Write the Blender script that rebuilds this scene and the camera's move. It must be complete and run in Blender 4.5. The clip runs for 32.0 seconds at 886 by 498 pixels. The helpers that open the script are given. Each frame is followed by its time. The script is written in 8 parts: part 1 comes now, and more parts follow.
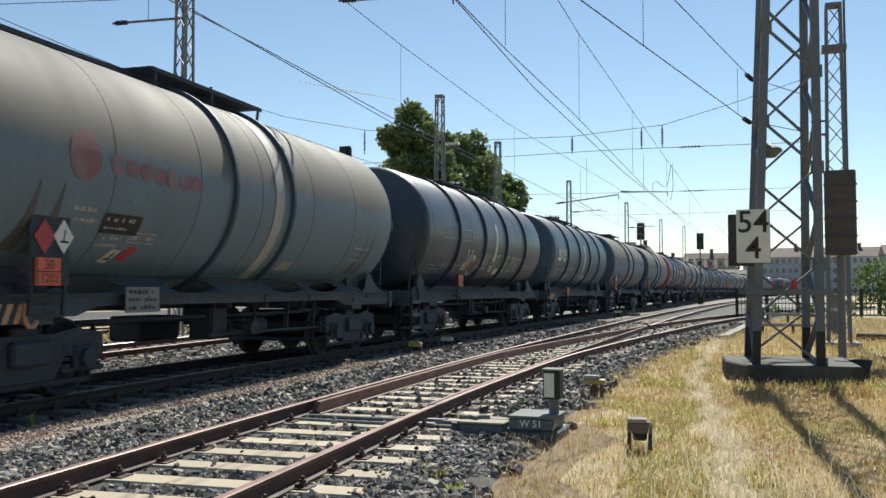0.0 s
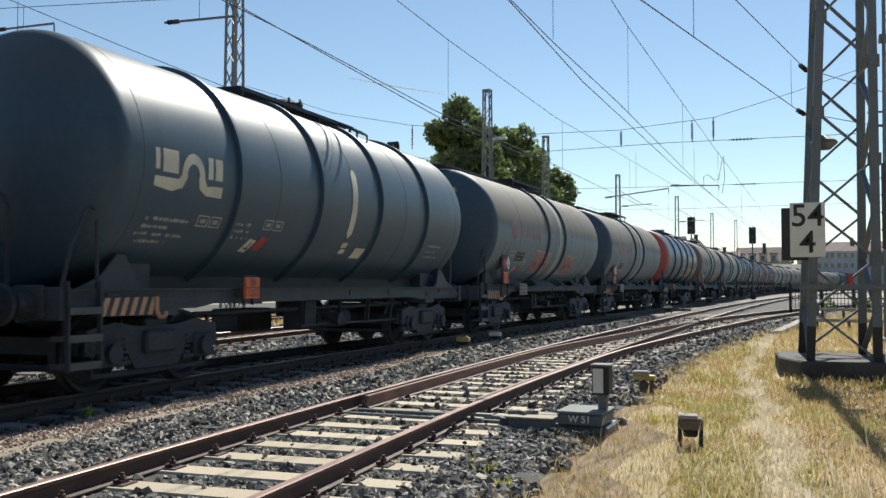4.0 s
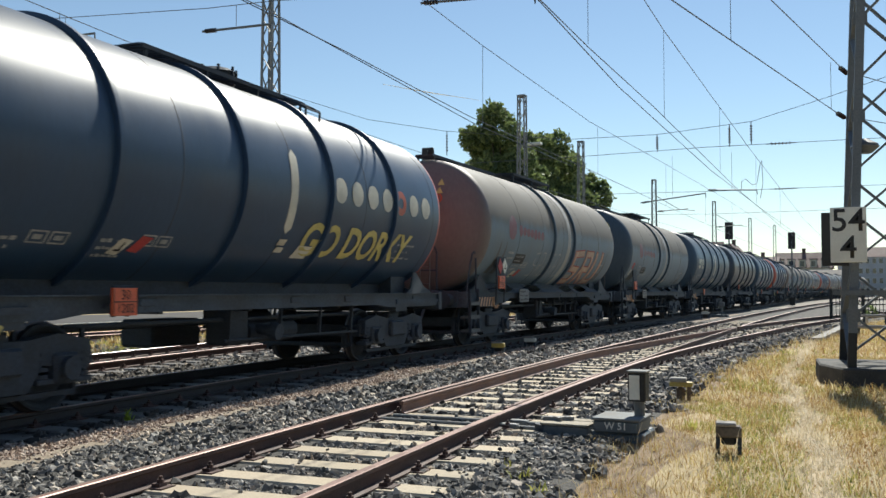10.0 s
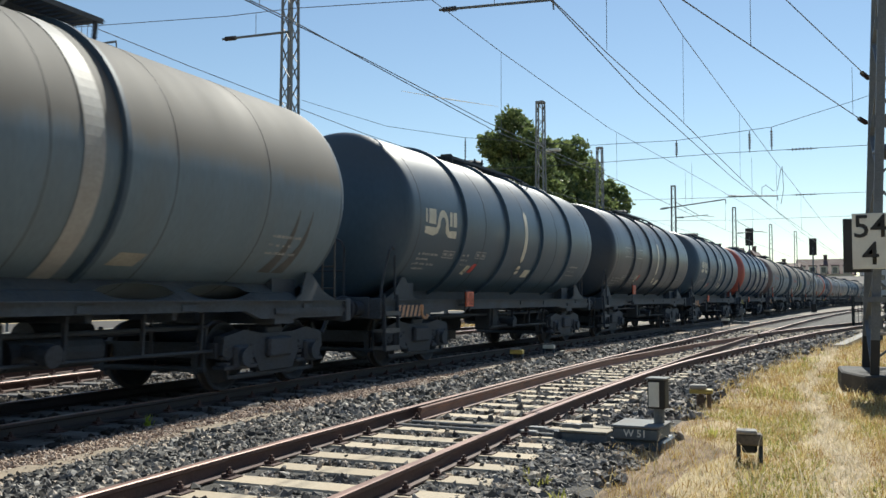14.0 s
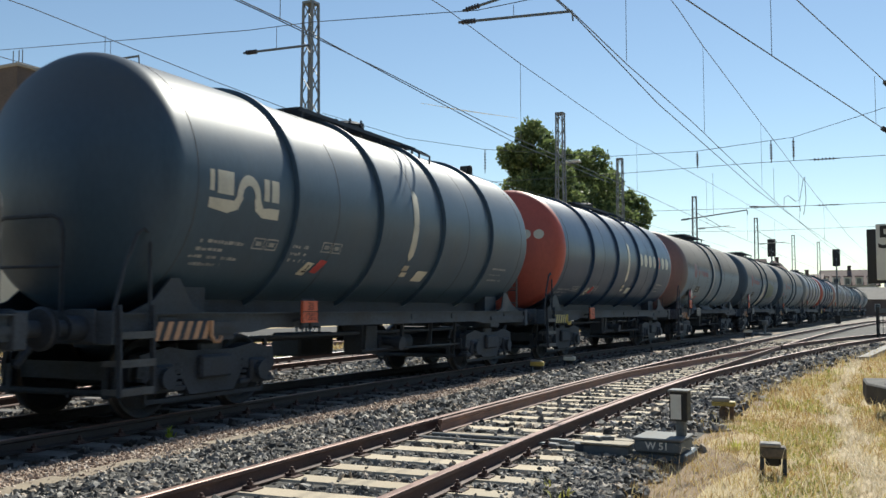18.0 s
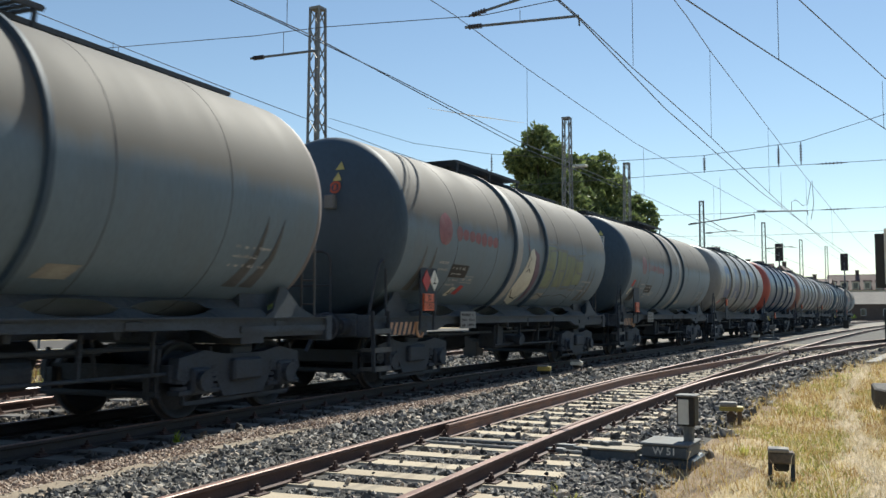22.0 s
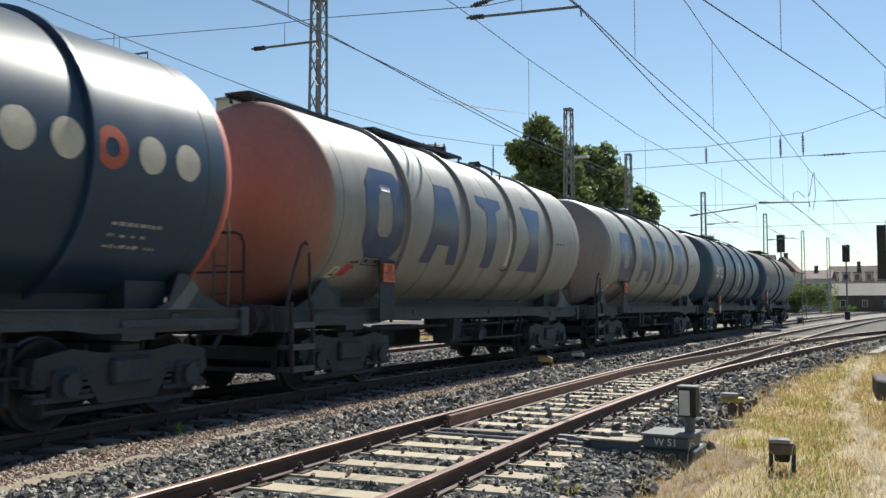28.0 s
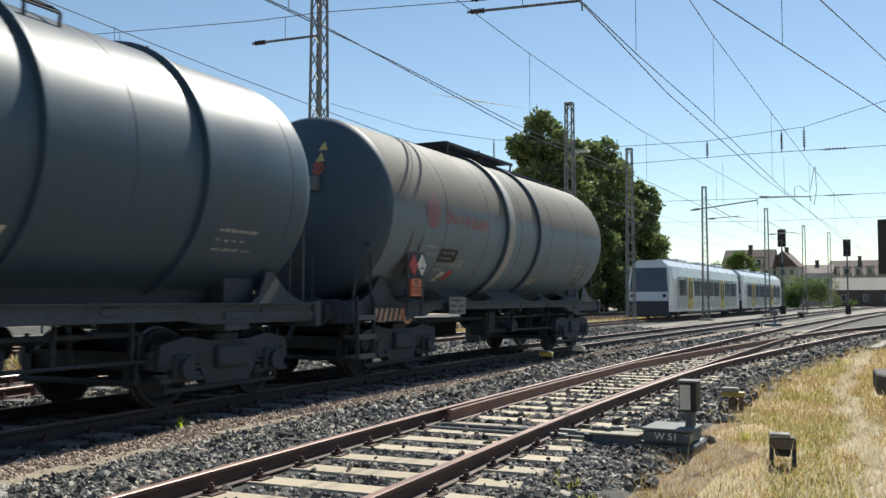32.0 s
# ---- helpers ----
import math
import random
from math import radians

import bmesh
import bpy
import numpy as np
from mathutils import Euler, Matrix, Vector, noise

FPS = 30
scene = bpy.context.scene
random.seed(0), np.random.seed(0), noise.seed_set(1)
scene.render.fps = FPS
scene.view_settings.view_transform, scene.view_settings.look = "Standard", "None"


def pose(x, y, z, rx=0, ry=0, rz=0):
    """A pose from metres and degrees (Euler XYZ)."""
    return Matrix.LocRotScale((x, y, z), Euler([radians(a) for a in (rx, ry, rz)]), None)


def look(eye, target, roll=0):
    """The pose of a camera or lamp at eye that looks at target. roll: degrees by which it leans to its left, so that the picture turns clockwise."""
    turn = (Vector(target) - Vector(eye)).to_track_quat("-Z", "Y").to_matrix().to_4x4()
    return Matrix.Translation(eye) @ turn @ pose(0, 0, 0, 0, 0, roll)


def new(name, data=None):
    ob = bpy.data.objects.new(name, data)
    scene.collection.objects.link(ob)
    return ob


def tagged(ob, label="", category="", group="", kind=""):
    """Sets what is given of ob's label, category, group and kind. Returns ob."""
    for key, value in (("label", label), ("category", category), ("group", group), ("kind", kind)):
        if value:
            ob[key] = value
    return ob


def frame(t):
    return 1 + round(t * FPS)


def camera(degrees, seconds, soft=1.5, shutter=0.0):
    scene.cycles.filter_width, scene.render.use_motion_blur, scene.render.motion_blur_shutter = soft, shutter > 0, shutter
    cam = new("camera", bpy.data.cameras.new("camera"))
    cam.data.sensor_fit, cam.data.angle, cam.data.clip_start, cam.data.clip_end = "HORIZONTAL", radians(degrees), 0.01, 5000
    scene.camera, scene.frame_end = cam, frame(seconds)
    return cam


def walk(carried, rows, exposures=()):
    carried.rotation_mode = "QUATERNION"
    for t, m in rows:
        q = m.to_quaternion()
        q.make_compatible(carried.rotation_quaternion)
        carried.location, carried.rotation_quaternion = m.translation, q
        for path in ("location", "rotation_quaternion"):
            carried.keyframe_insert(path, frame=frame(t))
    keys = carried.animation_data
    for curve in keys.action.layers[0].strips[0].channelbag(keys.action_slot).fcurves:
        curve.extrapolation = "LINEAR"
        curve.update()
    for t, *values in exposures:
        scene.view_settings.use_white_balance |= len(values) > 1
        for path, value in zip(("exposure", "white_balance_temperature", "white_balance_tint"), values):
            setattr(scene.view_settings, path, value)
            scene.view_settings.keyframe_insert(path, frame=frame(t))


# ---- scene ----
# X across the tracks, Y along the goods line, ground at z = 0, rail heads at z = RT
RT = 0.2
EYE = (0.0, 0.0, RT + 1.26)
cam = camera(51.59, 32.0, soft=1.5, shutter=0.15)
# seconds and the turn of the hand-held camera, which stays on one spot
TURNS = [
    (0.0, 92.568, 0.002, 19.877),
    (0.5, 92.535, -0.004, 20.015),
    (1.0, 92.5, -0.008, 20.353),
    (1.5, 92.454, -0.031, 20.804),
    (2.0, 92.413, -0.028, 21.546),
    (2.5, 92.356, -0.024, 22.454),
    (3.0, 92.327, 0.028, 22.681),
    (3.5, 92.286, 0.026, 22.745),
    (5.5, 92.124, 0.009, 23.572),
    (6.0, 92.09, 0.023, 23.886),
    (6.5, 92.048, 0.005, 24.125),
    (7.0, 91.998, -0.017, 24.27),
    (7.5, 91.978, -0.018, 24.27),
    (8.0, 92.118, 0.016, 24.265),
    (8.5, 92.316, -0.023, 24.377),
    (9.0, 92.456, -0.035, 24.701),
    (9.5, 92.56, 0.012, 25.018),
    (10.0, 92.609, -0.013, 25.038),
    (10.5, 92.608, -0.02, 25.032),
    (11.0, 92.587, -0.055, 25.069),
    (11.5, 92.63, -0.019, 25.202),
    (12.0, 92.761, -0.028, 25.648),
    (12.5, 92.789, 0.051, 26.014),
    (13.0, 92.754, -0.019, 26.177),
    (13.5, 92.952, -0.065, 26.184),
    (14.0, 93.004, -0.067, 26.19),
    (14.5, 93.135, -0.075, 26.374),
    (16.5, 93.449, -0.018, 27.094),
    (17.0, 93.436, -0.039, 27.175),
    (17.5, 93.557, -0.044, 27.308),
    (18.0, 93.735, -0.001, 27.442),
    (18.5, 94.05, -0.012, 27.463),
    (19.0, 94.205, -0.03, 27.523),
    (19.5, 94.243, -0.029, 27.633),
    (20.0, 94.194, -0.047, 27.598),
    (20.5, 94.147, -0.035, 27.596),
    (21.0, 94.102, -0.066, 27.63),
    (21.5, 94.061, -0.036, 27.638),
    (22.0, 94.034, 0.021, 27.863),
    (22.5, 93.977, -0.008, 27.962),
    (23.0, 93.927, -0.034, 28.011),
    (23.5, 93.871, -0.046, 28.008),
    (24.0, 93.815, -0.075, 28.004),
    (24.5, 93.793, -0.049, 27.987),
    (25.0, 93.748, -0.07, 27.975),
    (25.5, 93.702, -0.088, 27.979),
    (27.5, 93.53, -0.024, 27.957),
    (28.0, 93.481, -0.009, 27.95),
    (28.5, 93.435, -0.027, 27.942),
    (29.0, 93.4, -0.022, 27.919),
    (29.5, 93.348, -0.053, 27.919),
    (30.0, 93.303, -0.02, 27.952),
    (30.5, 93.25, -0.019, 27.956),
    (31.0, 93.211, -0.048, 27.955),
    (31.5, 93.172, -0.046, 27.952),
    (32.0, 93.141, 0.0, 28.0),
]
walk(cam, [(t, pose(*EYE, rx, ry, rz)) for t, rx, ry, rz in TURNS], exposures=[(0, 0.45, 6450, 5), (32, 0.45, 6450, 5)])

# ---- light ----
SUN_DIR = Vector((-0.065, 1.0, 0.93)).normalized()
world = bpy.data.worlds.new("sky")
scene.world = world
world.use_nodes = True
_wn = world.node_tree.nodes
_sky = _wn.new("ShaderNodeTexSky")
_sky.sky_type = "NISHITA"
_sky.sun_disc = False
_sky.sun_elevation = math.asin(SUN_DIR.z)
_sky.sun_rotation = math.atan2(SUN_DIR.x, SUN_DIR.y) % (2 * math.pi)
_sky.air_density, _sky.dust_density, _sky.ozone_density = 1.0, 0.03, 1.0
world.node_tree.links.new(_sky.outputs[0], _wn["Background"].inputs[0])
_wn["Background"].inputs[1].default_value = 0.082
sun = new("sun", bpy.data.lights.new("sun", "SUN"))
sun.data.energy, sun.data.angle, sun.data.color = 5.0, radians(0.53), (1.0, 0.94, 0.85)
sun.matrix_world = look((0, 0, 50), Vector((0, 0, 50)) - SUN_DIR)

# ---- materials ----
MATS = {}


def material(name, color, rough=0.7, metal=0.0, vary=0.25, scale=3.0, grain=40.0, bump=0.15, dirt=None, dirt_amount=0.4, dirt_scale=1.2, spec=0.5, stretch=(1, 1, 1), per_object=0.0, coat=0.0, sheen=0.0):
    """A principled surface with grain and blotches at two scales, and dirt patches of their own shape."""
    if name in MATS:
        return MATS[name]
    m = bpy.data.materials.new(name)
    m.use_nodes = True
    nt, L = m.node_tree, m.node_tree.links
    N = nt.nodes
    b = N["Principled BSDF"]
    co = N.new("ShaderNodeTexCoord")
    mp = N.new("ShaderNodeMapping")
    mp.inputs["Scale"].default_value = stretch
    L.new(co.outputs["Object"], mp.inputs[0])
    info = N.new("ShaderNodeObjectInfo")
    shift = N.new("ShaderNodeVectorMath")
    shift.operation = "MULTIPLY_ADD"
    shift.inputs[1].default_value = (37.0, 11.0, 23.0)
    L.new(info.outputs["Random"], shift.inputs[0])
    L.new(mp.outputs[0], shift.inputs[2])
    big = N.new("ShaderNodeTexNoise")
    big.inputs["Scale"].default_value, big.inputs["Detail"].default_value = scale, 6
    fine = N.new("ShaderNodeTexNoise")
    fine.inputs["Scale"].default_value, fine.inputs["Detail"].default_value = grain, 3
    for n in (big, fine):
        L.new(shift.outputs[0], n.inputs["Vector"])
    mixn = N.new("ShaderNodeMath")
    mixn.operation = "MULTIPLY_ADD"
    mixn.inputs[1].default_value = 0.5
    L.new(fine.outputs["Fac"], mixn.inputs[0])
    half = N.new("ShaderNodeMath")
    half.operation = "MULTIPLY"
    half.inputs[1].default_value = 0.5
    L.new(big.outputs["Fac"], half.inputs[0])
    L.new(half.outputs[0], mixn.inputs[2])
    ramp = N.new("ShaderNodeValToRGB")
    lo = [max(0, c * (1 - vary)) for c in color]
    hi = [min(1, c * (1 + vary)) for c in color]
    ramp.color_ramp.elements[0].position, ramp.color_ramp.elements[1].position = 0.35, 0.65
    ramp.color_ramp.elements[0].color, ramp.color_ramp.elements[1].color = (*lo, 1), (*hi, 1)
    L.new(mixn.outputs[0], ramp.inputs[0])
    out = ramp.outputs[0]
    if dirt:
        dn = N.new("ShaderNodeTexNoise")
        dn.inputs["Scale"].default_value, dn.inputs["Detail"].default_value = dirt_scale, 8
        L.new(shift.outputs[0], dn.inputs["Vector"])
        dr = N.new("ShaderNodeValToRGB")
        dr.color_ramp.elements[0].position, dr.color_ramp.elements[1].position = 0.45, 0.75
        dr.color_ramp.elements[1].color = (dirt_amount,) * 3 + (1,)
        dr.color_ramp.elements[0].color = (0, 0, 0, 1)
        L.new(dn.outputs["Fac"], dr.inputs[0])
        mx = N.new("ShaderNodeMix")
        mx.data_type = "RGBA"
        L.new(dr.outputs[0], mx.inputs["Factor"])
        L.new(out, mx.inputs["A"])
        mx.inputs["B"].default_value = (*dirt, 1)
        out = mx.outputs["Result"]
    if per_object:
        hv = N.new("ShaderNodeHueSaturation")
        mr = N.new("ShaderNodeMapRange")
        mr.inputs["To Min"].default_value, mr.inputs["To Max"].default_value = 1 - per_object, 1 + per_object
        L.new(info.outputs["Random"], mr.inputs[0])
        L.new(mr.outputs[0], hv.inputs["Value"])
        L.new(out, hv.inputs["Color"])
        out = hv.outputs[0]
    L.new(out, b.inputs["Base Color"])
    rr = N.new("ShaderNodeMapRange")
    rr.inputs["To Min"].default_value, rr.inputs["To Max"].default_value = max(0.02, rough - 0.12), min(1, rough + 0.12)
    L.new(big.outputs["Fac"], rr.inputs[0])
    L.new(rr.outputs[0], b.inputs["Roughness"])
    b.inputs["Metallic"].default_value = metal
    b.inputs["Specular IOR Level"].default_value = spec
    if coat:
        b.inputs["Coat Weight"].default_value, b.inputs["Coat Roughness"].default_value = coat, 0.25
    if sheen:
        b.inputs["Sheen Weight"].default_value, b.inputs["Sheen Roughness"].default_value = sheen, 0.5
        b.inputs["Sheen Tint"].default_value = (1.0, 0.94, 0.84, 1)
    if bump:
        bp = N.new("ShaderNodeBump")
        bp.inputs["Strength"].default_value, bp.inputs["Distance"].default_value = bump, 0.02
        L.new(mixn.outputs[0], bp.inputs["Height"])
        L.new(bp.outputs[0], b.inputs["Normal"])
    MATS[name] = m
    return m


RUST = (0.10, 0.045, 0.025)
M_rail = material("rusty rail side", (0.075, 0.042, 0.036), 0.75, 0.0, 0.35, 4, 60, 0.3, (0.13, 0.07, 0.05), 0.5)
M_railtop = material("worn rail head", (0.27, 0.17, 0.14), 0.5, 0.3, 0.2, 2, 50, 0.05, (0.17, 0.1, 0.08), 0.7, 6)
# paler, shinier head colour that stands for a glint of sun
M_railtop_glint = material("glint-bright rail head", (0.4, 0.37, 0.36), 0.42, 0.7, 0.15, 2, 50, 0.03)
# rail colour with the shade under the train put into it
M_rail_dark = material("shade-dark rail side", (0.04, 0.035, 0.034), 0.75, 0.0, 0.35, 4, 60, 0.3, (0.06, 0.045, 0.04), 0.5)
M_blade = material("red-rusted switch blade", (0.2, 0.115, 0.09), 0.7, 0, 0.25, 3, 50, 0.2, (0.2, 0.09, 0.06), 0.5, 4)
M_sleeper = material("weathered concrete sleeper", (0.50, 0.425, 0.315), 0.9, 0, 0.2, 3, 60, 0.3, (0.3, 0.22, 0.15), 0.4, 3, per_object=0.12)
# grimy sleeper colour, darkened further to stand for shade
M_sleeper_dark = material("shade-dark concrete sleeper", (0.17, 0.16, 0.15), 0.9, 0, 0.25, 3, 60, 0.3, (0.07, 0.05, 0.04), 0.6, 3, per_object=0.15)
# dark tone stands for the shade in the gaps between the stones
M_ballast = material("ballast bed", (0.06, 0.056, 0.05), 0.95, 0, 0.6, 18, 60, 1.0)
M_bed_brown = material("fine brown gravel", (0.27, 0.205, 0.155), 0.95, 0, 0.4, 3, 90, 0.8, (0.24, 0.19, 0.13), 0.5, 0.8)
M_steel_dark = material("grimy dark steel", (0.034, 0.046, 0.063), 0.75, 0.0, 0.4, 3, 30, 0.2, (0.042, 0.048, 0.056), 0.6, 2)
M_steel_grey = material("grey painted steel", (0.15, 0.17, 0.18), 0.55, 0.0, 0.25, 2, 30, 0.1, (0.13, 0.08, 0.05), 0.5, 2)
M_galv = material("galvanised lattice steel", (0.20, 0.21, 0.21), 0.6, 0.1, 0.25, 3, 40, 0.1, (0.16, 0.1, 0.07), 0.4, 3)
M_machine_dark = material("blue-grey point machine paint", (0.1, 0.125, 0.145), 0.55, 0, 0.2, 3, 40, 0.1, (0.14, 0.12, 0.1), 0.4, 3)
M_mast_dark = material("dark grey-green mast paint", (0.13, 0.148, 0.165), 0.6, 0.0, 0.25, 3, 40, 0.15, (0.11, 0.105, 0.1), 0.3, 3)
M_concrete = material("old concrete", (0.33, 0.31, 0.28), 0.92, 0, 0.2, 2, 50, 0.4, (0.16, 0.14, 0.11), 0.5, 2)
M_concrete_dark = material("tarred concrete foundation", (0.06, 0.058, 0.055), 0.9, 0, 0.4, 2, 40, 0.4, (0.16, 0.14, 0.12), 0.5, 2)
M_wire = material("copper wire", (0.13, 0.14, 0.15), 0.5, 0.4, 0.1, 1, 5, 0.0)
M_insul = material("brown porcelain", (0.04, 0.025, 0.02), 0.3, 0, 0.2, 2, 20, 0.0)
M_black = material("matt black paint", (0.02, 0.02, 0.02), 0.6, 0, 0.3, 3, 40, 0.1)
M_white = material("off-white enamel", (0.72, 0.72, 0.66), 0.5, 0, 0.06, 3, 30, 0.05, (0.45, 0.42, 0.36), 0.3, 4)
M_yellow = material("yellow paint", (0.46, 0.36, 0.09), 0.55, 0, 0.15, 3, 30, 0.1, (0.2, 0.12, 0.05), 0.4, 5)
M_orange = material("orange hazard plate", (0.72, 0.135, 0.055), 0.45, 0, 0.12, 3, 30, 0.05, (0.25, 0.07, 0.03), 0.4, 4)
M_red = material("faded red paint", (0.42, 0.05, 0.05), 0.6, 0, 0.2, 3, 30, 0.05)
M_machine = material("light grey point machine casing", (0.17, 0.185, 0.19), 0.8, 0, 0.15, 3, 40, 0.1, (0.2, 0.16, 0.12), 0.5, 3)

# ---- mesh helpers ----


def mesh_of(bm, name, mat=None, smooth=False):
    me = bpy.data.meshes.new(name)
    bmesh.ops.recalc_face_normals(bm, faces=bm.faces)
    bm.to_mesh(me)
    bm.free()
    for m in (mat if isinstance(mat, (list, tuple)) else [mat]):
        if m:
            me.materials.append(m)
    if smooth:
        me.shade_smooth()
        me.set_sharp_from_angle(angle=radians(35))
    return me


def part(name, bm, mat, parent=None, label="", smooth=False):
    """Links a bmesh, or a mesh made before, as one object under a thing or a part."""
    me = bm if isinstance(bm, bpy.types.Mesh) else mesh_of(bm, name, mat, smooth)
    ob = new(name, me)
    if parent is not None:
        ob.parent = parent
    if label:
        ob["label"] = label
    return ob


def thing(name, label, category, m=None, group="", kind=""):
    ob = new(name)
    ob.empty_display_size = 0.3
    if m is not None:
        ob.matrix_basis = m
    return tagged(ob, label, category, group, kind)


def box(bm, x0, x1, y0, y1, z0, z1, bevel=0.0, mi=0):
    vs = [bm.verts.new((x, y, z)) for x in (x0, x1) for y in (y0, y1) for z in (z0, z1)]
    fs = [bm.faces.new([vs[i] for i in q]) for q in ((0, 1, 3, 2), (4, 6, 7, 5), (0, 4, 5, 1), (2, 3, 7, 6), (0, 2, 6, 4), (1, 5, 7, 3))]
    for f in fs:
        f.material_index = mi
    if bevel:
        es = {e for f in fs for e in f.edges}
        bmesh.ops.bevel(bm, geom=list(es), offset=bevel, segments=1, affect="EDGES")
    return bm


def tube(bm, p0, p1, r, seg=8, r1=None, caps=True, mi=0):
    p0, p1 = Vector(p0), Vector(p1)
    d = (p1 - p0).normalized()
    a = d.orthogonal().normalized()
    c = d.cross(a)
    r1 = r if r1 is None else r1
    rings = []
    for p, rr in ((p0, r), (p1, r1)):
        rings.append([bm.verts.new(p + (a * math.cos(2 * math.pi * i / seg) + c * math.sin(2 * math.pi * i / seg)) * rr) for i in range(seg)])
    for i in range(seg):
        bm.faces.new((rings[0][i], rings[0][(i + 1) % seg], rings[1][(i + 1) % seg], rings[1][i])).material_index = mi
    if caps:
        bm.faces.new(rings[0][::-1]).material_index = mi
        bm.faces.new(rings[1]).material_index = mi
    return bm


def pipe(bm, pts, r, seg=6):
    """A bent round bar through the points."""
    pts = [Vector(p) for p in pts]
    rings = []
    side = None
    for i, p in enumerate(pts):
        d = (pts[min(i + 1, len(pts) - 1)] - pts[max(i - 1, 0)]).normalized()
        if side is None:
            side = d.orthogonal().normalized()
        side = (side - d * side.dot(d)).normalized()
        c = d.cross(side)
        rings.append([bm.verts.new(p + (side * math.cos(2 * math.pi * k / seg) + c * math.sin(2 * math.pi * k / seg)) * r) for k in range(seg)])
    for a, b in zip(rings, rings[1:]):
        for k in range(seg):
            bm.faces.new((a[k], a[(k + 1) % seg], b[(k + 1) % seg], b[k]))
    bm.faces.new(rings[0][::-1])
    bm.faces.new(rings[-1])
    return bm


def bar(bm, p0, p1, w, h=None, up=(0, 0, 1), mi=0):
    """A square or flat bar from p0 to p1."""
    h = w if h is None else h
    p0, p1 = Vector(p0), Vector(p1)
    d = (p1 - p0).normalized()
    s = d.cross(Vector(up))
    s = s.normalized() if s.length > 1e-4 else Vector((1, 0, 0))
    u = s.cross(d)
    q = [[bm.verts.new(p + s * (i * w / 2) + u * (j * h / 2)) for i, j in ((-1, -1), (1, -1), (1, 1), (-1, 1))] for p in (p0, p1)]
    for k in range(4):
        bm.faces.new((q[0][k], q[0][(k + 1) % 4], q[1][(k + 1) % 4], q[1][k])).material_index = mi
    bm.faces.new(q[0][::-1]).material_index = mi
    bm.faces.new(q[1]).material_index = mi
    return bm


def lathe_y(bm, profile, seg=48, mi=0):
    """Turns (radius, y) pairs round the Y axis."""
    rings = []
    for r, y in profile:
        if r < 1e-4:
            rings.append([bm.verts.new((0, y, 0))])
        else:
            rings.append([bm.verts.new((r * math.cos(2 * math.pi * k / seg), y, r * math.sin(2 * math.pi * k / seg))) for k in range(seg)])
    for a, b in zip(rings, rings[1:]):
        for k in range(seg):
            k2 = (k + 1) % seg
            if len(a) == 1:
                bm.faces.new((a[0], b[k2], b[k])).material_index = mi
            elif len(b) == 1:
                bm.faces.new((a[k], a[k2], b[0])).material_index = mi
            else:
                bm.faces.new((a[k], a[k2], b[k2], b[k])).material_index = mi
    return bm


def lerp_path(pts, y):
    """x at y on a smooth line through (y, x) pairs."""
    if y <= pts[0][0]:
        (ya, xa), (yb, xb) = pts[0], pts[1]
        return xa + (xb - xa) * (y - ya) / (yb - ya)
    for i in range(len(pts) - 1):
        (ya, xa), (yb, xb) = pts[i], pts[i + 1]
        if y <= yb:
            def slope(j):
                lo, hi = max(j - 1, 0), min(j + 1, len(pts) - 1)
                return (pts[hi][1] - pts[lo][1]) / (pts[hi][0] - pts[lo][0])
            h = yb - ya
            t = (y - ya) / h
            return ((2 * t**3 - 3 * t**2 + 1) * xa + (t**3 - 2 * t**2 + t) * h * slope(i)
                    + (-2 * t**3 + 3 * t**2) * xb + (t**3 - t**2) * h * slope(i + 1))
    (ya, xa), (yb, xb) = pts[-2], pts[-1]
    return xb + (xb - xa) / (yb - ya) * (y - yb)


# ---- plan of the tracks: centre lines as x at y ----
TRAIN_X = -9.5
BEND_Y, BEND_R = 130.0, 650.0
GOODS = [(-60, -4.8), (-40, -6.0), (-20, -7.05), (-5, -7.9), (3, -8.4), (7, -8.72), (10, -8.95), (14, -9.16), (18, -9.3), (24, -9.4), (32, -9.46), (60, TRAIN_X), (100, TRAIN_X)]


def goods_line(y):
    """Centre of the goods line: a slight curve past the camera, a straight, then a long bend to the right."""
    if y < 60:
        return lerp_path(GOODS, y)
    return TRAIN_X if y < BEND_Y else TRAIN_X + BEND_R - math.sqrt(BEND_R**2 - (y - BEND_Y) ** 2)


G = 0.7535  # half the distance of the rail centres
LEFT_RAIL = [(-12, -3.35), (-4, -3.97), (4.2, -4.66), (9.8, -5.06), (17.7, -5.42), (25, -5.60), (37, -5.82), (47, -5.90), (60, -5.85), (81, -5.45), (110, -4.3), (150, -1.2), (200, 5.5)]
RIGHT_RAIL = [(-12, -1.86), (-4, -2.48), (4.2, -3.15), (9.8, -3.56), (15.5, -3.76), (18, -3.77), (20, -3.70), (23, -3.55), (26.3, -3.34), (30.4, -3.02), (36, -2.58), (40, -2.1), (44.6, -1.5), (52, -0.2), (62, 2.1), (80, 7.5)]


def through_line(y):
    return lerp_path(LEFT_RAIL, y) + G


def branch_line(y):
    return lerp_path(RIGHT_RAIL, y) - G


YARD = [(-60, -4.6), (0, -10.8), (8.5, -12.4), (10.5, -12.85), (12.5, -13.18), (15.7, -13.65), (24, -14.6), (34, -15.4), (45, -15.9), (60, -16.1), (61, -16.1)]


def yard_line(y):
    if y < 60:
        return lerp_path(YARD, y)
    return -16.1 if y < BEND_Y else -16.1 + BEND_R - math.sqrt(BEND_R**2 - (y - BEND_Y) ** 2)


def platform_line(y):
    return -20.8


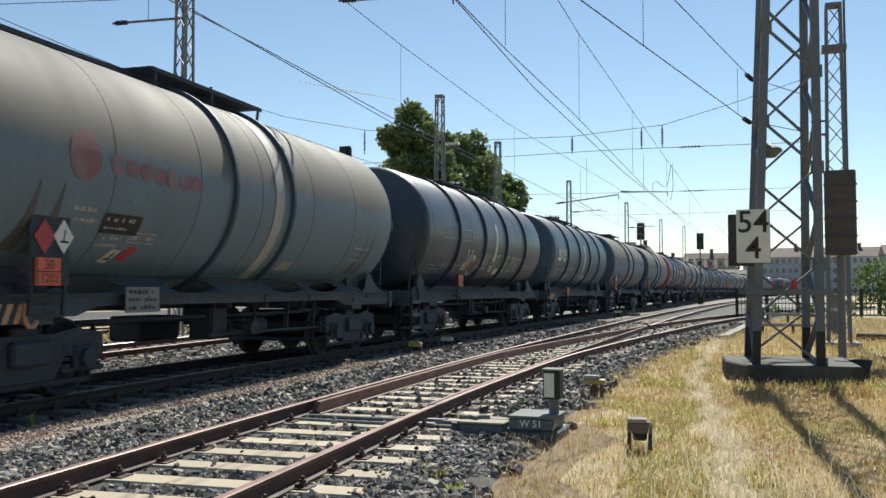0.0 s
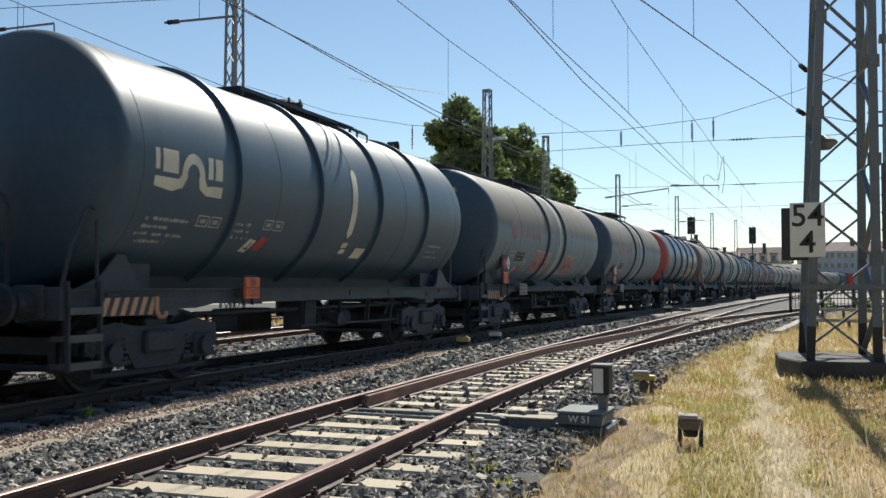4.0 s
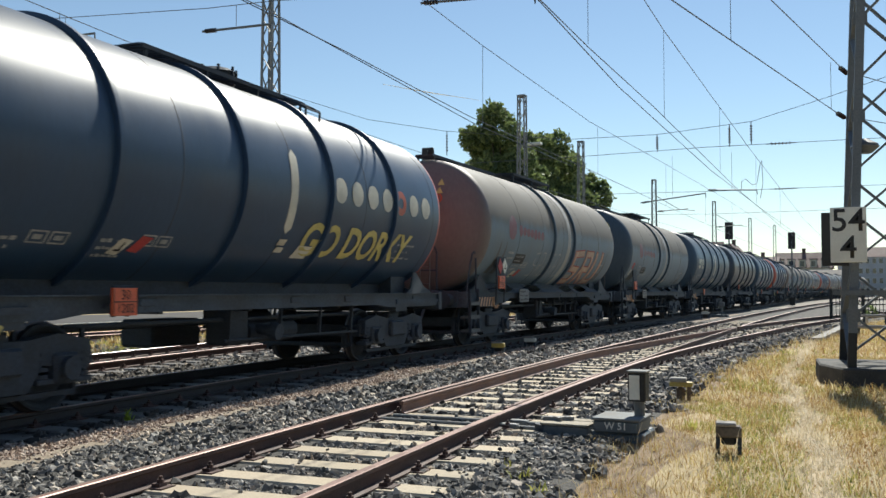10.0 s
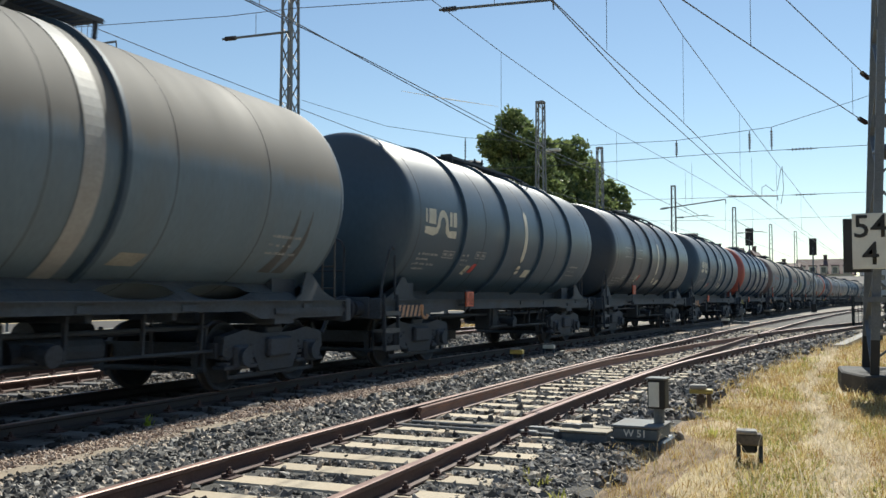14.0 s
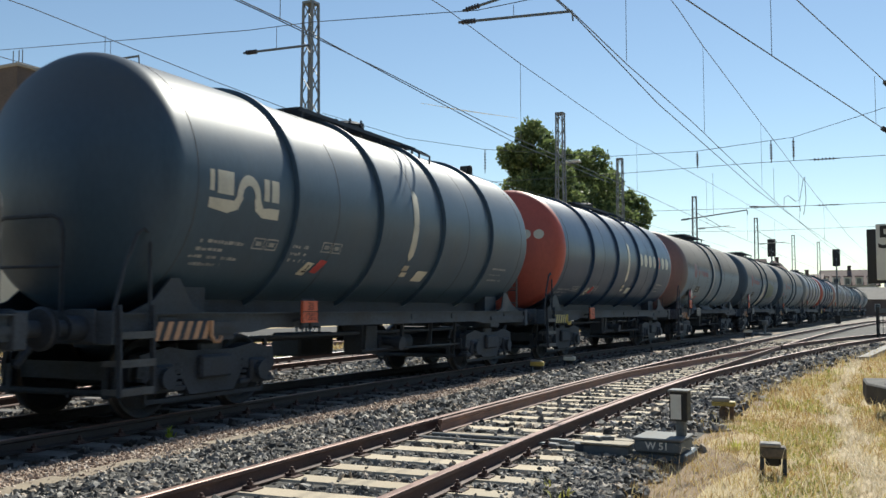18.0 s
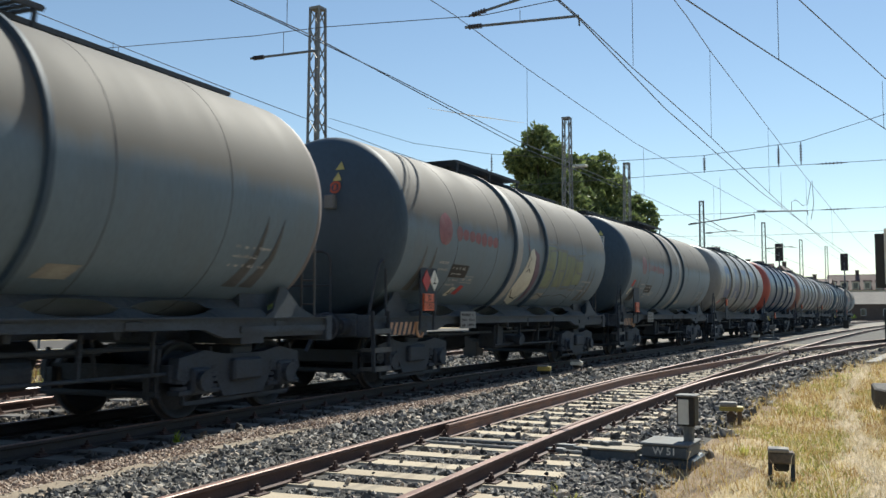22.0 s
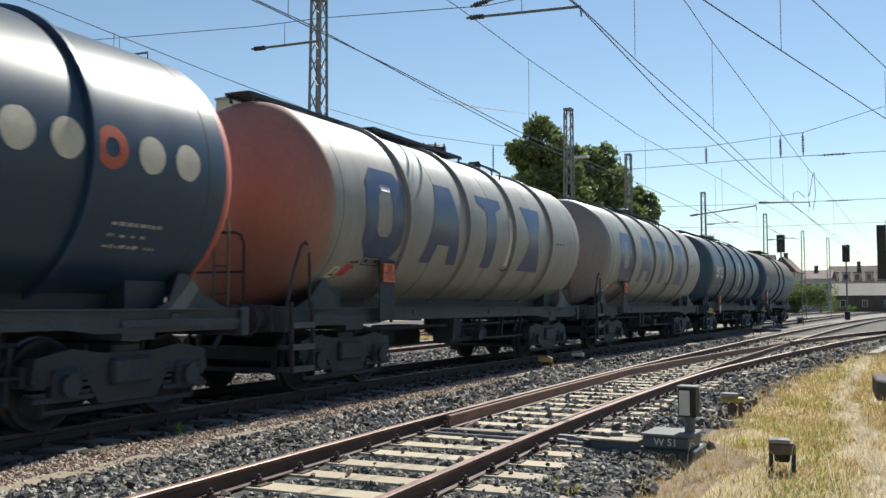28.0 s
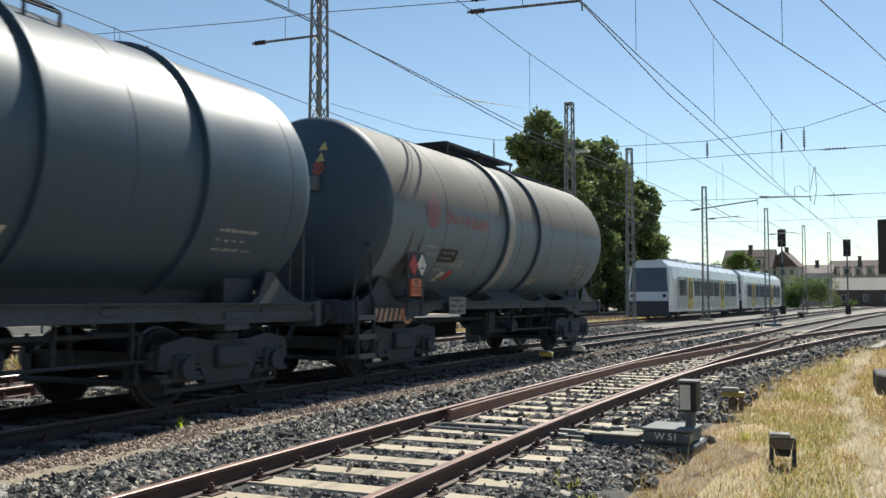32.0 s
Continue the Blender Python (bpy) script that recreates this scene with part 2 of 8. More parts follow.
CACHE = {}


def cached(key, build):
    if key not in CACHE:
        CACHE[key] = build()
    return CACHE[key]

# ---- ground ----


def wood_free_ground():
    bm = bmesh.new()
    xs = [-1500, -300, -80, -30, -2.6, -2.2, -1.6, -1, 0, 1, 2.5, 5, 8, 15, 60, 300, 1500]
    ys = [-600, -60, -10, 0, 2, 4, 6, 8, 10, 12, 14, 16, 18, 20, 24, 28, 32, 40, 60, 100, 200, 500, 2500]
    g = [[bm.verts.new((x, y, 0.0)) for x in xs] for y in ys]
    for j in range(len(ys) - 1):
        for i in range(len(xs) - 1):
            bm.faces.new((g[j][i], g[j][i + 1], g[j + 1][i + 1], g[j + 1][i]))
    m = material("dry meadow soil", (0.42, 0.33, 0.19), 0.95, 0, 0.35, 0.9, 45, 0.7, (0.28, 0.23, 0.11), 0.6, 0.6)
    return tagged(part("ground", bm, m), "dry straw-covered railway land reaching to the horizon", "ground", kind="structure")


wood_free_ground()


def strip(name, mat, left, right, y0, y1, z, step=2.0, skirt=0.25, label="", kind="structure", base=-0.02):
    """A flat raised strip between two lines, with sloping shoulders."""
    bm = bmesh.new()
    prev, y = None, y0
    while True:
        xl, xr = left(y), right(y)
        row = [bm.verts.new(p) for p in ((xl - skirt, y, base), (xl, y, z), (xr, y, z), (xr + skirt, y, base))]
        if prev:
            for k in range(3):
                bm.faces.new((prev[k], prev[k + 1], row[k + 1], row[k]))
        prev = row
        if y >= y1:
            break
        y = min(y + step, y1)
    return tagged(part(name, bm, mat), label, name.replace("_", " "), kind=kind)


TROUGH = [(-40, -3.3), (2, -6.1), (5, -6.4), (6.3, -6.54), (8.6, -6.78), (11, -6.84), (13, -6.92), (16, -7.2), (18, -7.46), (20, -7.58), (24, -7.5), (40, -7.5), (60, -7.5)]


def bed_left(y):
    return min(through_line(y) - 1.6, lerp_path(TROUGH, y) + 0.2)


# this dark bed ends where the train's shadow does and deepens it
strip("ballast_bed", M_ballast, lambda y: goods_line(y) - 2.6, lambda y: goods_line(y) + 1.4, -60, 400, 0.03, 4, 0.12, "grey crushed-stone bed under the goods line")
strip("ballast_bed", M_ballast, lambda y: bed_left(y), lambda y: branch_line(y) + 1.95, -40, 80, 0.035, 1.0, 0.3, "dark crushed-stone bed under the turnout")
strip("ballast_bed", M_ballast, lambda y: through_line(y) - 1.6, lambda y: through_line(y) + 1.6, 80, 200, 0.032, 2.0, 0.3, "crushed-stone bed of the through track")
strip("ballast_bed", M_ballast, lambda y: yard_line(y) - 1.8, lambda y: yard_line(y) + 1.8, -60, 400, 0.03, 4, 0.35, "crushed-stone bed under the station track")
strip("ballast_bed", M_ballast, lambda y: platform_line(y) - 1.8, lambda y: platform_line(y) + 1.8, -60, 300, 0.03, 6, 0.35, "crushed-stone bed beside the platform")
M_yard = material("grey-brown yard gravel", (0.2, 0.18, 0.155), 0.95, 0, 0.4, 2, 70, 0.8, (0.28, 0.23, 0.15), 0.5, 0.5)
strip("yard_gravel", M_yard, lambda y: goods_line(y) - 8.2, lambda y: min(branch_line(y) + 1.7, goods_line(y) + 16), 24, 380, 0.004, 4.0, 0.4, "grey-brown gravel between the station tracks", "structure", -0.01)
TREAD = [(-8.0, 0.5), (2.0, 0.0), (6.9, -0.25), (8.2, -0.39), (11, -0.68), (15.8, -1.28), (19.5, -1.39), (28.8, -1.55), (45, -1.0)]
M_tread_soil = material("pale trodden soil", (0.44, 0.355, 0.235), 0.95, 0, 0.3, 4, 60, 0.8, (0.4, 0.31, 0.2), 0.5, 2)
strip("trodden_path", M_tread_soil, lambda y: lerp_path(TREAD, y) + 0.07 * math.sin(y * 2.3) - 0.09 - 0.04 * math.sin(y * 3.7), lambda y: lerp_path(TREAD, y) + 0.07 * math.sin(y * 2.3) + 0.09 + 0.04 * math.sin(y * 2.9 + 1), -6, 44, 0.004, 0.4, 0.06, "pale narrow trodden path winding through the grass", "structure", -0.006)
M_earth = material("bare brown earth", (0.21, 0.145, 0.085), 0.95, 0, 0.45, 5, 60, 1.0, (0.3, 0.22, 0.13), 0.7, 3)
strip("earth_edge", M_earth, lambda y: branch_line(y) + 1.9, lambda y: branch_line(y) + (2.62 if y < 9.6 else 2.3) + 0.14 * math.sin(y * 2.3) + 0.08 * math.sin(y * 5.1), -20, 30, 0.008, 0.5, 0.12, "bare brown earth at the edge of the ballast", "structure", -0.01)
strip("gravel_path", M_bed_brown, lambda y: goods_line(y) + 1.4, lambda y: bed_left(y) - 0.1, -40, 60, 0.022, 1.0, 0.3, "brown gravel path between two tracks")


# ---- rails ----
RAIL_PROFILE = [(-0.0625, 0.0), (0.0625, 0.0), (0.0625, 0.012), (0.01, 0.03), (0.008, 0.1), (0.034, 0.115), (0.034, 0.142), (0.026, 0.149), (-0.026, 0.149), (-0.034, 0.142), (-0.034, 0.115), (-0.008, 0.1), (-0.01, 0.03), (-0.0625, 0.012)]


def rail(line, y0, y1, step=1.0, label="brown rusted rail with a worn bright head", z=RT - 0.149, half=1.0, mats=None):
    bm = bmesh.new()
    prev, y = None, y0
    n = len(RAIL_PROFILE)
    while True:
        x = line(y)
        row = [bm.verts.new((x + px * (half if px > 0 else 1.0), y, z + pz)) for px, pz in RAIL_PROFILE]
        if prev:
            for k in range(n):
                f = bm.faces.new((prev[k], prev[(k + 1) % n], row[(k + 1) % n], row[k]))
                f.material_index = 1 if k in (6, 7, 8) else 0
                f.smooth = False
        else:
            bm.faces.new(row[::-1])
        prev = row
        if y >= y1:
            break
        y = min(y + step, y1)
    bm.faces.new(prev)
    return tagged(part("rail", bm, mats or [M_rail, M_railtop]), label, "rail", kind="structure")


for off in (-G, G):
    rail(lambda y, o=off: goods_line(y) + o, -60, 400, 2.0, "rail with a worn head, darkened as in the train shadow", mats=[M_rail_dark, M_railtop])
rail(lambda y: lerp_path(LEFT_RAIL, y), -30, 200, 0.8)
rail(lambda y: lerp_path(RIGHT_RAIL, y), -30, 80, 0.8)
for off in (-G, G):
    # only the far head is coloured as glinting
    rail(lambda y, o=off: yard_line(y) + o, -60, 400, 2.0, "brown rail of the station track, the far head brightened as a glint", mats=[M_rail, M_railtop_glint if off < 0 else M_railtop])
    rail(lambda y, o=off: platform_line(y) + o, -60, 300, 10.0)
# switch blades and closure rails: they lie against the stock rails and part from them
BLADE_Y = 9.35


def left_blade(y):
    return max(lerp_path(LEFT_RAIL, y) + 0.15, branch_line(y) - G)


def right_blade(y):
    return min(lerp_path(RIGHT_RAIL, y) - 0.075, through_line(y) + G)


FROG_Y = 33.6
rail(left_blade, BLADE_Y, FROG_Y - 0.5, 0.5, "reddish switch blade lying against the stock rail", half=0.6, mats=[M_blade, M_blade])
rail(right_blade, BLADE_Y, FROG_Y - 0.5, 0.5, "rusty switch blade lying against the stock rail", half=0.6, mats=[M_rail, M_blade])
rail(lambda y: branch_line(y) - G, FROG_Y, 80, 0.8, "rusted rail behind the crossing")
rail(lambda y: through_line(y) + G, FROG_Y, 200, 0.8, "rusted rail behind the crossing")


# ---- tank wagons ----
TANK_R, TANK_Z = 1.56, RT + 2.76   # radius and axis height
SILL_Z = RT + 1.0
HEAD_F, HEAD_R = 5.72, 5.6   # where the dished heads begin in front and behind
CROWN_R, KNUCKLE_R = 3.0, 0.3   # flat middle and tight rim of a dished head
KNUCKLE_A = math.acos((TANK_R - KNUCKLE_R) / (CROWN_R - KNUCKLE_R))   # how far the tight rim turns
HEAD_D = CROWN_R - (CROWN_R - KNUCKLE_R) * math.sin(KNUCKLE_A)


def HEAD_Y(q):
    """The front head's surface at the distance q from the axis."""
    rim = TANK_R - KNUCKLE_R
    if q > rim + KNUCKLE_R * math.cos(KNUCKLE_A):
        return -HEAD_F - math.sqrt(max(0.0, KNUCKLE_R**2 - (q - rim) ** 2))
    return -HEAD_F - HEAD_D + CROWN_R - math.sqrt(CROWN_R**2 - q * q)


def head_profile():
    """(radius, depth) from the axis out to the shell."""
    edge = TANK_R - KNUCKLE_R + KNUCKLE_R * math.cos(KNUCKLE_A)
    out = [(q, -HEAD_Y(q) - HEAD_F) for q in (edge * k / 6 for k in range(7))]
    for k in range(1, 8):
        a = KNUCKLE_A * (1 - k / 7)
        out.append((TANK_R - KNUCKLE_R + KNUCKLE_R * math.cos(a), KNUCKLE_R * math.sin(a)))
    return out


def tank_paint(name, color, dirt, top, rough=0.42, amount=0.5, metal=0.0, film=0.04, gloss=0.6, matt=0.1):
    """Weathered dusty tank enamel with blotches, streaks running down and a crown painted as sunlit."""
    m = material(name, color, rough, metal, 0.12, 0.6, 14, 0.03, dirt, amount, 0.9, spec=gloss, stretch=(1.0, 2.2, 0.5), sheen=film)
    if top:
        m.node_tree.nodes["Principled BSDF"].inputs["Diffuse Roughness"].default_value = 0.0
        # dusty crown, sunlight painted in as well, ending in an uneven, washed-down edge
        lit_dust, weight, lo, hi = top
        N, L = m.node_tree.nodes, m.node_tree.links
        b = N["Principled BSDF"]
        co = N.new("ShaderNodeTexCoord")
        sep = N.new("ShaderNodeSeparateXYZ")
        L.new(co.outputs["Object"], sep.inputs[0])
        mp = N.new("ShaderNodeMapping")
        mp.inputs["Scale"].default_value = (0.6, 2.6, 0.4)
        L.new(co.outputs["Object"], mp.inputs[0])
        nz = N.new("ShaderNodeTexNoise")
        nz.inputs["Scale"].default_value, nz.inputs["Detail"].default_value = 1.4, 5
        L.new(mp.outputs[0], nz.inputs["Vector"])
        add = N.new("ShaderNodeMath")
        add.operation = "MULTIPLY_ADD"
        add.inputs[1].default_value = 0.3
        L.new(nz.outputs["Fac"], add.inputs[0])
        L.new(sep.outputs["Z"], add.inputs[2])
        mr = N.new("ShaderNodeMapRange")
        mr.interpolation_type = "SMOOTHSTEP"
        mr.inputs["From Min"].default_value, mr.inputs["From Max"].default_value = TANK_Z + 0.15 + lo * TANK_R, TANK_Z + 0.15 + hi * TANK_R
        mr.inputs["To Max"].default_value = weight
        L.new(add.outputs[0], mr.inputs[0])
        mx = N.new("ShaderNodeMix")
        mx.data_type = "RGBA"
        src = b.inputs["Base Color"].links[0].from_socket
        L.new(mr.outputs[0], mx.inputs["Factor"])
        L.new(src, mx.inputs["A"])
        mx.inputs["B"].default_value = (*lit_dust, 1)
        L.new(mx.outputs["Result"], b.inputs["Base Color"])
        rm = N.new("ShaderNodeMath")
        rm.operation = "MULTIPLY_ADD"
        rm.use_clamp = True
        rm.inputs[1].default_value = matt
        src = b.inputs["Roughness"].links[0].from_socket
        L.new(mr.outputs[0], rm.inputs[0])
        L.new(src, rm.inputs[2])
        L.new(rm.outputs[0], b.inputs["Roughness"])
    return m


def tank_mesh(key, mat, end_mat):
    def build():
        bm = bmesh.new()
        r = TANK_R
        head = head_profile()
        prof = [(q, -HEAD_F - d) for q, d in head]
        prof += [(r, -HEAD_F + (HEAD_F + HEAD_R) * k / 12) for k in range(1, 13)]
        prof += [(q, HEAD_R + d) for q, d in head[:-1][::-1]]
        lathe_y(bm, prof, 72)
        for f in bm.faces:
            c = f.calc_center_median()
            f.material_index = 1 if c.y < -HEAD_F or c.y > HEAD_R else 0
            f.smooth = True
        bmesh.ops.translate(bm, verts=bm.verts, vec=(0, 0, TANK_Z))
        me = mesh_of(bm, "tank_shell", [mat, end_mat])
        return me
    return cached(key, build)


def ring_mesh(mat):
    def build():
        bm = bmesh.new()
        r = TANK_R
        lathe_y(bm, [(r - 0.01, -0.042), (r + 0.06, -0.038), (r + 0.065, -0.033), (r + 0.065, 0.033), (r + 0.06, 0.038), (r - 0.01, 0.042)], 72)
        for f in bm.faces:
            f.smooth = True
        me = mesh_of(bm, "ring", mat)
        me.set_sharp_from_angle(angle=radians(30))
        return me
    return cached(("ring", mat.name), build)

# ---- sleepers, stones and fastenings ----
SLEEPER_STEP = 0.6


def sleeper_mesh(length, mat):
    def build():
        bm = bmesh.new()
        box(bm, -length / 2, length / 2, -0.145, 0.145, -0.12, RT - 0.147, 0.02)
        return mesh_of(bm, "sleeper", mat)
    return cached(("sleeper", round(length, 1), mat.name), build)


def slope_of(line, y):
    return (line(y + 0.5) - line(y - 0.5))


def turnout_middle(y):
    return (through_line(y) + branch_line(y)) / 2 if y > BLADE_Y else through_line(y)


def sleeper_row(owner, line, y0, y1, mat, length):
    y = y0
    while y < y1:
        ln = length(y)
        o = part("sleeper", sleeper_mesh(ln, mat), None, owner)
        o.matrix_basis = pose(line(y), y, 0, 0, 0, -math.degrees(math.atan(slope_of(line, y))))
        y += SLEEPER_STEP


def near_length(y):
    return 2.6 if y < BLADE_Y else round(2.6 + max(0.0, branch_line(y) - through_line(y)), 1)


turnout = tagged(new("turnout_track"), "concrete-sleepered turnout with rusty rails", "track", kind="structure")
sleeper_row(turnout, turnout_middle, 1.6 - 0.6 * 12, 45, M_sleeper, near_length)
goods = tagged(new("goods_track"), "grimy concrete sleepers of the goods line, darkened as in shade", "track", kind="structure")
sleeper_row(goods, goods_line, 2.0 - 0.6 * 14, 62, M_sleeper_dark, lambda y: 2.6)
yard = tagged(new("station_track"), "concrete sleepers of the station track", "track", kind="structure")
sleeper_row(yard, yard_line, 6.0, 60, M_sleeper_dark, lambda y: 2.6)


def island_mat(name, stops, rough=0.9, bump=0.3, sheen=0.0, trans=0.0):
    """Each loose piece takes its own shade out of the stops."""
    m = bpy.data.materials.new(name)
    m.use_nodes = True
    N, L = m.node_tree.nodes, m.node_tree.links
    b = N["Principled BSDF"]
    geo = N.new("ShaderNodeNewGeometry")
    r = N.new("ShaderNodeValToRGB")
    els = r.color_ramp.elements
    while len(els) < len(stops):
        els.new(0.5)
    for e, (p, c) in zip(els, stops):
        e.position, e.color = p, (*c, 1)
    L.new(geo.outputs["Random Per Island"], r.inputs[0])
    co = N.new("ShaderNodeTexCoord")
    nz = N.new("ShaderNodeTexNoise")
    nz.inputs["Scale"].default_value = 30
    L.new(co.outputs["Object"], nz.inputs["Vector"])
    mx = N.new("ShaderNodeMix")
    mx.data_type, mx.blend_type = "RGBA", "MULTIPLY"
    mr = N.new("ShaderNodeMapRange")
    mr.inputs["To Min"].default_value, mr.inputs["To Max"].default_value = 0.6, 1.35
    L.new(nz.outputs["Fac"], mr.inputs[0])
    mx.inputs["Factor"].default_value = 1.0
    L.new(r.outputs[0], mx.inputs["A"])
    L.new(mr.outputs[0], mx.inputs["B"])
    L.new(mx.outputs["Result"], b.inputs["Base Color"])
    b.inputs["Roughness"].default_value = rough
    if trans:
        b.inputs["Transmission Weight"].default_value = 0.0
        tr = N.new("ShaderNodeBsdfTranslucent")
        L.new(mx.outputs["Result"], tr.inputs[0])
        ms = N.new("ShaderNodeMixShader")
        ms.inputs[0].default_value = trans
        L.new(b.outputs[0], ms.inputs[1])
        L.new(tr.outputs[0], ms.inputs[2])
        L.new(ms.outputs[0], N["Material Output"].inputs[0])
    MATS[name] = m
    return m


M_stones = island_mat("grey-blue ballast stones", [(0.0, (0.03, 0.03, 0.03)), (0.5, (0.17, 0.162, 0.148)), (0.8, (0.43, 0.405, 0.365)), (1.0, (0.5, 0.4, 0.3))])
# the train's shadow is painted into these dark stones
M_stones_shade = island_mat("shade-dark ballast stones", [(0.0, (0.02, 0.018, 0.016)), (0.5, (0.045, 0.04, 0.035)), (1.0, (0.12, 0.105, 0.09))])
M_stones_yard = island_mat("brown-grey yard stones", [(0.0, (0.03, 0.026, 0.022)), (0.5, (0.14, 0.12, 0.1)), (0.8, (0.34, 0.3, 0.25)), (1.0, (0.44, 0.34, 0.25))])
M_pebbles = island_mat("brown path pebbles", [(0.0, (0.2, 0.14, 0.11)), (0.5, (0.42, 0.32, 0.25)), (1.0, (0.64, 0.55, 0.46))])


def soup(name, verts, faces, mat, label, category, kind="stuff"):
    me = bpy.data.meshes.new(name)
    nv, nf, k = len(verts), len(faces), faces.shape[1]
    me.vertices.add(nv)
    me.vertices.foreach_set("co", verts.astype(np.float32).ravel())
    me.loops.add(nf * k)
    me.loops.foreach_set("vertex_index", faces.astype(np.int32).ravel())
    me.polygons.add(nf)
    me.polygons.foreach_set("loop_start", np.arange(0, nf * k, k, dtype=np.int32))
    me.update(calc_edges=True)
    me.shade_flat()
    me.materials.append(mat)
    return tagged(new(name, me), label, category, kind=kind)


PHI = (1 + 5**0.5) / 2
ICO_V = np.array([(-1, PHI, 0), (1, PHI, 0), (-1, -PHI, 0), (1, -PHI, 0), (0, -1, PHI), (0, 1, PHI), (0, -1, -PHI), (0, 1, -PHI), (PHI, 0, -1), (PHI, 0, 1), (-PHI, 0, -1), (-PHI, 0, 1)]) / 1.9
ICO_F = np.array([(0, 11, 5), (0, 5, 1), (0, 1, 7), (0, 7, 10), (0, 10, 11), (1, 5, 9), (5, 11, 4), (11, 10, 2), (10, 7, 6), (7, 1, 8), (3, 9, 4), (3, 4, 2), (3, 2, 6), (3, 6, 8), (3, 8, 9), (4, 9, 5), (2, 4, 11), (6, 2, 10), (8, 6, 7), (9, 8, 1)])
rng = np.random.default_rng(7)


def rocks(name, pts, size, mat, label):
    """Angular stones at the points, each turned and stretched its own way."""
    n = len(pts)
    shapes = ICO_V[None] * (1 + rng.uniform(-0.5, 0.4, (14, 12, 1)))
    v = shapes[rng.integers(0, 14, n)] * rng.uniform(0.3, 1.6, (n, 1, 3)) * (size * rng.uniform(0.6, 1.25, (n, 1, 1)))
    q = rng.normal(size=(n, 4))
    q /= np.linalg.norm(q, axis=1, keepdims=True)
    w, x, y, z = q.T
    R = np.stack([1 - 2 * (y * y + z * z), 2 * (x * y - z * w), 2 * (x * z + y * w), 2 * (x * y + z * w), 1 - 2 * (x * x + z * z), 2 * (y * z - x * w), 2 * (x * z - y * w), 2 * (y * z + x * w), 1 - 2 * (x * x + y * y)], -1).reshape(n, 3, 3)
    v = np.einsum("nij,nkj->nki", R, v) + pts[:, None, :]
    f = ICO_F[None] + (np.arange(n) * 12)[:, None, None]
    return soup(name, v.reshape(-1, 3), f.reshape(-1, 3), mat, label, "ballast")


def scatter(x0, x1, y0, y1, per_m2):
    n = int((x1 - x0) * (y1 - y0) * per_m2)
    return rng.uniform(x0, x1, n), rng.uniform(y0, y1, n)


def near_rails(x, y, lines, gap):
    bad = np.zeros(len(x), bool)
    for line in lines:
        c = np.interp(y, LINE_Y, [line(t) for t in LINE_Y])
        bad |= np.abs(x - c) < gap
    return bad


LINE_Y = np.arange(-12, 70, 0.5)


def bed(x0, x1, y0, y1, per_m2, size, lines, middle, half, z, name_label, mat, step0, keep_in=None, on_sleeper=0.008):
    x, y = scatter(x0, x1, y0, y1, per_m2)
    c = np.interp(y, LINE_Y, [middle(t) for t in LINE_Y])
    sl = np.interp(y, LINE_Y, [slope_of(middle, t) for t in LINE_Y])
    hl = np.interp(y, LINE_Y, [half(t) for t in LINE_Y])
    yy = y + sl * (x - c)
    ph = np.abs((yy - step0 + SLEEPER_STEP / 2) % SLEEPER_STEP - SLEEPER_STEP / 2)
    on = (ph < 0.145 + size * 0.7) & (np.abs(x - c) < hl)
    keep = ~near_rails(x, y, lines, 0.05 + size * 0.4) & (~on | (rng.random(len(x)) < on_sleeper))
    if keep_in is not None:
        keep &= keep_in(x, y)
    x, y, on = x[keep], y[keep], on[keep]
    zz = np.where(on, RT - 0.14, z - 0.012) + rng.uniform(-0.3, 0.45, len(x)) * size
    return rocks("ballast_stones", np.stack([x, y, zz], -1), size, mat, name_label)


def in_turnout(x, y):
    lo = np.interp(y, LINE_Y, [bed_left(t) - 0.1 for t in LINE_Y])
    hi = np.interp(y, LINE_Y, [branch_line(t) + 2.1 for t in LINE_Y])
    edge = 0.22 * np.sin(y * 2.1) * np.sin(y * 5.3 + 1.0)
    return (x > lo) & (x < hi + edge)


TURNOUT_RAILS = [lambda y: lerp_path(LEFT_RAIL, y), lambda y: lerp_path(RIGHT_RAIL, y), left_blade, right_blade]
half_near = lambda y: near_length(y) / 2 - 0.12
bed(-7.2, -1.2, 2.6, 9.5, 880, 0.032, TURNOUT_RAILS, turnout_middle, half_near, 0.03, "dark angular ballast stones round the turnout sleepers", M_stones, 1.6, in_turnout)
bed(-6.6, -0.4, -8, 2.6, 190, 0.05, TURNOUT_RAILS[:2], turnout_middle, half_near, 0.03, "ballast stones at the near end of the turnout", M_stones, 1.6, in_turnout)
bed(-7.6, -1.6, 9.5, 18, 330, 0.046, TURNOUT_RAILS, turnout_middle, half_near, 0.03, "dark angular ballast stones round the turnout sleepers", M_stones, 1.6, in_turnout)
bed(-7.8, 0.5, 18, 42, 95, 0.06, TURNOUT_RAILS, turnout_middle, half_near, 0.025, "dark angular ballast stones round the turnout sleepers", M_stones, 1.6, in_turnout, 0.006)
# stops the shade-coloured stones at the edge of the train's shadow
def under_goods(x, y):
    return x < np.interp(y, LINE_Y, [goods_line(t) + 1.45 for t in LINE_Y])


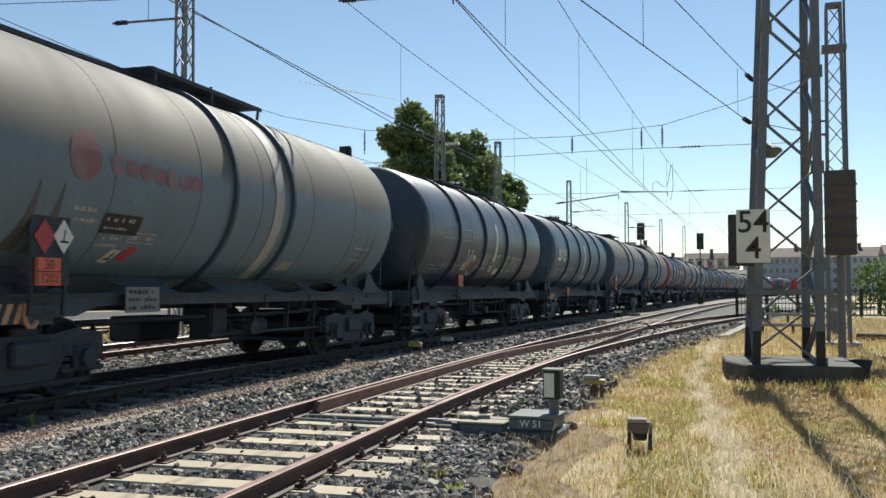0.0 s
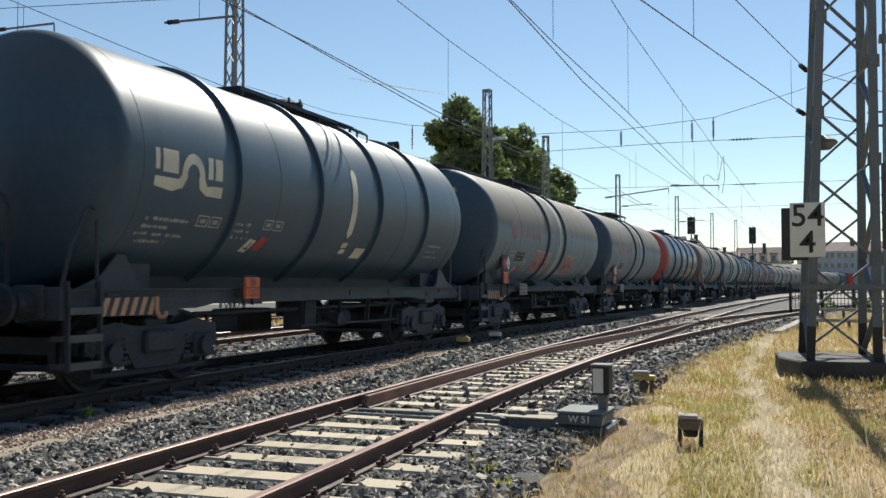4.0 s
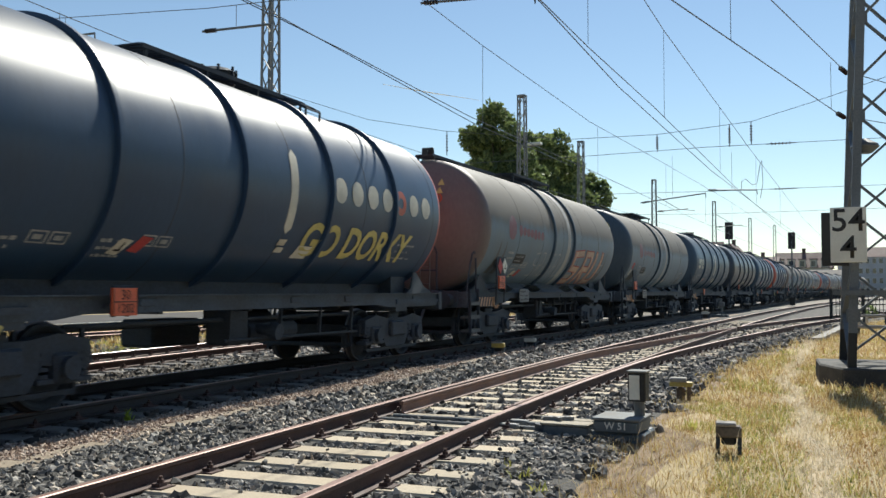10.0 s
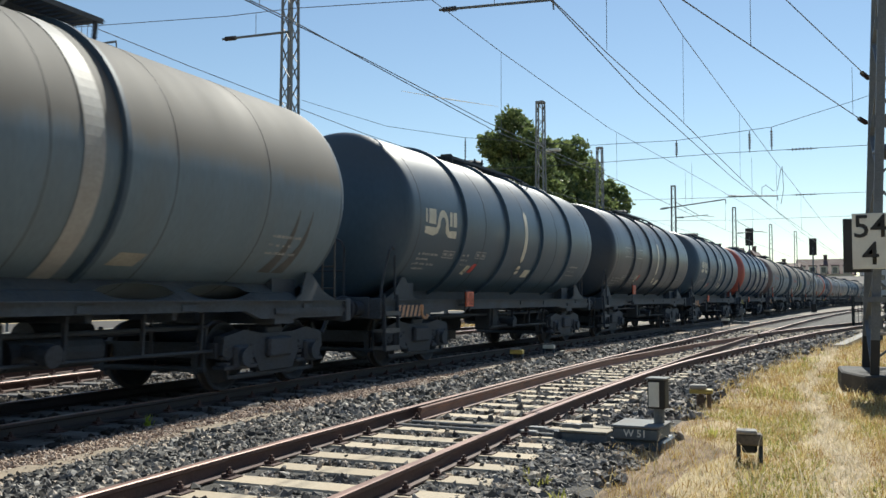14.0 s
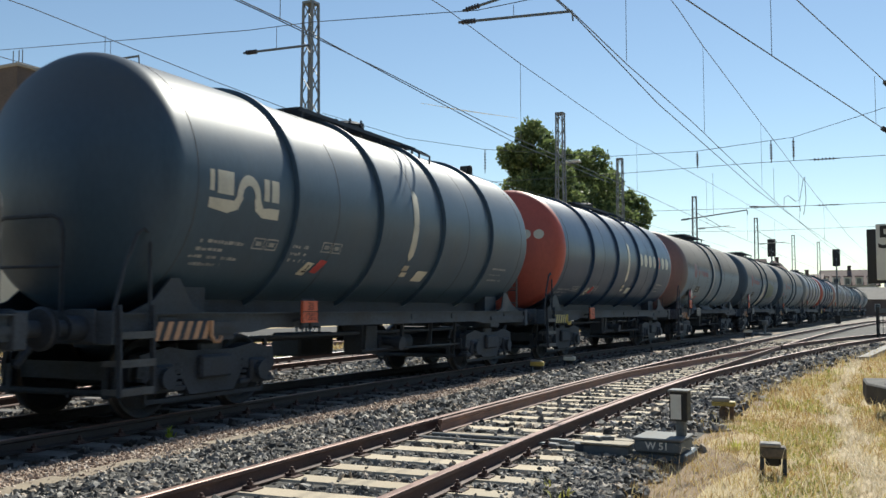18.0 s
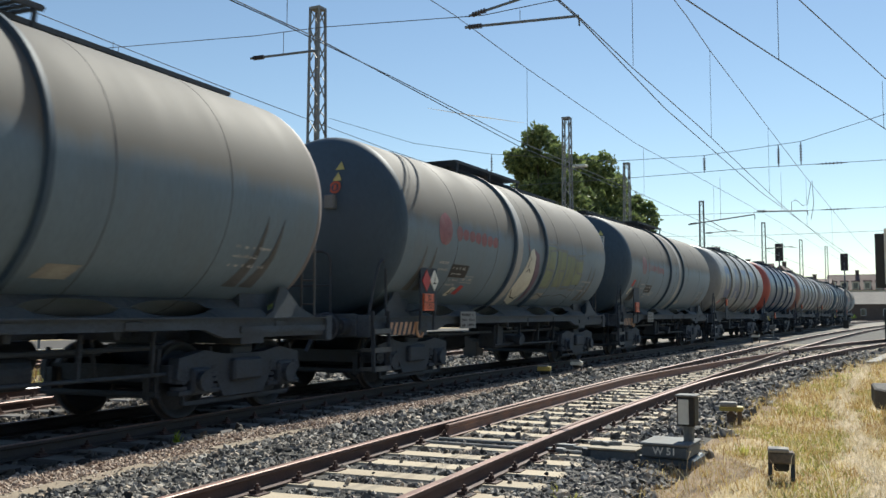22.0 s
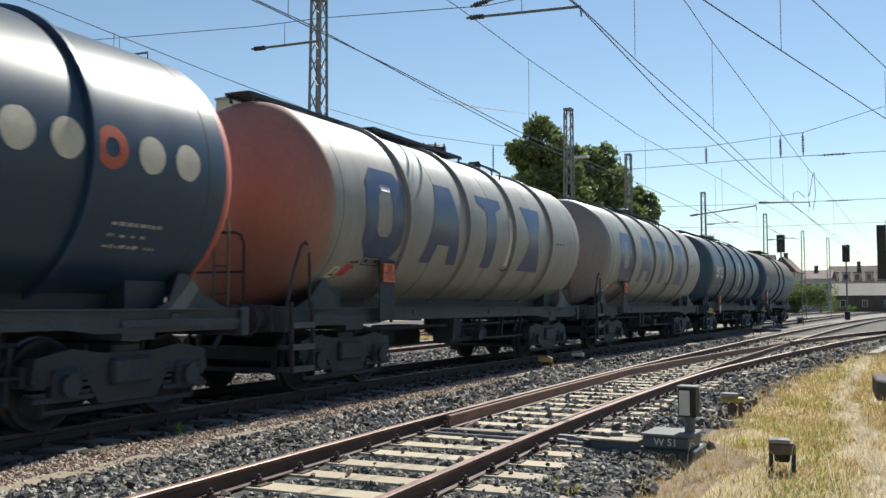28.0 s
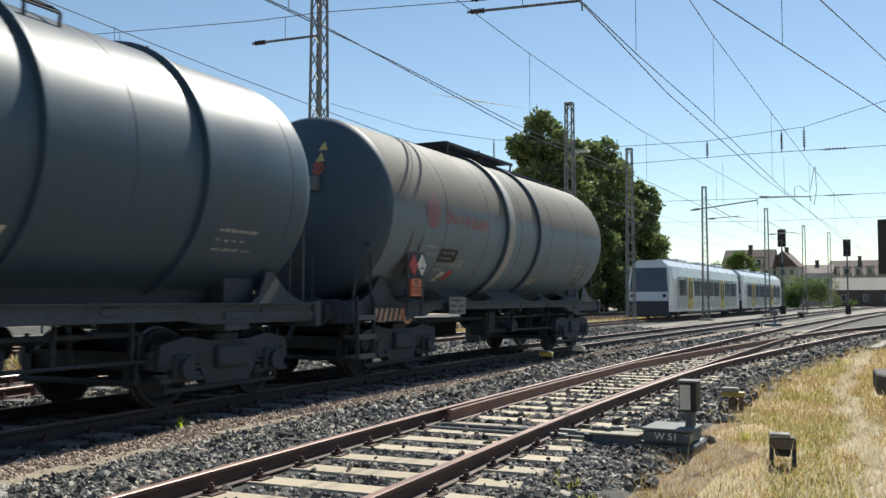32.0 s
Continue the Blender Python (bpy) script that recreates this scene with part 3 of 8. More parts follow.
goods_rails = [lambda y: goods_line(y) - G, lambda y: goods_line(y) + G]
bed(-11.0, -6.9, 4, 40, 80, 0.05, goods_rails, goods_line, lambda y: 1.2, 0.025, "ballast stones of the goods line, darkened as in the train shadow", M_stones_shade, 2.0, under_goods)
bed(-18.0, -10.4, 6, 16, 240, 0.036, [lambda y: yard_line(y) - G, lambda y: yard_line(y) + G], yard_line, lambda y: 1.2, 0.02, "brown-grey ballast stones of the station track", M_stones_yard, 6.0)
bed(-18.0, -11.0, 16, 45, 60, 0.06, [lambda y: yard_line(y) - G, lambda y: yard_line(y) + G], yard_line, lambda y: 1.2, 0.02, "grey ballast stones of the station track", M_stones, 6.0)



def pebbles():
    x, y = scatter(-8.3, -5.6, 3, 30, 900)
    lo, hi = np.interp(y, LINE_Y, [goods_line(t) + 1.35 for t in LINE_Y]), np.interp(y, LINE_Y, [bed_left(t) - 0.1 for t in LINE_Y])
    k = (x > lo) & (x < hi)
    x, y = x[k], y[k]
    rocks("pebbles", np.stack([x, y, np.full(len(x), 0.024)], -1), 0.018, M_pebbles, "brown pebbles on the path between the tracks")


pebbles()


def cable_trough():
    """Row of flat concrete covers between the tracks."""
    owner = tagged(new("cable_trough"), "row of flat pale concrete trough covers", "cable trough", kind="structure")

    def build():
        bm = bmesh.new()
        box(bm, -0.115, 0.115, -0.485, 0.485, -0.05, 0.04, 0.014)
        return mesh_of(bm, "cover", M_trough)
    y = 2.0
    while y < 40:
        x = lerp_path(TROUGH, y)
        o = part("cover", cached("trough", build), None, owner)
        o.matrix_basis = pose(x + random.uniform(-0.02, 0.02), y, random.uniform(-0.02, 0.004), random.uniform(-0.8, 0.8), random.uniform(-1.5, 1.5), random.uniform(-1.6, 1.6) + (5 if y < 11 else 1))
        y += 1.0
    return owner


M_trough = material("sandy concrete covers", (0.285, 0.235, 0.175), 0.92, 0, 0.25, 3, 60, 0.4, (0.19, 0.15, 0.11), 0.7, 4, per_object=0.1)
cable_trough()


def fastening_mesh():
    """Ribbed base plate with two clips, bolts and nuts."""
    bm = bmesh.new()
    z = RT - 0.149
    box(bm, -0.17, 0.17, -0.08, 0.08, z - 0.004, z + 0.012)
    for s in (-1, 1):
        box(bm, s * 0.055, s * 0.125, -0.045, 0.045, z + 0.012, z + 0.036)
        tube(bm, (s * 0.1, 0, z + 0.01), (s * 0.1, 0, z + 0.085), 0.014, 6)
        tube(bm, (s * 0.1, 0, z + 0.036), (s * 0.1, 0, z + 0.062), 0.026, 6)
    return mesh_of(bm, "fastening", M_rail)


def fasten(owner, line, middle, y0, y1, step0):
    y = step0
    while y < y1:
        if y >= y0:
            sl = slope_of(middle, y)
            yy = y - sl * (line(y) - middle(y))
            o = part("fastening", cached("fast", fastening_mesh), None, owner)
            o.matrix_basis = pose(line(yy), yy, 0, 0, 0, -math.degrees(math.atan(slope_of(line, yy))))
        y += SLEEPER_STEP


fasten(turnout, TURNOUT_RAILS[0], turnout_middle, 2.5, 36, 1.6)
fasten(turnout, TURNOUT_RAILS[1], turnout_middle, 2.5, 36, 1.6)
fasten(goods, goods_rails[1], goods_line, 4, 30, 2.0)
for off in (-G, G):
    fasten(yard, lambda y, o=off: yard_line(y) + o, yard_line, 6.0, 20, 6.0)


# ---- grass ----
M_straw = island_mat("dry straw blades", [(0.0, (0.22, 0.13, 0.05)), (0.3, (0.42, 0.28, 0.11)), (0.6, (0.53, 0.41, 0.16)), (0.85, (0.64, 0.53, 0.28)), (1.0, (0.82, 0.74, 0.5))], 0.8, 0, 0, 0.45)
M_green = island_mat("green grass blades", [(0.0, (0.13, 0.16, 0.04)), (0.5, (0.31, 0.33, 0.075)), (1.0, (0.52, 0.48, 0.14))], 0.7, 0, 0, 0.5)


M_weed = island_mat("fresh green weed", [(0.0, (0.2, 0.28, 0.03)), (1.0, (0.42, 0.5, 0.06))], 0.7, 0, 0, 0.5)


def blades(name, x, y, height, lean, mat, label, width=0.0045):
    n = len(x)
    a = rng.uniform(0, 2 * np.pi, n)
    h = height * rng.uniform(0.45, 1.3, n)
    b = rng.uniform(0, 2 * np.pi, n)
    l = lean * rng.uniform(0.2, 1.3, n)
    w = width * rng.uniform(0.6, 1.6, n)
    s = np.stack([np.cos(a), np.sin(a), 0 * a], -1) * w[:, None]
    d = np.stack([np.cos(b), np.sin(b), 0 * b], -1)
    p = np.stack([x, y, np.full(n, -0.005)], -1)
    up = np.array([0, 0, 1.0])
    mid = p + d * (l * h * 0.35)[:, None] + up * (h * np.sqrt(np.maximum(0.04, 1 - (l * 0.6) ** 2)) * 0.55)[:, None]
    tip = p + d * (l * h)[:, None] + up * (h * np.sqrt(np.maximum(0.02, 1 - np.minimum(l, 0.99) ** 2)))[:, None]
    v = np.stack([p - s, p + s, mid + s * 0.8, mid - s * 0.8, tip], 1).reshape(-1, 3)
    k = (np.arange(n) * 5)[:, None]
    f = np.concatenate([k + [[0, 1, 2]], k + [[0, 2, 3]], k + [[3, 2, 4]]], 0)
    return soup(name, v, f, mat, label, "grass")


PATH = [(-8.0, 0.5), (2.0, 0.0), (6.9, -0.25), (8.2, -0.39), (11, -0.68), (15.8, -1.28), (19.5, -1.39), (28.8, -1.55), (45, -1.0)]


def grass_points(y0, y1, per_m2, right=0.15):
    x, y = scatter(-3.4, 8.0, y0, y1, per_m2)
    lo = np.interp(y, LINE_Y, [branch_line(t) + 2.0 for t in LINE_Y]) + 0.25 * np.sin(y * 3.1) * np.sin(y * 1.3)
    k = (x > lo) & (x < np.maximum(right * y, 0) + 1.4)
    k &= ~((x > -0.85) & (x < 1.2) & (y > 15.05) & (y < 17.2))
    return x[k], y[k], lo[k]


M_rusty_straw = island_mat("orange-brown dead grass", [(0.0, (0.2, 0.1, 0.045)), (0.5, (0.42, 0.235, 0.1)), (1.0, (0.62, 0.42, 0.2))], 0.85, 0, 0, 0.35)
M_path_straw = island_mat("bleached trodden straw", [(0.0, (0.5, 0.4, 0.25)), (0.5, (0.7, 0.6, 0.41)), (1.0, (0.85, 0.77, 0.58))], 0.85, 0, 0, 0.3)


def meadow(y0, y1, per_m2, size, label):
    x, y, lo = grass_points(y0, y1, per_m2)
    pc = np.interp(y, [a for a, b in PATH], [b for a, b in PATH]) + 0.07 * np.sin(y * 2.3)
    off = np.abs(x - pc)
    patch = np.array([noise.noise((a * 0.9, b * 0.6, 3.0)) + 0.5 * noise.noise((a * 3.1, b * 2.2, 8.0)) for a, b in zip(x, y)])
    tone = np.array([noise.noise((a * 0.7, b * 0.5, 17.0)) + 0.6 * noise.noise((a * 2.4, b * 1.9, 5.0)) for a, b in zip(x, y)])
    r = rng.random(len(x))
    on_path = off < 0.17 + 0.06 * np.sin(y * 4) + 0.05 * rng.normal(size=len(x))
    bare = (x < lo + np.where(y < 9.6, 0.95, 0.35) + 0.6 * patch) & (r < 0.72)
    left = x < pc
    grow = (~on_path) & (~bare) & ~((patch < -0.3) & (r < 0.55))
    green = grow & (tone + 0.4 * left + 0.1 * rng.normal(size=len(x)) > 0.2) & (r < 0.66)
    rusty = grow & ~green & (tone + 0.2 * rng.normal(size=len(x)) < 0.0) & (r < 0.62)
    rest = grow & ~green & ~rusty
    lying = rest & (r > np.where(left, 0.6, 0.45))
    straw = rest & ~lying
    flat = on_path & (r < 0.45)
    fine = 0.0026 if y1 <= 13 else 0.0045
    blades("lying_straw", x[lying], y[lying], size * 1.6, 0.992, M_straw, "loose matted straw lying " + label, fine)
    blades("straw_grass", x[straw], y[straw], size * 0.62, 0.95, M_straw, "dry yellow grass " + label, fine * 1.2)
    blades("rusty_grass", x[rusty], y[rusty], size * 0.5, 0.96, M_rusty_straw, "orange-brown dead grass " + label, fine * 1.2)
    blades("green_grass", x[green], y[green], size * 0.75, 0.85, M_green, "yellow-green grass tufts " + label, fine * 1.4)
    blades("trodden_straw", x[flat], y[flat], size * 1.1, 0.997, M_path_straw, "flattened straw on the trodden path " + label, fine * 1.3)


meadow(-8, 2.5, 420, 0.1, "at the near end of the turnout")


def wide_meadow():
    x, y = scatter(-1.0, 15.0, -12, 46, 55)
    k = (x > np.maximum(0.15 * y, 0) + 1.2) & ~((x > 0.9) & (x < 2.2) & (y > 19.8) & (y < 27))
    x, y = x[k], y[k]
    tone = np.array([noise.noise((a * 0.5, b * 0.4, 21.0)) for a, b in zip(x, y)])
    g = tone > 0.15
    blades("straw_grass", x[~g], y[~g], 0.13, 0.95, M_straw, "dry yellow grass on the open ground", 0.011)
    blades("green_grass", x[g], y[g], 0.14, 0.85, M_green, "yellow-green grass on the open ground", 0.011)


wide_meadow()


def yard_verge():
    """Dry grass between the station track and the platform track."""
    x, y = scatter(-19.0, -14.2, 9, 24, 90)
    k = x < np.interp(y, LINE_Y, [yard_line(t) - 2.0 for t in LINE_Y]) + 0.2 * np.sin(y * 2.1)
    x, y = x[k], y[k]
    g = np.array([noise.noise((a * 0.5, b * 0.4, 41.0)) for a, b in zip(x, y)]) > 0.0
    blades("straw_grass", x[~g], y[~g], 0.16, 0.9, M_straw, "dry yellow grass behind the station track", 0.014)
    blades("green_grass", x[g], y[g], 0.17, 0.85, M_green, "yellow-green grass behind the station track", 0.014)


yard_verge()
meadow(2.5, 7, 2900, 0.07, "near the turnout")
meadow(7, 13, 1850, 0.075, "near the turnout")
meadow(13, 22, 800, 0.1, "round the mast foot")
meadow(22, 50, 220, 0.17, "towards the road")


def long_stalks(n):
    x, y = rng.uniform(-1.9, 1.6, n), rng.uniform(3.3, 8.5, n)
    keep = np.array([noise.noise((a * 1.1, b * 0.8, 31.0)) for a, b in zip(x, y)]) > -0.05
    blades("long_stalks", x[keep], y[keep], 0.42, 0.965, M_path_straw, "long bent pale stalks lying over the grass", 0.0028)


long_stalks(420)


def tuft(x, y, n, h, mat, label, spread=0.1, width=0.008):
    a, r = rng.uniform(0, 2 * np.pi, n), spread * np.sqrt(rng.random(n))
    return blades("grass_tuft", x + r * np.cos(a), y + r * np.sin(a), h, 0.6, mat, label, width)


tuft(0.95, 13.9, 160, 0.2, M_straw, "tall pale grass clump beside the mast foot", 0.4)
tuft(0.8, 14.1, 90, 0.22, M_green, "green grass in the clump beside the mast foot", 0.3)
tuft(0.2, 14.6, 60, 0.12, M_straw, "tall straw clump beside the mast foot", 0.4)
tuft(-7.45, 7.75, 16, 0.17, M_weed, "bright green weed beside the goods line", 0.05, 0.014)
for tx, ty in ((-2.45, 6.6), (-2.15, 6.2), (-1.75, 9.9), (-2.7, 7.0)):
    tuft(tx, ty, 16, 0.13, M_green, "small green weed in the ballast", 0.07, 0.008)
for x, y in [(rng.uniform(-0.8, 0.8), rng.uniform(3.2, 7)) for k in range(9)]:
    tuft(x, y, 18, 0.36, M_path_straw, "long bent straw stalks", 0.25, 0.003)


def wrap(bm, lift, y0=0.0, s0=0.0, flip=1):
    """Bends a flat drawing (x along the tank, y round it) onto the tank's side."""
    ss = [v.co.y for v in bm.verts]
    lo, hi = min(ss), max(ss)
    for k in range(1, int((hi - lo) / 0.12) + 1):
        g = bm.verts[:] + bm.edges[:] + bm.faces[:]
        bmesh.ops.bisect_plane(bm, geom=g, plane_co=(0, lo + k * 0.12, 0), plane_no=(0, 1, 0))
    r = TANK_R + lift
    for v in bm.verts:
        a = (v.co.y + s0) / TANK_R
        v.co = (r * math.cos(a) * flip, v.co.x + y0, TANK_Z + r * math.sin(a))
    return bm


def poly(bm, pts, mi=0):
    f = bm.faces.new([bm.verts.new((x, y, 0)) for x, y in pts])
    f.material_index = mi
    return f


def ring2d(bm, cx, cy, r0, r1, n=20, a0=0.0, a1=2 * math.pi, sy=1.0):
    for k in range(n):
        a, b = a0 + (a1 - a0) * k / n, a0 + (a1 - a0) * (k + 1) / n
        poly(bm, [(cx + r0 * math.cos(a), cy + sy * r0 * math.sin(a)), (cx + r1 * math.cos(a), cy + sy * r1 * math.sin(a)), (cx + r1 * math.cos(b), cy + sy * r1 * math.sin(b)), (cx + r0 * math.cos(b), cy + sy * r0 * math.sin(b))])


def text_flat(body, size, align="CENTER", bold=0.0):
    """Letters of the built-in font as a flat bmesh in the xy plane."""
    cu = bpy.data.curves.new("letters", "FONT")
    cu.body, cu.size, cu.align_x, cu.align_y, cu.resolution_u = body, size, align, "CENTER", 3
    cu.offset = bold
    ob = bpy.data.objects.new("letters", cu)
    me = bpy.data.meshes.new_from_object(ob)
    bm = bmesh.new()
    bm.from_mesh(me)
    bpy.data.objects.remove(ob)
    bpy.data.curves.remove(cu)
    bpy.data.meshes.remove(me)
    return bm


def turn_yz(bm, x, y, z):
    """Stands a flat drawing upright so that it faces +X and reads along +Y."""
    for v in bm.verts:
        v.co = (x, v.co.x + y, v.co.y + z)
    return bm


def face_south(bm, x, y, z):
    """Stands a flat drawing upright so that it faces -Y."""
    for v in bm.verts:
        v.co = (v.co.x + x, y, v.co.y + z)
    return bm


def bogie_frame():
    """Cast bogie: side frames dropped in the middle, axle boxes with coil springs, brake beams, hangers and rods."""
    bm = bmesh.new()
    for s in (-1, 1):
        x = s * 1.0
        pts = [(-1.3, 0.5), (-1.26, 0.74), (-0.8, 0.82), (-0.4, 0.76), (0.4, 0.76), (0.8, 0.82), (1.26, 0.74), (1.3, 0.5), (1.18, 0.46), (0.6, 0.5), (0.42, 0.24), (-0.42, 0.24), (-0.6, 0.5), (-1.18, 0.46)]
        sides = [[bm.verts.new((x + dx, y, RT + z)) for y, z in pts] for dx in (-0.08, 0.08)]
        bm.faces.new(sides[0][::-1])
        bm.faces.new(sides[1])
        for k in range(len(pts)):
            q = (k + 1) % len(pts)
            bm.faces.new((sides[0][k], sides[0][q], sides[1][q], sides[1][k]))
        for yy in (-0.9, 0.9):
            box(bm, x - 0.13, x + 0.13, yy - 0.17, yy + 0.17, RT + 0.3, RT + 0.62, 0.03)
            tube(bm, (x + s * 0.1, yy, RT + 0.46), (x + s * 0.2, yy, RT + 0.46), 0.12, 14)
            box(bm, x - 0.1, x + 0.1, yy - 0.38, yy + 0.38, RT + 0.3, RT + 0.36, 0.01)
            for dy in (-0.28, 0.28):
                for c in range(4):
                    tube(bm, (x, yy + dy, RT + 0.365 + 0.075 * c), (x, yy + dy, RT + 0.405 + 0.075 * c), 0.1, 10)
            # brake shoe, hanger and safety loop outside each wheel
            for dy in (-0.52, 0.52):
                box(bm, s * 0.75 - 0.05, s * 0.75 + 0.05, yy + dy - 0.035, yy + dy + 0.035, RT + 0.26, RT + 0.62, 0.01)
                bar(bm, (s * 0.86, yy + dy, RT + 0.3), (s * 0.86, yy + dy * 0.9, RT + 0.85), 0.04, 0.05)
        # bolster end with its side bearer, and the low tie bar
        box(bm, x - 0.02, x + s * 0.16, -0.3, 0.3, RT + 0.42, RT + 0.7, 0.03)
        bar(bm, (x, -1.1, RT + 0.2), (x, 1.1, RT + 0.2), 0.05, 0.05)
        for yy in (-1.1, -0.42, 0.42, 1.1):
            bar(bm, (x, yy, RT + 0.19), (x, yy, RT + 0.5), 0.05, 0.04)
    box(bm, -1.05, 1.05, -0.22, 0.22, RT + 0.46, RT + 0.86, 0.03)
    for yy in (-1.3, 1.3):
        box(bm, -1.0, 1.0, yy - 0.05, yy + 0.05, RT + 0.46, RT + 0.66)
    for yy in (-1.42, -0.38, 0.38, 1.42):
        tube(bm, (-0.9, yy, RT + 0.32), (0.9, yy, RT + 0.32), 0.04, 8)
    bar(bm, (0.2, -1.45, RT + 0.3), (0.2, 1.45, RT + 0.3), 0.05, 0.08)
    return mesh_of(bm, "bogie", M_steel_dark)


M_tread = material("worn wheel tread", (0.16, 0.15, 0.145), 0.4, 0.7, 0.2, 4, 40, 0.0)


def wheelset_mesh():
    bm = bmesh.new()
    for s in (-1, 1):
        prof = [(0.09, 0.79), (0.10, 0.66), (0.36, 0.69), (0.41, 0.67), (0.43, 0.66), (0.487, 0.68), (0.487, 0.712), (0.462, 0.73), (0.458, 0.81), (0.43, 0.815), (0.40, 0.80), (0.36, 0.745), (0.10, 0.80), (0.09, 0.79)]
        before = set(bm.verts)
        lathe_y(bm, [(r, y) for r, y in prof], 36)
        for v in bm.verts:
            if v not in before:
                v.co = (s * v.co.y, v.co.x, v.co.z)
    tube(bm, (-0.95, 0, 0), (0.95, 0, 0), 0.085, 12)
    for f in bm.faces:
        r = math.hypot(f.calc_center_median().y, f.calc_center_median().z)
        f.material_index = 1 if 0.452 < r < 0.475 else 0
        f.smooth = True
    me = mesh_of(bm, "wheelset", [M_steel_dark, M_tread])
    me.set_sharp_from_angle(angle=radians(30))
    return me


def buffer_mesh():
    bm = bmesh.new()
    lathe_y(bm, [(0.0, 0.0), (0.13, 0.0), (0.13, -0.3), (0.085, -0.3), (0.085, -0.5), (0.2, -0.52), (0.225, -0.55), (0.0, -0.575)], 20)
    return mesh_of(bm, "buffer", M_steel_dark, True)


def sill_mesh(side, tall):
    """Plain welded side sill, a little deeper over the bogies, with patches bolted on."""
    def build():
        bm = bmesh.new()
        x = side * 1.18
        top = SILL_Z + 0.2
        pts = [(-6.35, top), (6.35, top), (6.35, top - 0.24), (4.0, top - 0.24), (3.6, top - tall), (-3.6, top - tall), (-4.0, top - 0.24), (-6.35, top - 0.24)]
        sides = [[bm.verts.new((x + dx, y, z)) for y, z in pts] for dx in (-0.04, 0.04)]
        bm.faces.new(sides[0][::-1])
        bm.faces.new(sides[1])
        for k in range(len(pts)):
            q = (k + 1) % len(pts)
            bm.faces.new((sides[0][k], sides[0][q], sides[1][q], sides[1][k]))
        box(bm, x - side * 0.02, x + side * 0.1, -6.35, 6.35, top - 0.002, top + 0.016)
        for y in (-5.6, -2.6, 0.7, 2.4, 5.2):
            box(bm, x + side * 0.035, x + side * 0.06, y - 0.13, y + 0.13, top - 0.12, top - 0.03, 0.006)
        return mesh_of(bm, "side_sill", M_steel_grey_dark)
    return cached(("sill", side, tall), build)


M_steel_grey_dark = material("dusty dark grey underframe paint", (0.055, 0.074, 0.098), 0.75, 0, 0.35, 2, 30, 0.15, (0.045, 0.042, 0.042), 0.6, 1.5)


def end_frame_mesh():
    """Headstock, draw gear box, end floor and bolster, for the leading end at -Y."""
    bm = bmesh.new()
    box(bm, -1.28, 1.28, -6.48, -6.32, SILL_Z - 0.12, SILL_Z + 0.24, 0.015)
    box(bm, -1.25, 1.25, -6.32, -4.3, SILL_Z + 0.02, SILL_Z + 0.1)
    box(bm, -0.4, 0.4, -6.37, -3.6, SILL_Z - 0.1, SILL_Z + 0.2)
    box(bm, -0.16, 0.16, -6.72, -6.47, SILL_Z - 0.02, SILL_Z + 0.16)
    tube(bm, (0, -6.72, SILL_Z + 0.07), (0, -7.04, SILL_Z + 0.02), 0.05)
    tube(bm, (0.3, -6.52, SILL_Z), (0.34, -6.87, SILL_Z - 0.35), 0.035)
    for s in (-1, 1):
        box(bm, s * 0.86 - 0.2, s * 0.86 + 0.2, -6.52, -6.48, SILL_Z - 0.1, SILL_Z + 0.26, 0.01)
    box(bm, -1.2, 1.2, -4.85, -4.35, SILL_Z - 0.12, SILL_Z + 0.12)
    return mesh_of(bm, "end_frame", M_steel_grey_dark)


def saddle_mesh(mat):
    """Upright cradle plate, cut round to the tank, 1.1 m long with a flange."""
    def build():
        bm = bmesh.new()
        n = 14
        r = TANK_R + 0.004
        cut = [(r * math.sin(q), TANK_Z - r * math.cos(q)) for q in (math.radians(-38 + 76 * k / n) for k in range(n + 1))]
        low = SILL_Z + 0.1
        rings = []
        for y in (-0.32, 0.32):
            rings.append(([bm.verts.new((x, y, z)) for x, z in cut], [bm.verts.new((x, y, low)) for x, z in cut]))
        for up, dn in rings:
            for k in range(n):
                bm.faces.new((up[k], up[k + 1], dn[k + 1], dn[k]))
        for k in range(n):
            bm.faces.new((rings[0][0][k], rings[0][0][k + 1], rings[1][0][k + 1], rings[1][0][k]))
            bm.faces.new((rings[0][1][k], rings[0][1][k + 1], rings[1][1][k + 1], rings[1][1][k]))
        for k in (0, n):
            bm.faces.new((rings[0][0][k], rings[1][0][k], rings[1][1][k], rings[0][1][k]))
        return mesh_of(bm, "saddle", mat)
    return cached(("saddle", mat.name), build)


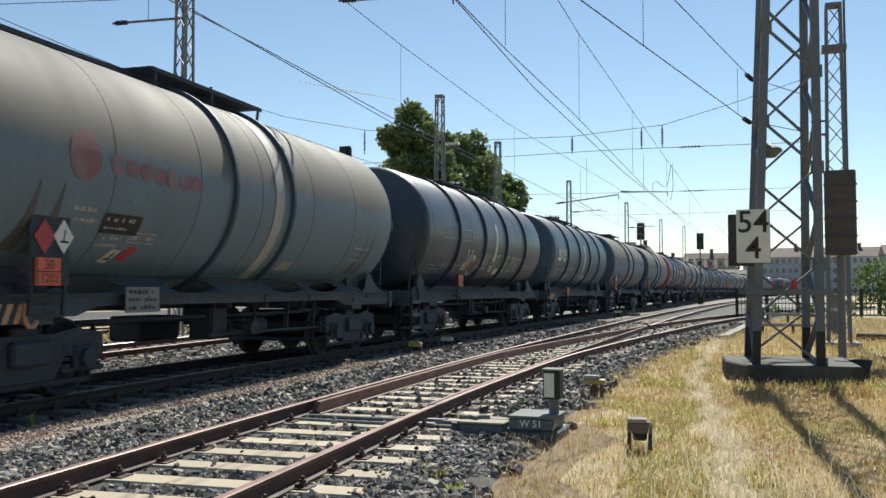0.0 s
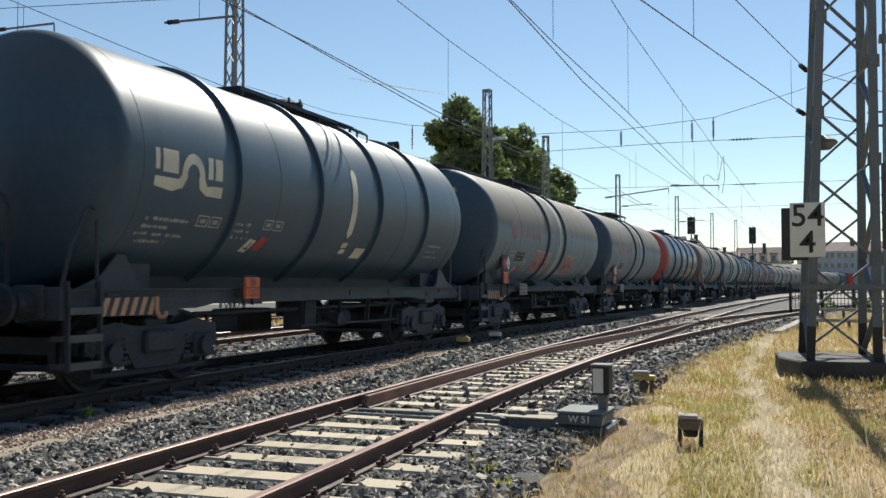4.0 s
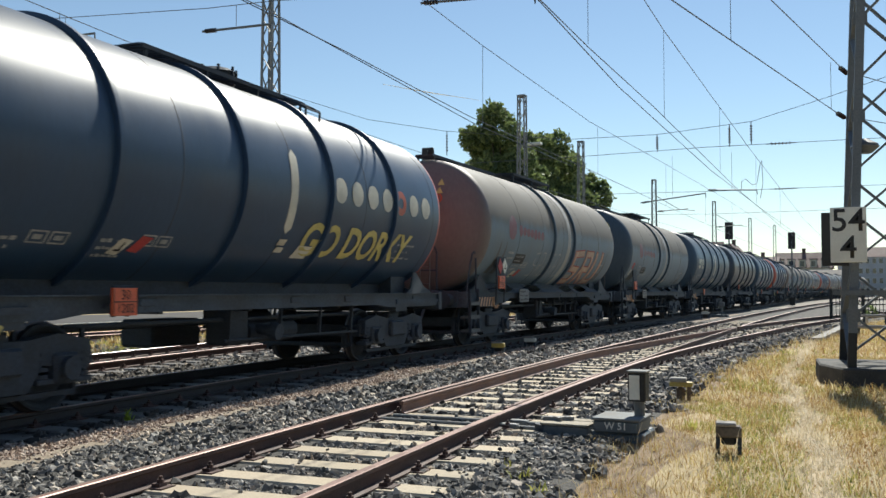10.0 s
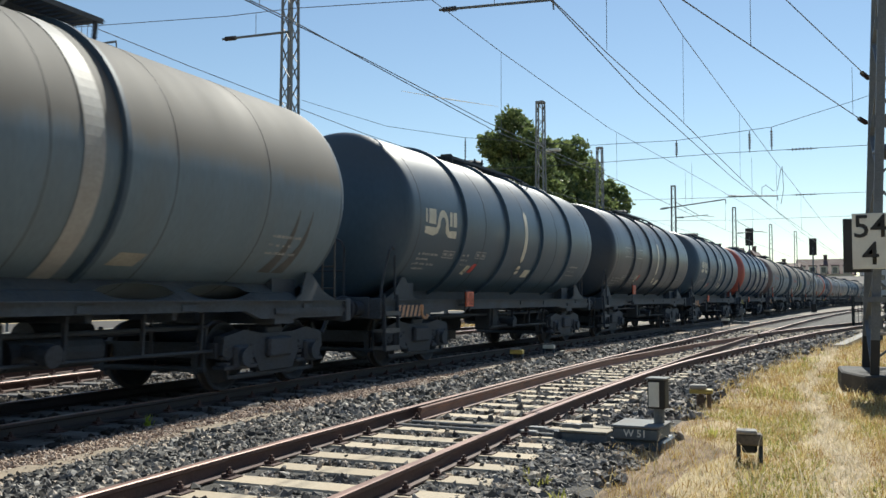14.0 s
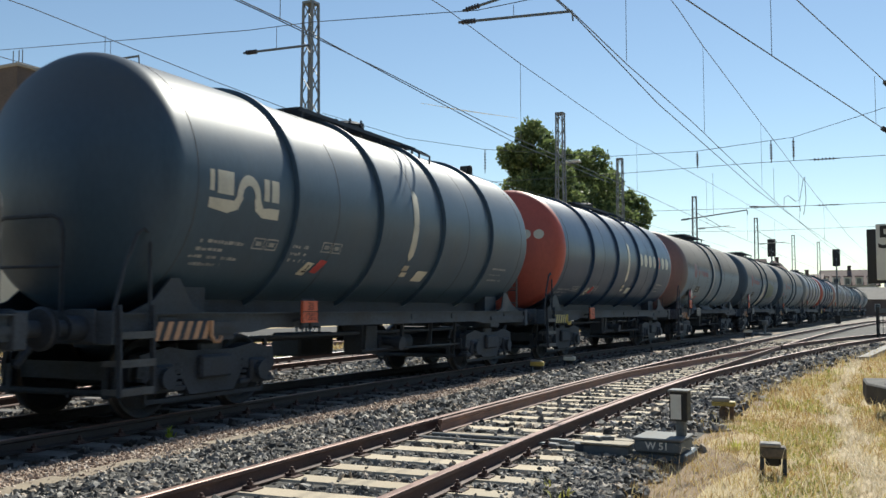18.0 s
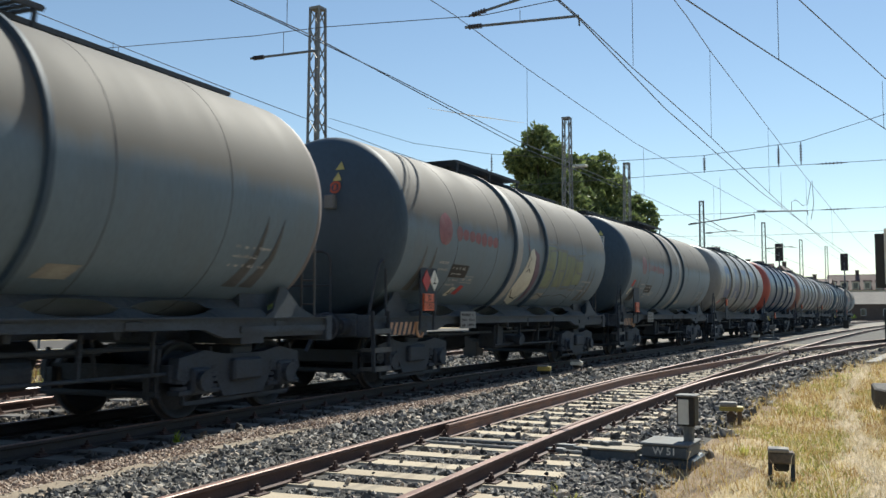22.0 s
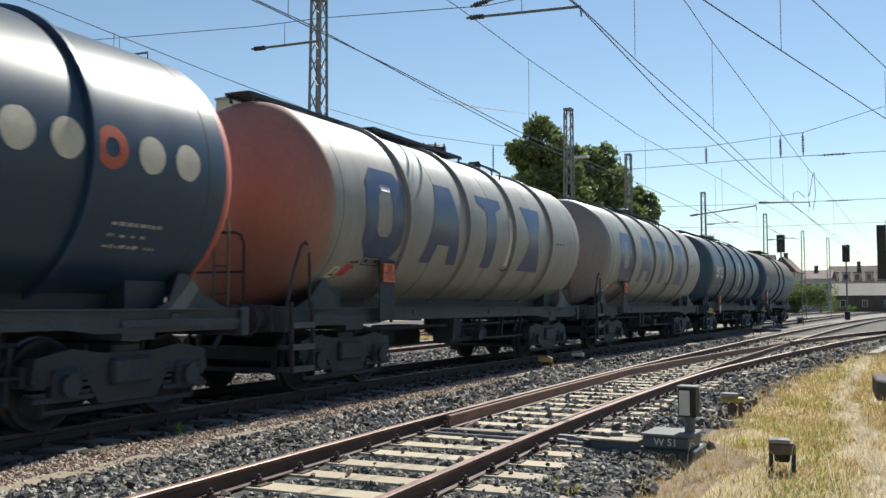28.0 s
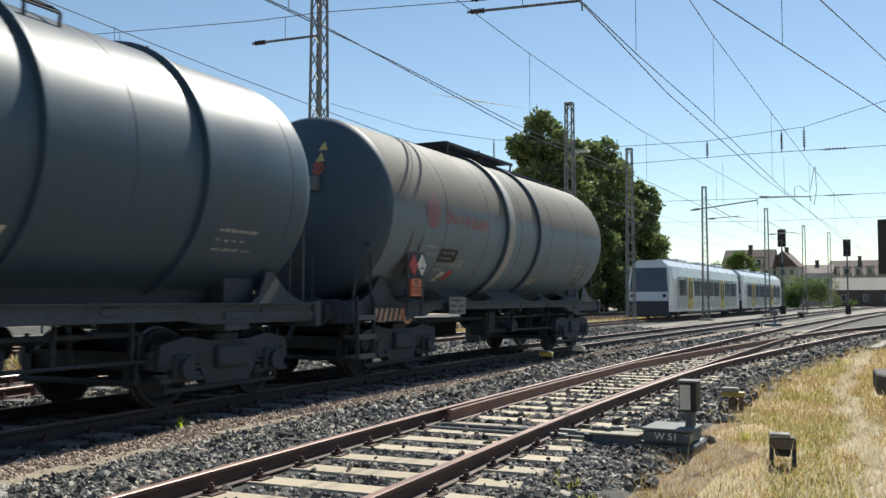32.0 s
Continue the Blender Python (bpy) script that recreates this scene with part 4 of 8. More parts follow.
def gusset_mesh(mat, s_):
    """Flared end support plates beside the tank heads."""
    def build():
        bm = bmesh.new()
        for s in (s_,):
            pts = [(-6.2, SILL_Z + 0.2), (-4.85, SILL_Z + 0.2), (-5.1, SILL_Z + 0.3), (-5.3, SILL_Z + 0.62), (-5.45, SILL_Z + 0.62), (-5.75, SILL_Z + 0.36)]
            x = s * 1.17
            for xa in (x - 0.012, x + 0.012):
                bm.faces.new([bm.verts.new((xa - s * max(0, (z - SILL_Z - 0.2)) * 0.1, y, z)) for y, z in pts])
            for k in range(len(pts)):
                (ya, za), (yb, zb) = pts[k], pts[(k + 1) % len(pts)]
                oa, ob_ = s * max(0, za - SILL_Z - 0.2) * 0.1, s * max(0, zb - SILL_Z - 0.2) * 0.1
                bm.faces.new([bm.verts.new(p) for p in ((x - 0.012 - oa, ya, za), (x + 0.012 - oa, ya, za), (x + 0.012 - ob_, yb, zb), (x - 0.012 - ob_, yb, zb))])
        return mesh_of(bm, "gusset", mat)
    return cached(("gusset", s_, mat.name), build)


def walkway_mesh(y0, y1, wide):
    """Grating on top of the tank with its brackets and toe boards."""
    def build():
        bm = bmesh.new()
        zt = TANK_Z + TANK_R + (0.07 if wide < 0.9 else 0.05 if wide < 1.1 else 0.12)
        w = wide / 2
        for s in (-1, 1):
            bar(bm, (s * w, y0, zt), (s * w, y1, zt), 0.04, 0.06)
        n = max(2, int((y1 - y0) / 0.12))
        for k in range(n + 1):
            y = y0 + (y1 - y0) * k / n
            bar(bm, (-w, y, zt + 0.015), (w, y, zt + 0.015), 0.075, 0.02)
        m = max(2, int((y1 - y0) / 1.2))
        for k in range(m + 1):
            y = y0 + 0.1 + (y1 - y0 - 0.2) * k / m
            for s in (-1, 1):
                a = math.acos(min(0.95, w / TANK_R))
                bar(bm, (s * w, y, zt), (s * w * 0.95, y, TANK_Z + TANK_R * math.sin(a) - 0.02), 0.05, 0.03)
        return mesh_of(bm, "walkway", M_steel_dark)
    return cached(("walk", y0, y1, wide), build)


def dome_mesh():
    bm = bmesh.new()
    zt = TANK_Z + TANK_R
    for y in (0.35,):
        tube(bm, (0, y, zt - 0.1), (0, y, zt + 0.22), 0.3, 20)
        tube(bm, (0, y, zt + 0.22), (0, y, zt + 0.28), 0.34, 20, 0.25)
        for k in range(8):
            a = k * math.pi / 4
            tube(bm, (0.32 * math.cos(a), y + 0.32 * math.sin(a), zt + 0.12), (0.32 * math.cos(a), y + 0.32 * math.sin(a), zt + 0.3), 0.022, 6)
    return mesh_of(bm, "manhole", M_steel_dark)


def side_ladder_mesh():
    """Short folded ladder hung over the shoulder of the tank below the platform."""
    bm = bmesh.new()

    def at(deg, y):
        a = math.radians(deg)
        return ((TANK_R + 0.12) * math.cos(a), y, TANK_Z + (TANK_R + 0.12) * math.sin(a))
    for yy in (1.5, 1.95):
        pipe(bm, [at(d, yy) for d in (74, 68, 62, 57)], 0.022)
    for d in (57, 64):
        tube(bm, at(d, 1.5), at(d, 1.95), 0.016, 6)
    for yy in (1.5, 1.95):
        tube(bm, at(57, yy), ((TANK_R - 0.02) * math.cos(math.radians(54)), yy, TANK_Z + (TANK_R - 0.02) * math.sin(math.radians(54))), 0.02, 6)
    return mesh_of(bm, "top_ladder", M_steel_dark)


def end_rail_mesh(which):
    """Bent tube railing of the shunter's platform, one hoop with a middle bar and a toe bar."""
    bm = bmesh.new()
    zf, y = SILL_Z + 0.22, -6.5
    x0, x1, top = ((-1.15, -0.55, 1.1), (-0.5, 0.55, 1.06))[which]
    pipe(bm, [(x0, y, zf), (x0, y, zf + top - 0.16), (x0 + 0.05, y, zf + top - 0.05), (x0 + 0.16, y, zf + top), (x1 - 0.16, y, zf + top), (x1 - 0.05, y, zf + top - 0.05), (x1, y, zf + top - 0.16), (x1, y, zf)], 0.024)
    tube(bm, (x0, y, zf + 0.5), (x1, y, zf + 0.5), 0.018, 6)
    if which == 0:
        # hand brake wheel and its column
        tube(bm, (x0 + 0.3, y + 0.06, zf), (x0 + 0.3, y + 0.06, zf + 1.25), 0.03, 8)
        pipe(bm, [(x0 + 0.3 + 0.2 * math.cos(q * math.pi / 8), y + 0.03, zf + 1.2 + 0.2 * math.sin(q * math.pi / 8)) for q in range(17)], 0.016)
    return mesh_of(bm, "end_railing", M_steel_dark)


def boarding_step(w, s):
    """Slanted grab iron, two hanger bars and three grating treads beside the platform."""
    zf = SILL_Z + 0.22

    def iron():
        bm = pipe(bmesh.new(), [(s * 1.25, -6.45, zf), (s * 1.25, -6.3, zf + 0.5), (s * 1.25, -6.12, zf + 0.86), (s * 1.25, -6.02, zf + 0.92), (s * 1.25, -5.92, zf + 0.86), (s * 1.25, -5.9, zf)], 0.022)
        return mesh_of(bm, "grab_iron", M_steel_dark)

    def hanger():
        return mesh_of(bar(bmesh.new(), (s * 1.33, 0, RT + 0.33), (s * 1.3, 0, SILL_Z + 0.3), 0.03, 0.06), "hanger", M_steel_dark)

    def tread():
        bm = bmesh.new()
        for q in range(4):
            x = s * (1.12 + 0.065 * q)
            box(bm, x - 0.02, x + 0.02, -0.25, 0.25, -0.02, 0.02)
        for yy in (-0.25, 0.25):
            box(bm, s * 1.22 - 0.125, s * 1.22 + 0.125, yy - 0.012, yy + 0.012, -0.03, 0.03)
        box(bm, s * 1.345 - 0.012, s * 1.345 + 0.012, -0.262, 0.262, -0.04, 0.04)
        return mesh_of(bm, "tread", M_tread_grey)
    o = part("grab_iron", cached(("iron", s), iron), None, w)
    for yy in (-6.42, -5.92):
        part("hanger", cached(("hanger", s), hanger), None, o).location = (0, yy, 0)
    for k in range(3):
        part("tread", cached(("tread", s), tread), None, o, "worn grey grating tread").location = (0, -6.17, RT + 0.38 + 0.3 * k)


M_tread_grey = material("worn grey grating", (0.09, 0.1, 0.11), 0.6, 0.2, 0.3, 4, 40, 0.2, (0.05, 0.045, 0.04), 0.5, 3)


def end_ladder(w):
    """Tall bent hoop with two rungs on the trailing end."""
    y = 6.32

    def hoop():
        bm = pipe(bmesh.new(), [(0.84, y, SILL_Z + 0.1), (0.84, y, SILL_Z + 1.2), (0.86, y, SILL_Z + 1.32), (0.95, y, SILL_Z + 1.37), (1.04, y, SILL_Z + 1.32), (1.06, y, SILL_Z + 1.2), (1.06, y, SILL_Z + 0.1)], 0.018)
        return mesh_of(bm, "end_ladder", M_end_ladder)
    o = part("end_ladder", cached("endlad", hoop), None, w)
    for z in (SILL_Z + 0.4, SILL_Z + 0.75):
        r = part("rung", cached("rung", lambda: mesh_of(tube(bmesh.new(), (0.84, 0, 0), (1.06, 0, 0), 0.014, 6), "rung", M_end_ladder)), None, o)
        r.location = (0, y, z)


M_yellow_grimy = material("grimy brown box paint", (0.2, 0.14, 0.07), 0.6, 0, 0.3, 4, 30, 0.1, (0.05, 0.04, 0.03), 0.6, 3)
M_end_ladder = material("worn dark grey rail paint", (0.085, 0.09, 0.095), 0.55, 0, 0.3, 4, 30, 0.1, (0.08, 0.07, 0.06), 0.6, 3)


def brake_gear(w):
    """Air reservoir, equipment box, pull rods on their hangers and the bottom outlet."""
    def reservoir():
        bm = bmesh.new()
        tube(bm, (-0.55, 1.6, RT + 0.76), (-0.55, 2.6, RT + 0.76), 0.2, 18)
        return mesh_of(bm, "air_reservoir", M_steel_dark)

    def chest():
        bm = bmesh.new()
        box(bm, -0.9, -0.3, -0.6, 0.5, RT + 0.45, RT + 0.85, 0.04)
        return mesh_of(bm, "equipment_box", M_steel_dark)

    def rod():
        bm = bmesh.new()
        tube(bm, (0.0, -3.2, RT + 0.8), (0.0, 3.2, RT + 0.8), 0.045)
        return mesh_of(bm, "brake_rod", M_steel_dark)

    def pipe_line():
        bm = bmesh.new()
        tube(bm, (0.75, -3.4, RT + 0.86), (0.75, 3.4, RT + 0.86), 0.03)
        return mesh_of(bm, "brake_pipe", M_steel_dark)

    def crossbar():
        bm = bmesh.new()
        bar(bm, (-1.1, 0, SILL_Z + 0.05), (1.1, 0, SILL_Z + 0.05), 0.08, 0.14)
        return mesh_of(bm, "cross_member", M_steel_dark)

    def hanger():
        bm = bmesh.new()
        bar(bm, (0.75, 0, SILL_Z), (0.6, 0.2, RT + 0.55), 0.04, 0.06)
        return mesh_of(bm, "hanger", M_steel_dark)

    def outlet():
        bm = bmesh.new()
        tube(bm, (0, 0.4, TANK_Z - TANK_R + 0.05), (0, 0.4, RT + 0.7), 0.16, 16)
        tube(bm, (0, 0.4, RT + 0.75), (1.05, 0.4, RT + 0.68), 0.075, 12)
        tube(bm, (1.0, 0.4, RT + 0.68), (1.14, 0.4, RT + 0.66), 0.12, 14)
        return mesh_of(bm, "outlet_pipe", M_steel_dark)
    for name, build in (("air_reservoir", reservoir), ("equipment_box", chest), ("brake_rod", rod), ("brake_pipe", pipe_line), ("outlet_pipe", outlet)):
        part(name, cached(("gear", name), build), None, w)
    for y in (-2.2, -0.3, 0.9, 2.3):
        o = part("cross_member", cached(("gear", "cross"), crossbar), None, w)
        o.location = (0, y, 0)
        if y > -1:
            o = part("hanger", cached(("gear", "hanger"), hanger), None, w)
            o.location = (0, y, 0)


def seam_mesh(mat):
    def build():
        bm = bmesh.new()
        r = TANK_R
        lathe_y(bm, [(r - 0.004, -0.009), (r + 0.003, -0.004), (r + 0.003, 0.004), (r - 0.004, 0.009)], 72)
        return mesh_of(bm, "weld_seam", mat)
    return cached(("seam", mat.name), build)


def skirt_mesh(mat, s):
    """Long plate between tank and sill with four oval openings."""
    def build():
        bm = bmesh.new()
        zt, zb = TANK_Z - TANK_R * 0.84, SILL_Z + 0.2
        x = s * TANK_R * 0.54
        cols, holes = 92, (-3.55, -1.3, 1.75, 3.3)
        def top_low(y):
            for h in holes:
                if abs(y - h) < 0.62:
                    return 0.13 * math.sqrt(max(0, 1 - ((y - h) / 0.62) ** 2))
            return 0.0
        zm = (zt + zb) / 2
        prev = None
        for k in range(cols + 1):
            y = -5.0 + 10.0 * k / cols
            d = top_low(y)
            col = [bm.verts.new(p) for p in ((x, y, zt), (x + s * 0.13, y, zm + d * 0.7 + 0.004), (x + s * 0.2, y, zm - d * 0.7 - 0.004), (x + s * 0.36, y, zb))]
            if prev:
                bm.faces.new((prev[0], col[0], col[1], prev[1]))
                bm.faces.new((prev[2], col[2], col[3], prev[3]))
                if d == 0 and top_low(y - 10.0 / cols) == 0:
                    bm.faces.new((prev[1], col[1], col[2], prev[2]))
            prev = col
        return mesh_of(bm, "skirt", mat)
    return cached(("skirt", s, mat.name), build)


def cradle_mesh(s):
    """Long bearer between the sill and the round of the tank, with stiffeners."""
    bm = bmesh.new()
    box(bm, s * 0.7 - 0.02, s * 0.7 + 0.02, -5.1, 5.1, SILL_Z + 0.02, TANK_Z - 1.36)
    return mesh_of(bm, "cradle_beam", M_steel_dark)


def centre_beam_mesh():
    """Deep middle sill with the hanging pipe run, distributor box and air reservoir."""
    bm = bmesh.new()
    box(bm, -0.32, 0.32, -3.4, 3.4, SILL_Z - 0.02, SILL_Z + 0.2, 0.02)
    tube(bm, (0.62, 0.2, RT + 0.66), (0.62, 1.5, RT + 0.66), 0.17, 16)
    box(bm, 0.45, 0.85, -0.45, 0.05, RT + 0.5, SILL_Z, 0.03)
    tube(bm, (0.95, -0.7, RT + 0.58), (0.95, 3.3, RT + 0.56), 0.022, 6)
    for y in (-0.6, 0.7, 1.9, 3.0):
        bar(bm, (0.95, y, RT + 0.56), (0.98, y, SILL_Z + 0.05), 0.03, 0.05)
    return mesh_of(bm, "centre_beam", M_steel_dark)


def plate_back(mat, y0, y1, z0, z1, x=1.3):
    bm = bmesh.new()
    box(bm, x - 0.03, x, y0, y1, z0, z1, 0.006)
    return bm


WHEELS = []


def tank_wagon(kind, look_, u):
    """One four-axle tank wagon; its origin lies under its middle at ground level."""
    w = thing("tank_wagon", look_["label"], "tank wagon", group="tank wagons of the goods train")
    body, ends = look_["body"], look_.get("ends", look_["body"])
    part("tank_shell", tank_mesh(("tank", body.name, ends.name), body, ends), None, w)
    rings = {"two": (-1.0, 0.88), "four": (-3.5, -1.13, 1.2, 3.52)}[kind]
    for k, y in enumerate(rings):
        o = part("ring", ring_mesh(look_.get("ring", P_grey_shade if body is P_grey else body)), None, w)
        o.location = (0, y, TANK_Z)
    if kind == "two":
        def band():
            bm = bmesh.new()
            n = 40
            for k in range(n):
                a, b = math.radians(-60 + 150 * k / n), math.radians(-60 + 150 * (k + 1) / n)
                r = TANK_R + 0.008
                bm.faces.new([bm.verts.new((r * math.cos(q), yy, TANK_Z + r * math.sin(q))) for q, yy in ((a, -0.145), (b, -0.145), (b, 0.145), (a, 0.145))])
            return mesh_of(bm, "white_band", M_band, True)
        rear = look_.get("rear_walk")
        o = part("white_band", cached("band", band), None, w, "chalky white band beside the ring")
        o.location = (0, -0.67 if rear else 0.44, 0)
        tagged(part("walkway", walkway_mesh(-1.5, 5.35, 0.42) if rear else walkway_mesh(-6.0, 1.5, 0.42), None, w), kind="stuff")
        tagged(part("platform", walkway_mesh(-1.9, 1.65, 1.2) if rear else walkway_mesh(-1.7, 1.55, 1.2), None, w), kind="stuff")
        for s in (-1, 1):
            part("skirt", skirt_mesh(M_skirt, s), None, w)
        for y in (-3.76, -1.9, -0.13, 1.75, 3.65):
            o = part("weld_seam", seam_mesh(M_seam), None, w)
            o.location = (0, y, TANK_Z)
    else:
        tagged(part("platform", walkway_mesh(-2.9, 0.8, 1.0) if look_.get("walk") else walkway_mesh(-1.9, 2.15, 1.0), None, w), kind="stuff")
        for y in (-5.5, -2.4, 0.05, 2.4, 5.3):
            o = part("weld_seam", seam_mesh(M_seam), None, w)
            o.location = (0, y, TANK_Z)
        part("top_ladder", cached("toplad", side_ladder_mesh), None, w)
        if look_.get("walk"):
            tagged(part("walkway", walkway_mesh(-6.0, -1.7, 0.42), None, w), kind="stuff")
        for s in (-1, 1):
            part("cradle_beam", cached(("cradle", s), lambda s=s: cradle_mesh(s)), None, w)
    part("centre_beam", cached("centre beam", centre_beam_mesh), None, w)
    part("manhole", cached("dome", dome_mesh), None, w)
    for s in (-1, 1):
        part("side_sill", sill_mesh(s, 0.13 if kind == "two" else 0.19), None, w)
    ef = cached("endframe", end_frame_mesh)
    a = part("end_frame", ef, None, w)
    b = part("end_frame", ef, None, w)
    b.rotation_euler = (0, 0, math.pi)
    for y in (-4.95, 4.95):
        o = part("saddle", saddle_mesh(M_steel_grey_dark), None, w)
        o.location = (0, y, 0)
    for s in (-1, 1):
        for turn in (0.0, math.pi):
            g2 = part("gusset", gusset_mesh(M_gusset, s), None, w)
            g2.rotation_euler = (0, 0, turn)
    brake_gear(w)
    for k in (0, 1):
        part("end_railing", cached(("endrail", k), lambda k=k: end_rail_mesh(k)), None, w)
        boarding_step(w, 2 * k - 1)
    end_ladder(w)
    bmn = cached("buffer", buffer_mesh)
    for sy in (-1, 1):
        for sx in (-1, 1):
            o = part("buffer", bmn, None, w)
            o.location = (sx * 0.86, sy * 6.45, RT + 1.06)
            o.rotation_euler = (0, 0, 0 if sy < 0 else math.pi)
    bog, whs = cached("bogie", bogie_frame), cached("wheelset", wheelset_mesh)
    for y in (-4.6, 4.6):
        g = part("bogie", bog, None, w)
        g.location = (0, y, 0)
        for dy in (-0.9, 0.9):
            h = part("wheelset", whs, None, g)
            h.location = (0, dy, RT + 0.46)
            WHEELS.append((h, dy, u))
    look_["marks"](w)
    return w


M_band = material("chalky white band", (0.36, 0.36, 0.345), 0.6, 0, 0.15, 2, 20, 0.05, (0.3, 0.28, 0.25), 0.5, 3)
M_seam = material("rust-dark weld line", (0.07, 0.07, 0.07), 0.7, 0, 0.2, 3, 20, 0.0)
M_skirt = material("dusty dark grey skirt paint", (0.06, 0.074, 0.086), 0.7, 0, 0.3, 1.5, 20, 0.05, (0.1, 0.09, 0.075), 0.6, 1.5)
M_gusset = material("dusty grey gusset", (0.048, 0.06, 0.072), 0.7, 0, 0.2, 2, 20, 0.05, (0.06, 0.055, 0.05), 0.5, 2)

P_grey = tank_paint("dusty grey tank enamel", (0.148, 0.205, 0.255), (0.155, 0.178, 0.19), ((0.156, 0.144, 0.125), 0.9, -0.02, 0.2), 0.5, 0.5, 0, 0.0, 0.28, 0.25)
# darker copy of the grey enamel, paints shade onto ends and rings
P_grey_shade = tank_paint("grey tank enamel darkened for shade", (0.06, 0.094, 0.13), (0.06, 0.08, 0.1), None, 0.6, 0.5, 0, 0.0, 0.3)
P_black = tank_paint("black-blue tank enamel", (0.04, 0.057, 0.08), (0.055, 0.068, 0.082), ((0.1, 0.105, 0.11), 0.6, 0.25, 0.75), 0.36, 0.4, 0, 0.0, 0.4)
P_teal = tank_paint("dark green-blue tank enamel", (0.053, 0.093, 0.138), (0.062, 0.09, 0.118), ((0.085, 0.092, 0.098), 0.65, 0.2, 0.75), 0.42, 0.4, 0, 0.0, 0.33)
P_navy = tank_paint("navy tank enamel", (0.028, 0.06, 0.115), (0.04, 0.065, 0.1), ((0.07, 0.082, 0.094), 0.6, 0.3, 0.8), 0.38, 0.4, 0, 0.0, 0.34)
P_red_end = tank_paint("orange-red tank end", (0.44, 0.09, 0.06), (0.22, 0.06, 0.05), None, 0.5, 0.4)
P_dull_red_end = tank_paint("dull reddish-grey tank end", (0.165, 0.135, 0.128), (0.14, 0.13, 0.125), None, 0.6, 0.5, 0, 0.05)
# brown blotches stand for warm light thrown back by the ground
P_silver = tank_paint("dull silver tank enamel", (0.265, 0.272, 0.268), (0.19, 0.175, 0.15), None, 0.46, 0.7, 0.0, 0.0, 0.42)
P_pink_end = tank_paint("pinkish-brown tank end", (0.33, 0.19, 0.15), (0.2, 0.12, 0.1), None, 0.5, 0.5)

M_fade_red = material("sun-faded red lettering", (0.23, 0.1, 0.12), 0.6, 0, 0.15, 6, 40, 0.0, (0.2, 0.215, 0.22), 1.0, 2.5)
M_deep_red = material("fresh red lettering", (0.26, 0.09, 0.1), 0.6, 0, 0.3, 6, 40, 0.0, (0.2, 0.18, 0.18), 0.8, 3)
M_data = material("worn white stencil paint", (0.36, 0.37, 0.37), 0.6, 0, 0.2, 8, 60, 0.0, (0.18, 0.2, 0.21), 0.85, 6)
M_navy_block = material("navy block paint", (0.016, 0.045, 0.14), 0.36, 0, 0.2, 3, 30, 0.0, (0.1, 0.11, 0.13), 0.4, 3)
M_cream = material("cream mark paint", (0.62, 0.60, 0.50), 0.55, 0, 0.1, 4, 30, 0.0, (0.35, 0.33, 0.27), 0.4, 3)
M_tag_yellow = material("yellow spray paint", (0.55, 0.48, 0.16), 0.55, 0, 0.2, 4, 30, 0.0, (0.3, 0.25, 0.1), 0.4, 3)
M_tag_red = material("red spray paint", (0.33, 0.07, 0.06), 0.6, 0, 0.25, 4, 30, 0.0, (0.16, 0.1, 0.09), 0.4, 3)
M_tag_orange = material("peach spray paint", (0.48, 0.33, 0.24), 0.6, 0, 0.25, 4, 30, 0.0, (0.2, 0.16, 0.13), 0.5, 3)
M_tag_green = material("pale green spray paint", (0.2, 0.24, 0.145), 0.6, 0, 0.25, 4, 30, 0.0, (0.15, 0.16, 0.13), 0.5, 2)
M_ring_red = material("orange-red ring mark", (0.45, 0.09, 0.04), 0.5, 0, 0.1, 4, 30, 0.0)




def diamond_mesh(mat):
    bm = bmesh.new()
    q = [(-0.16, 0), (0, -0.19), (0.16, 0), (0, 0.19)]
    vs = [[bm.verts.new((x, a, b)) for a, b in q] for x in (0, 0.012)]
    bm.faces.new(vs[0][::-1])
    bm.faces.new(vs[1])
    for k in range(4):
        bm.faces.new((vs[0][k], vs[0][(k + 1) % 4], vs[1][(k + 1) % 4], vs[1][k]))
    return mesh_of(bm, "danger_label", mat)


def fish_mesh():
    bm = bmesh.new()
    rect(bm, -0.06, 0.07, -0.07, -0.045)
    rect(bm, -0.02, 0.0, -0.05, 0.08, 0.03)
    turn_yz(bm, 0.015, 0, 0)
    return mesh_of(bm, "danger_sign", M_black)


def figures_mesh():
    bm = turn_yz(text_flat("30", 0.15), 0.004, 0, 0.07)
    b2 = turn_yz(text_flat("1202", 0.14), 0.004, 0, -0.075)
    me = bpy.data.meshes.new("t")
    b2.to_mesh(me)
    bm.from_mesh(me)
    b2.free()
    box(bm, 0.001, 0.004, -0.18, 0.18, -0.006, 0.006)
    for y in (-0.185, 0.185):
        box(bm, 0.001, 0.004, y - 0.006, y + 0.006, -0.14, 0.14)
    return mesh_of(bm, "figures", M_black)


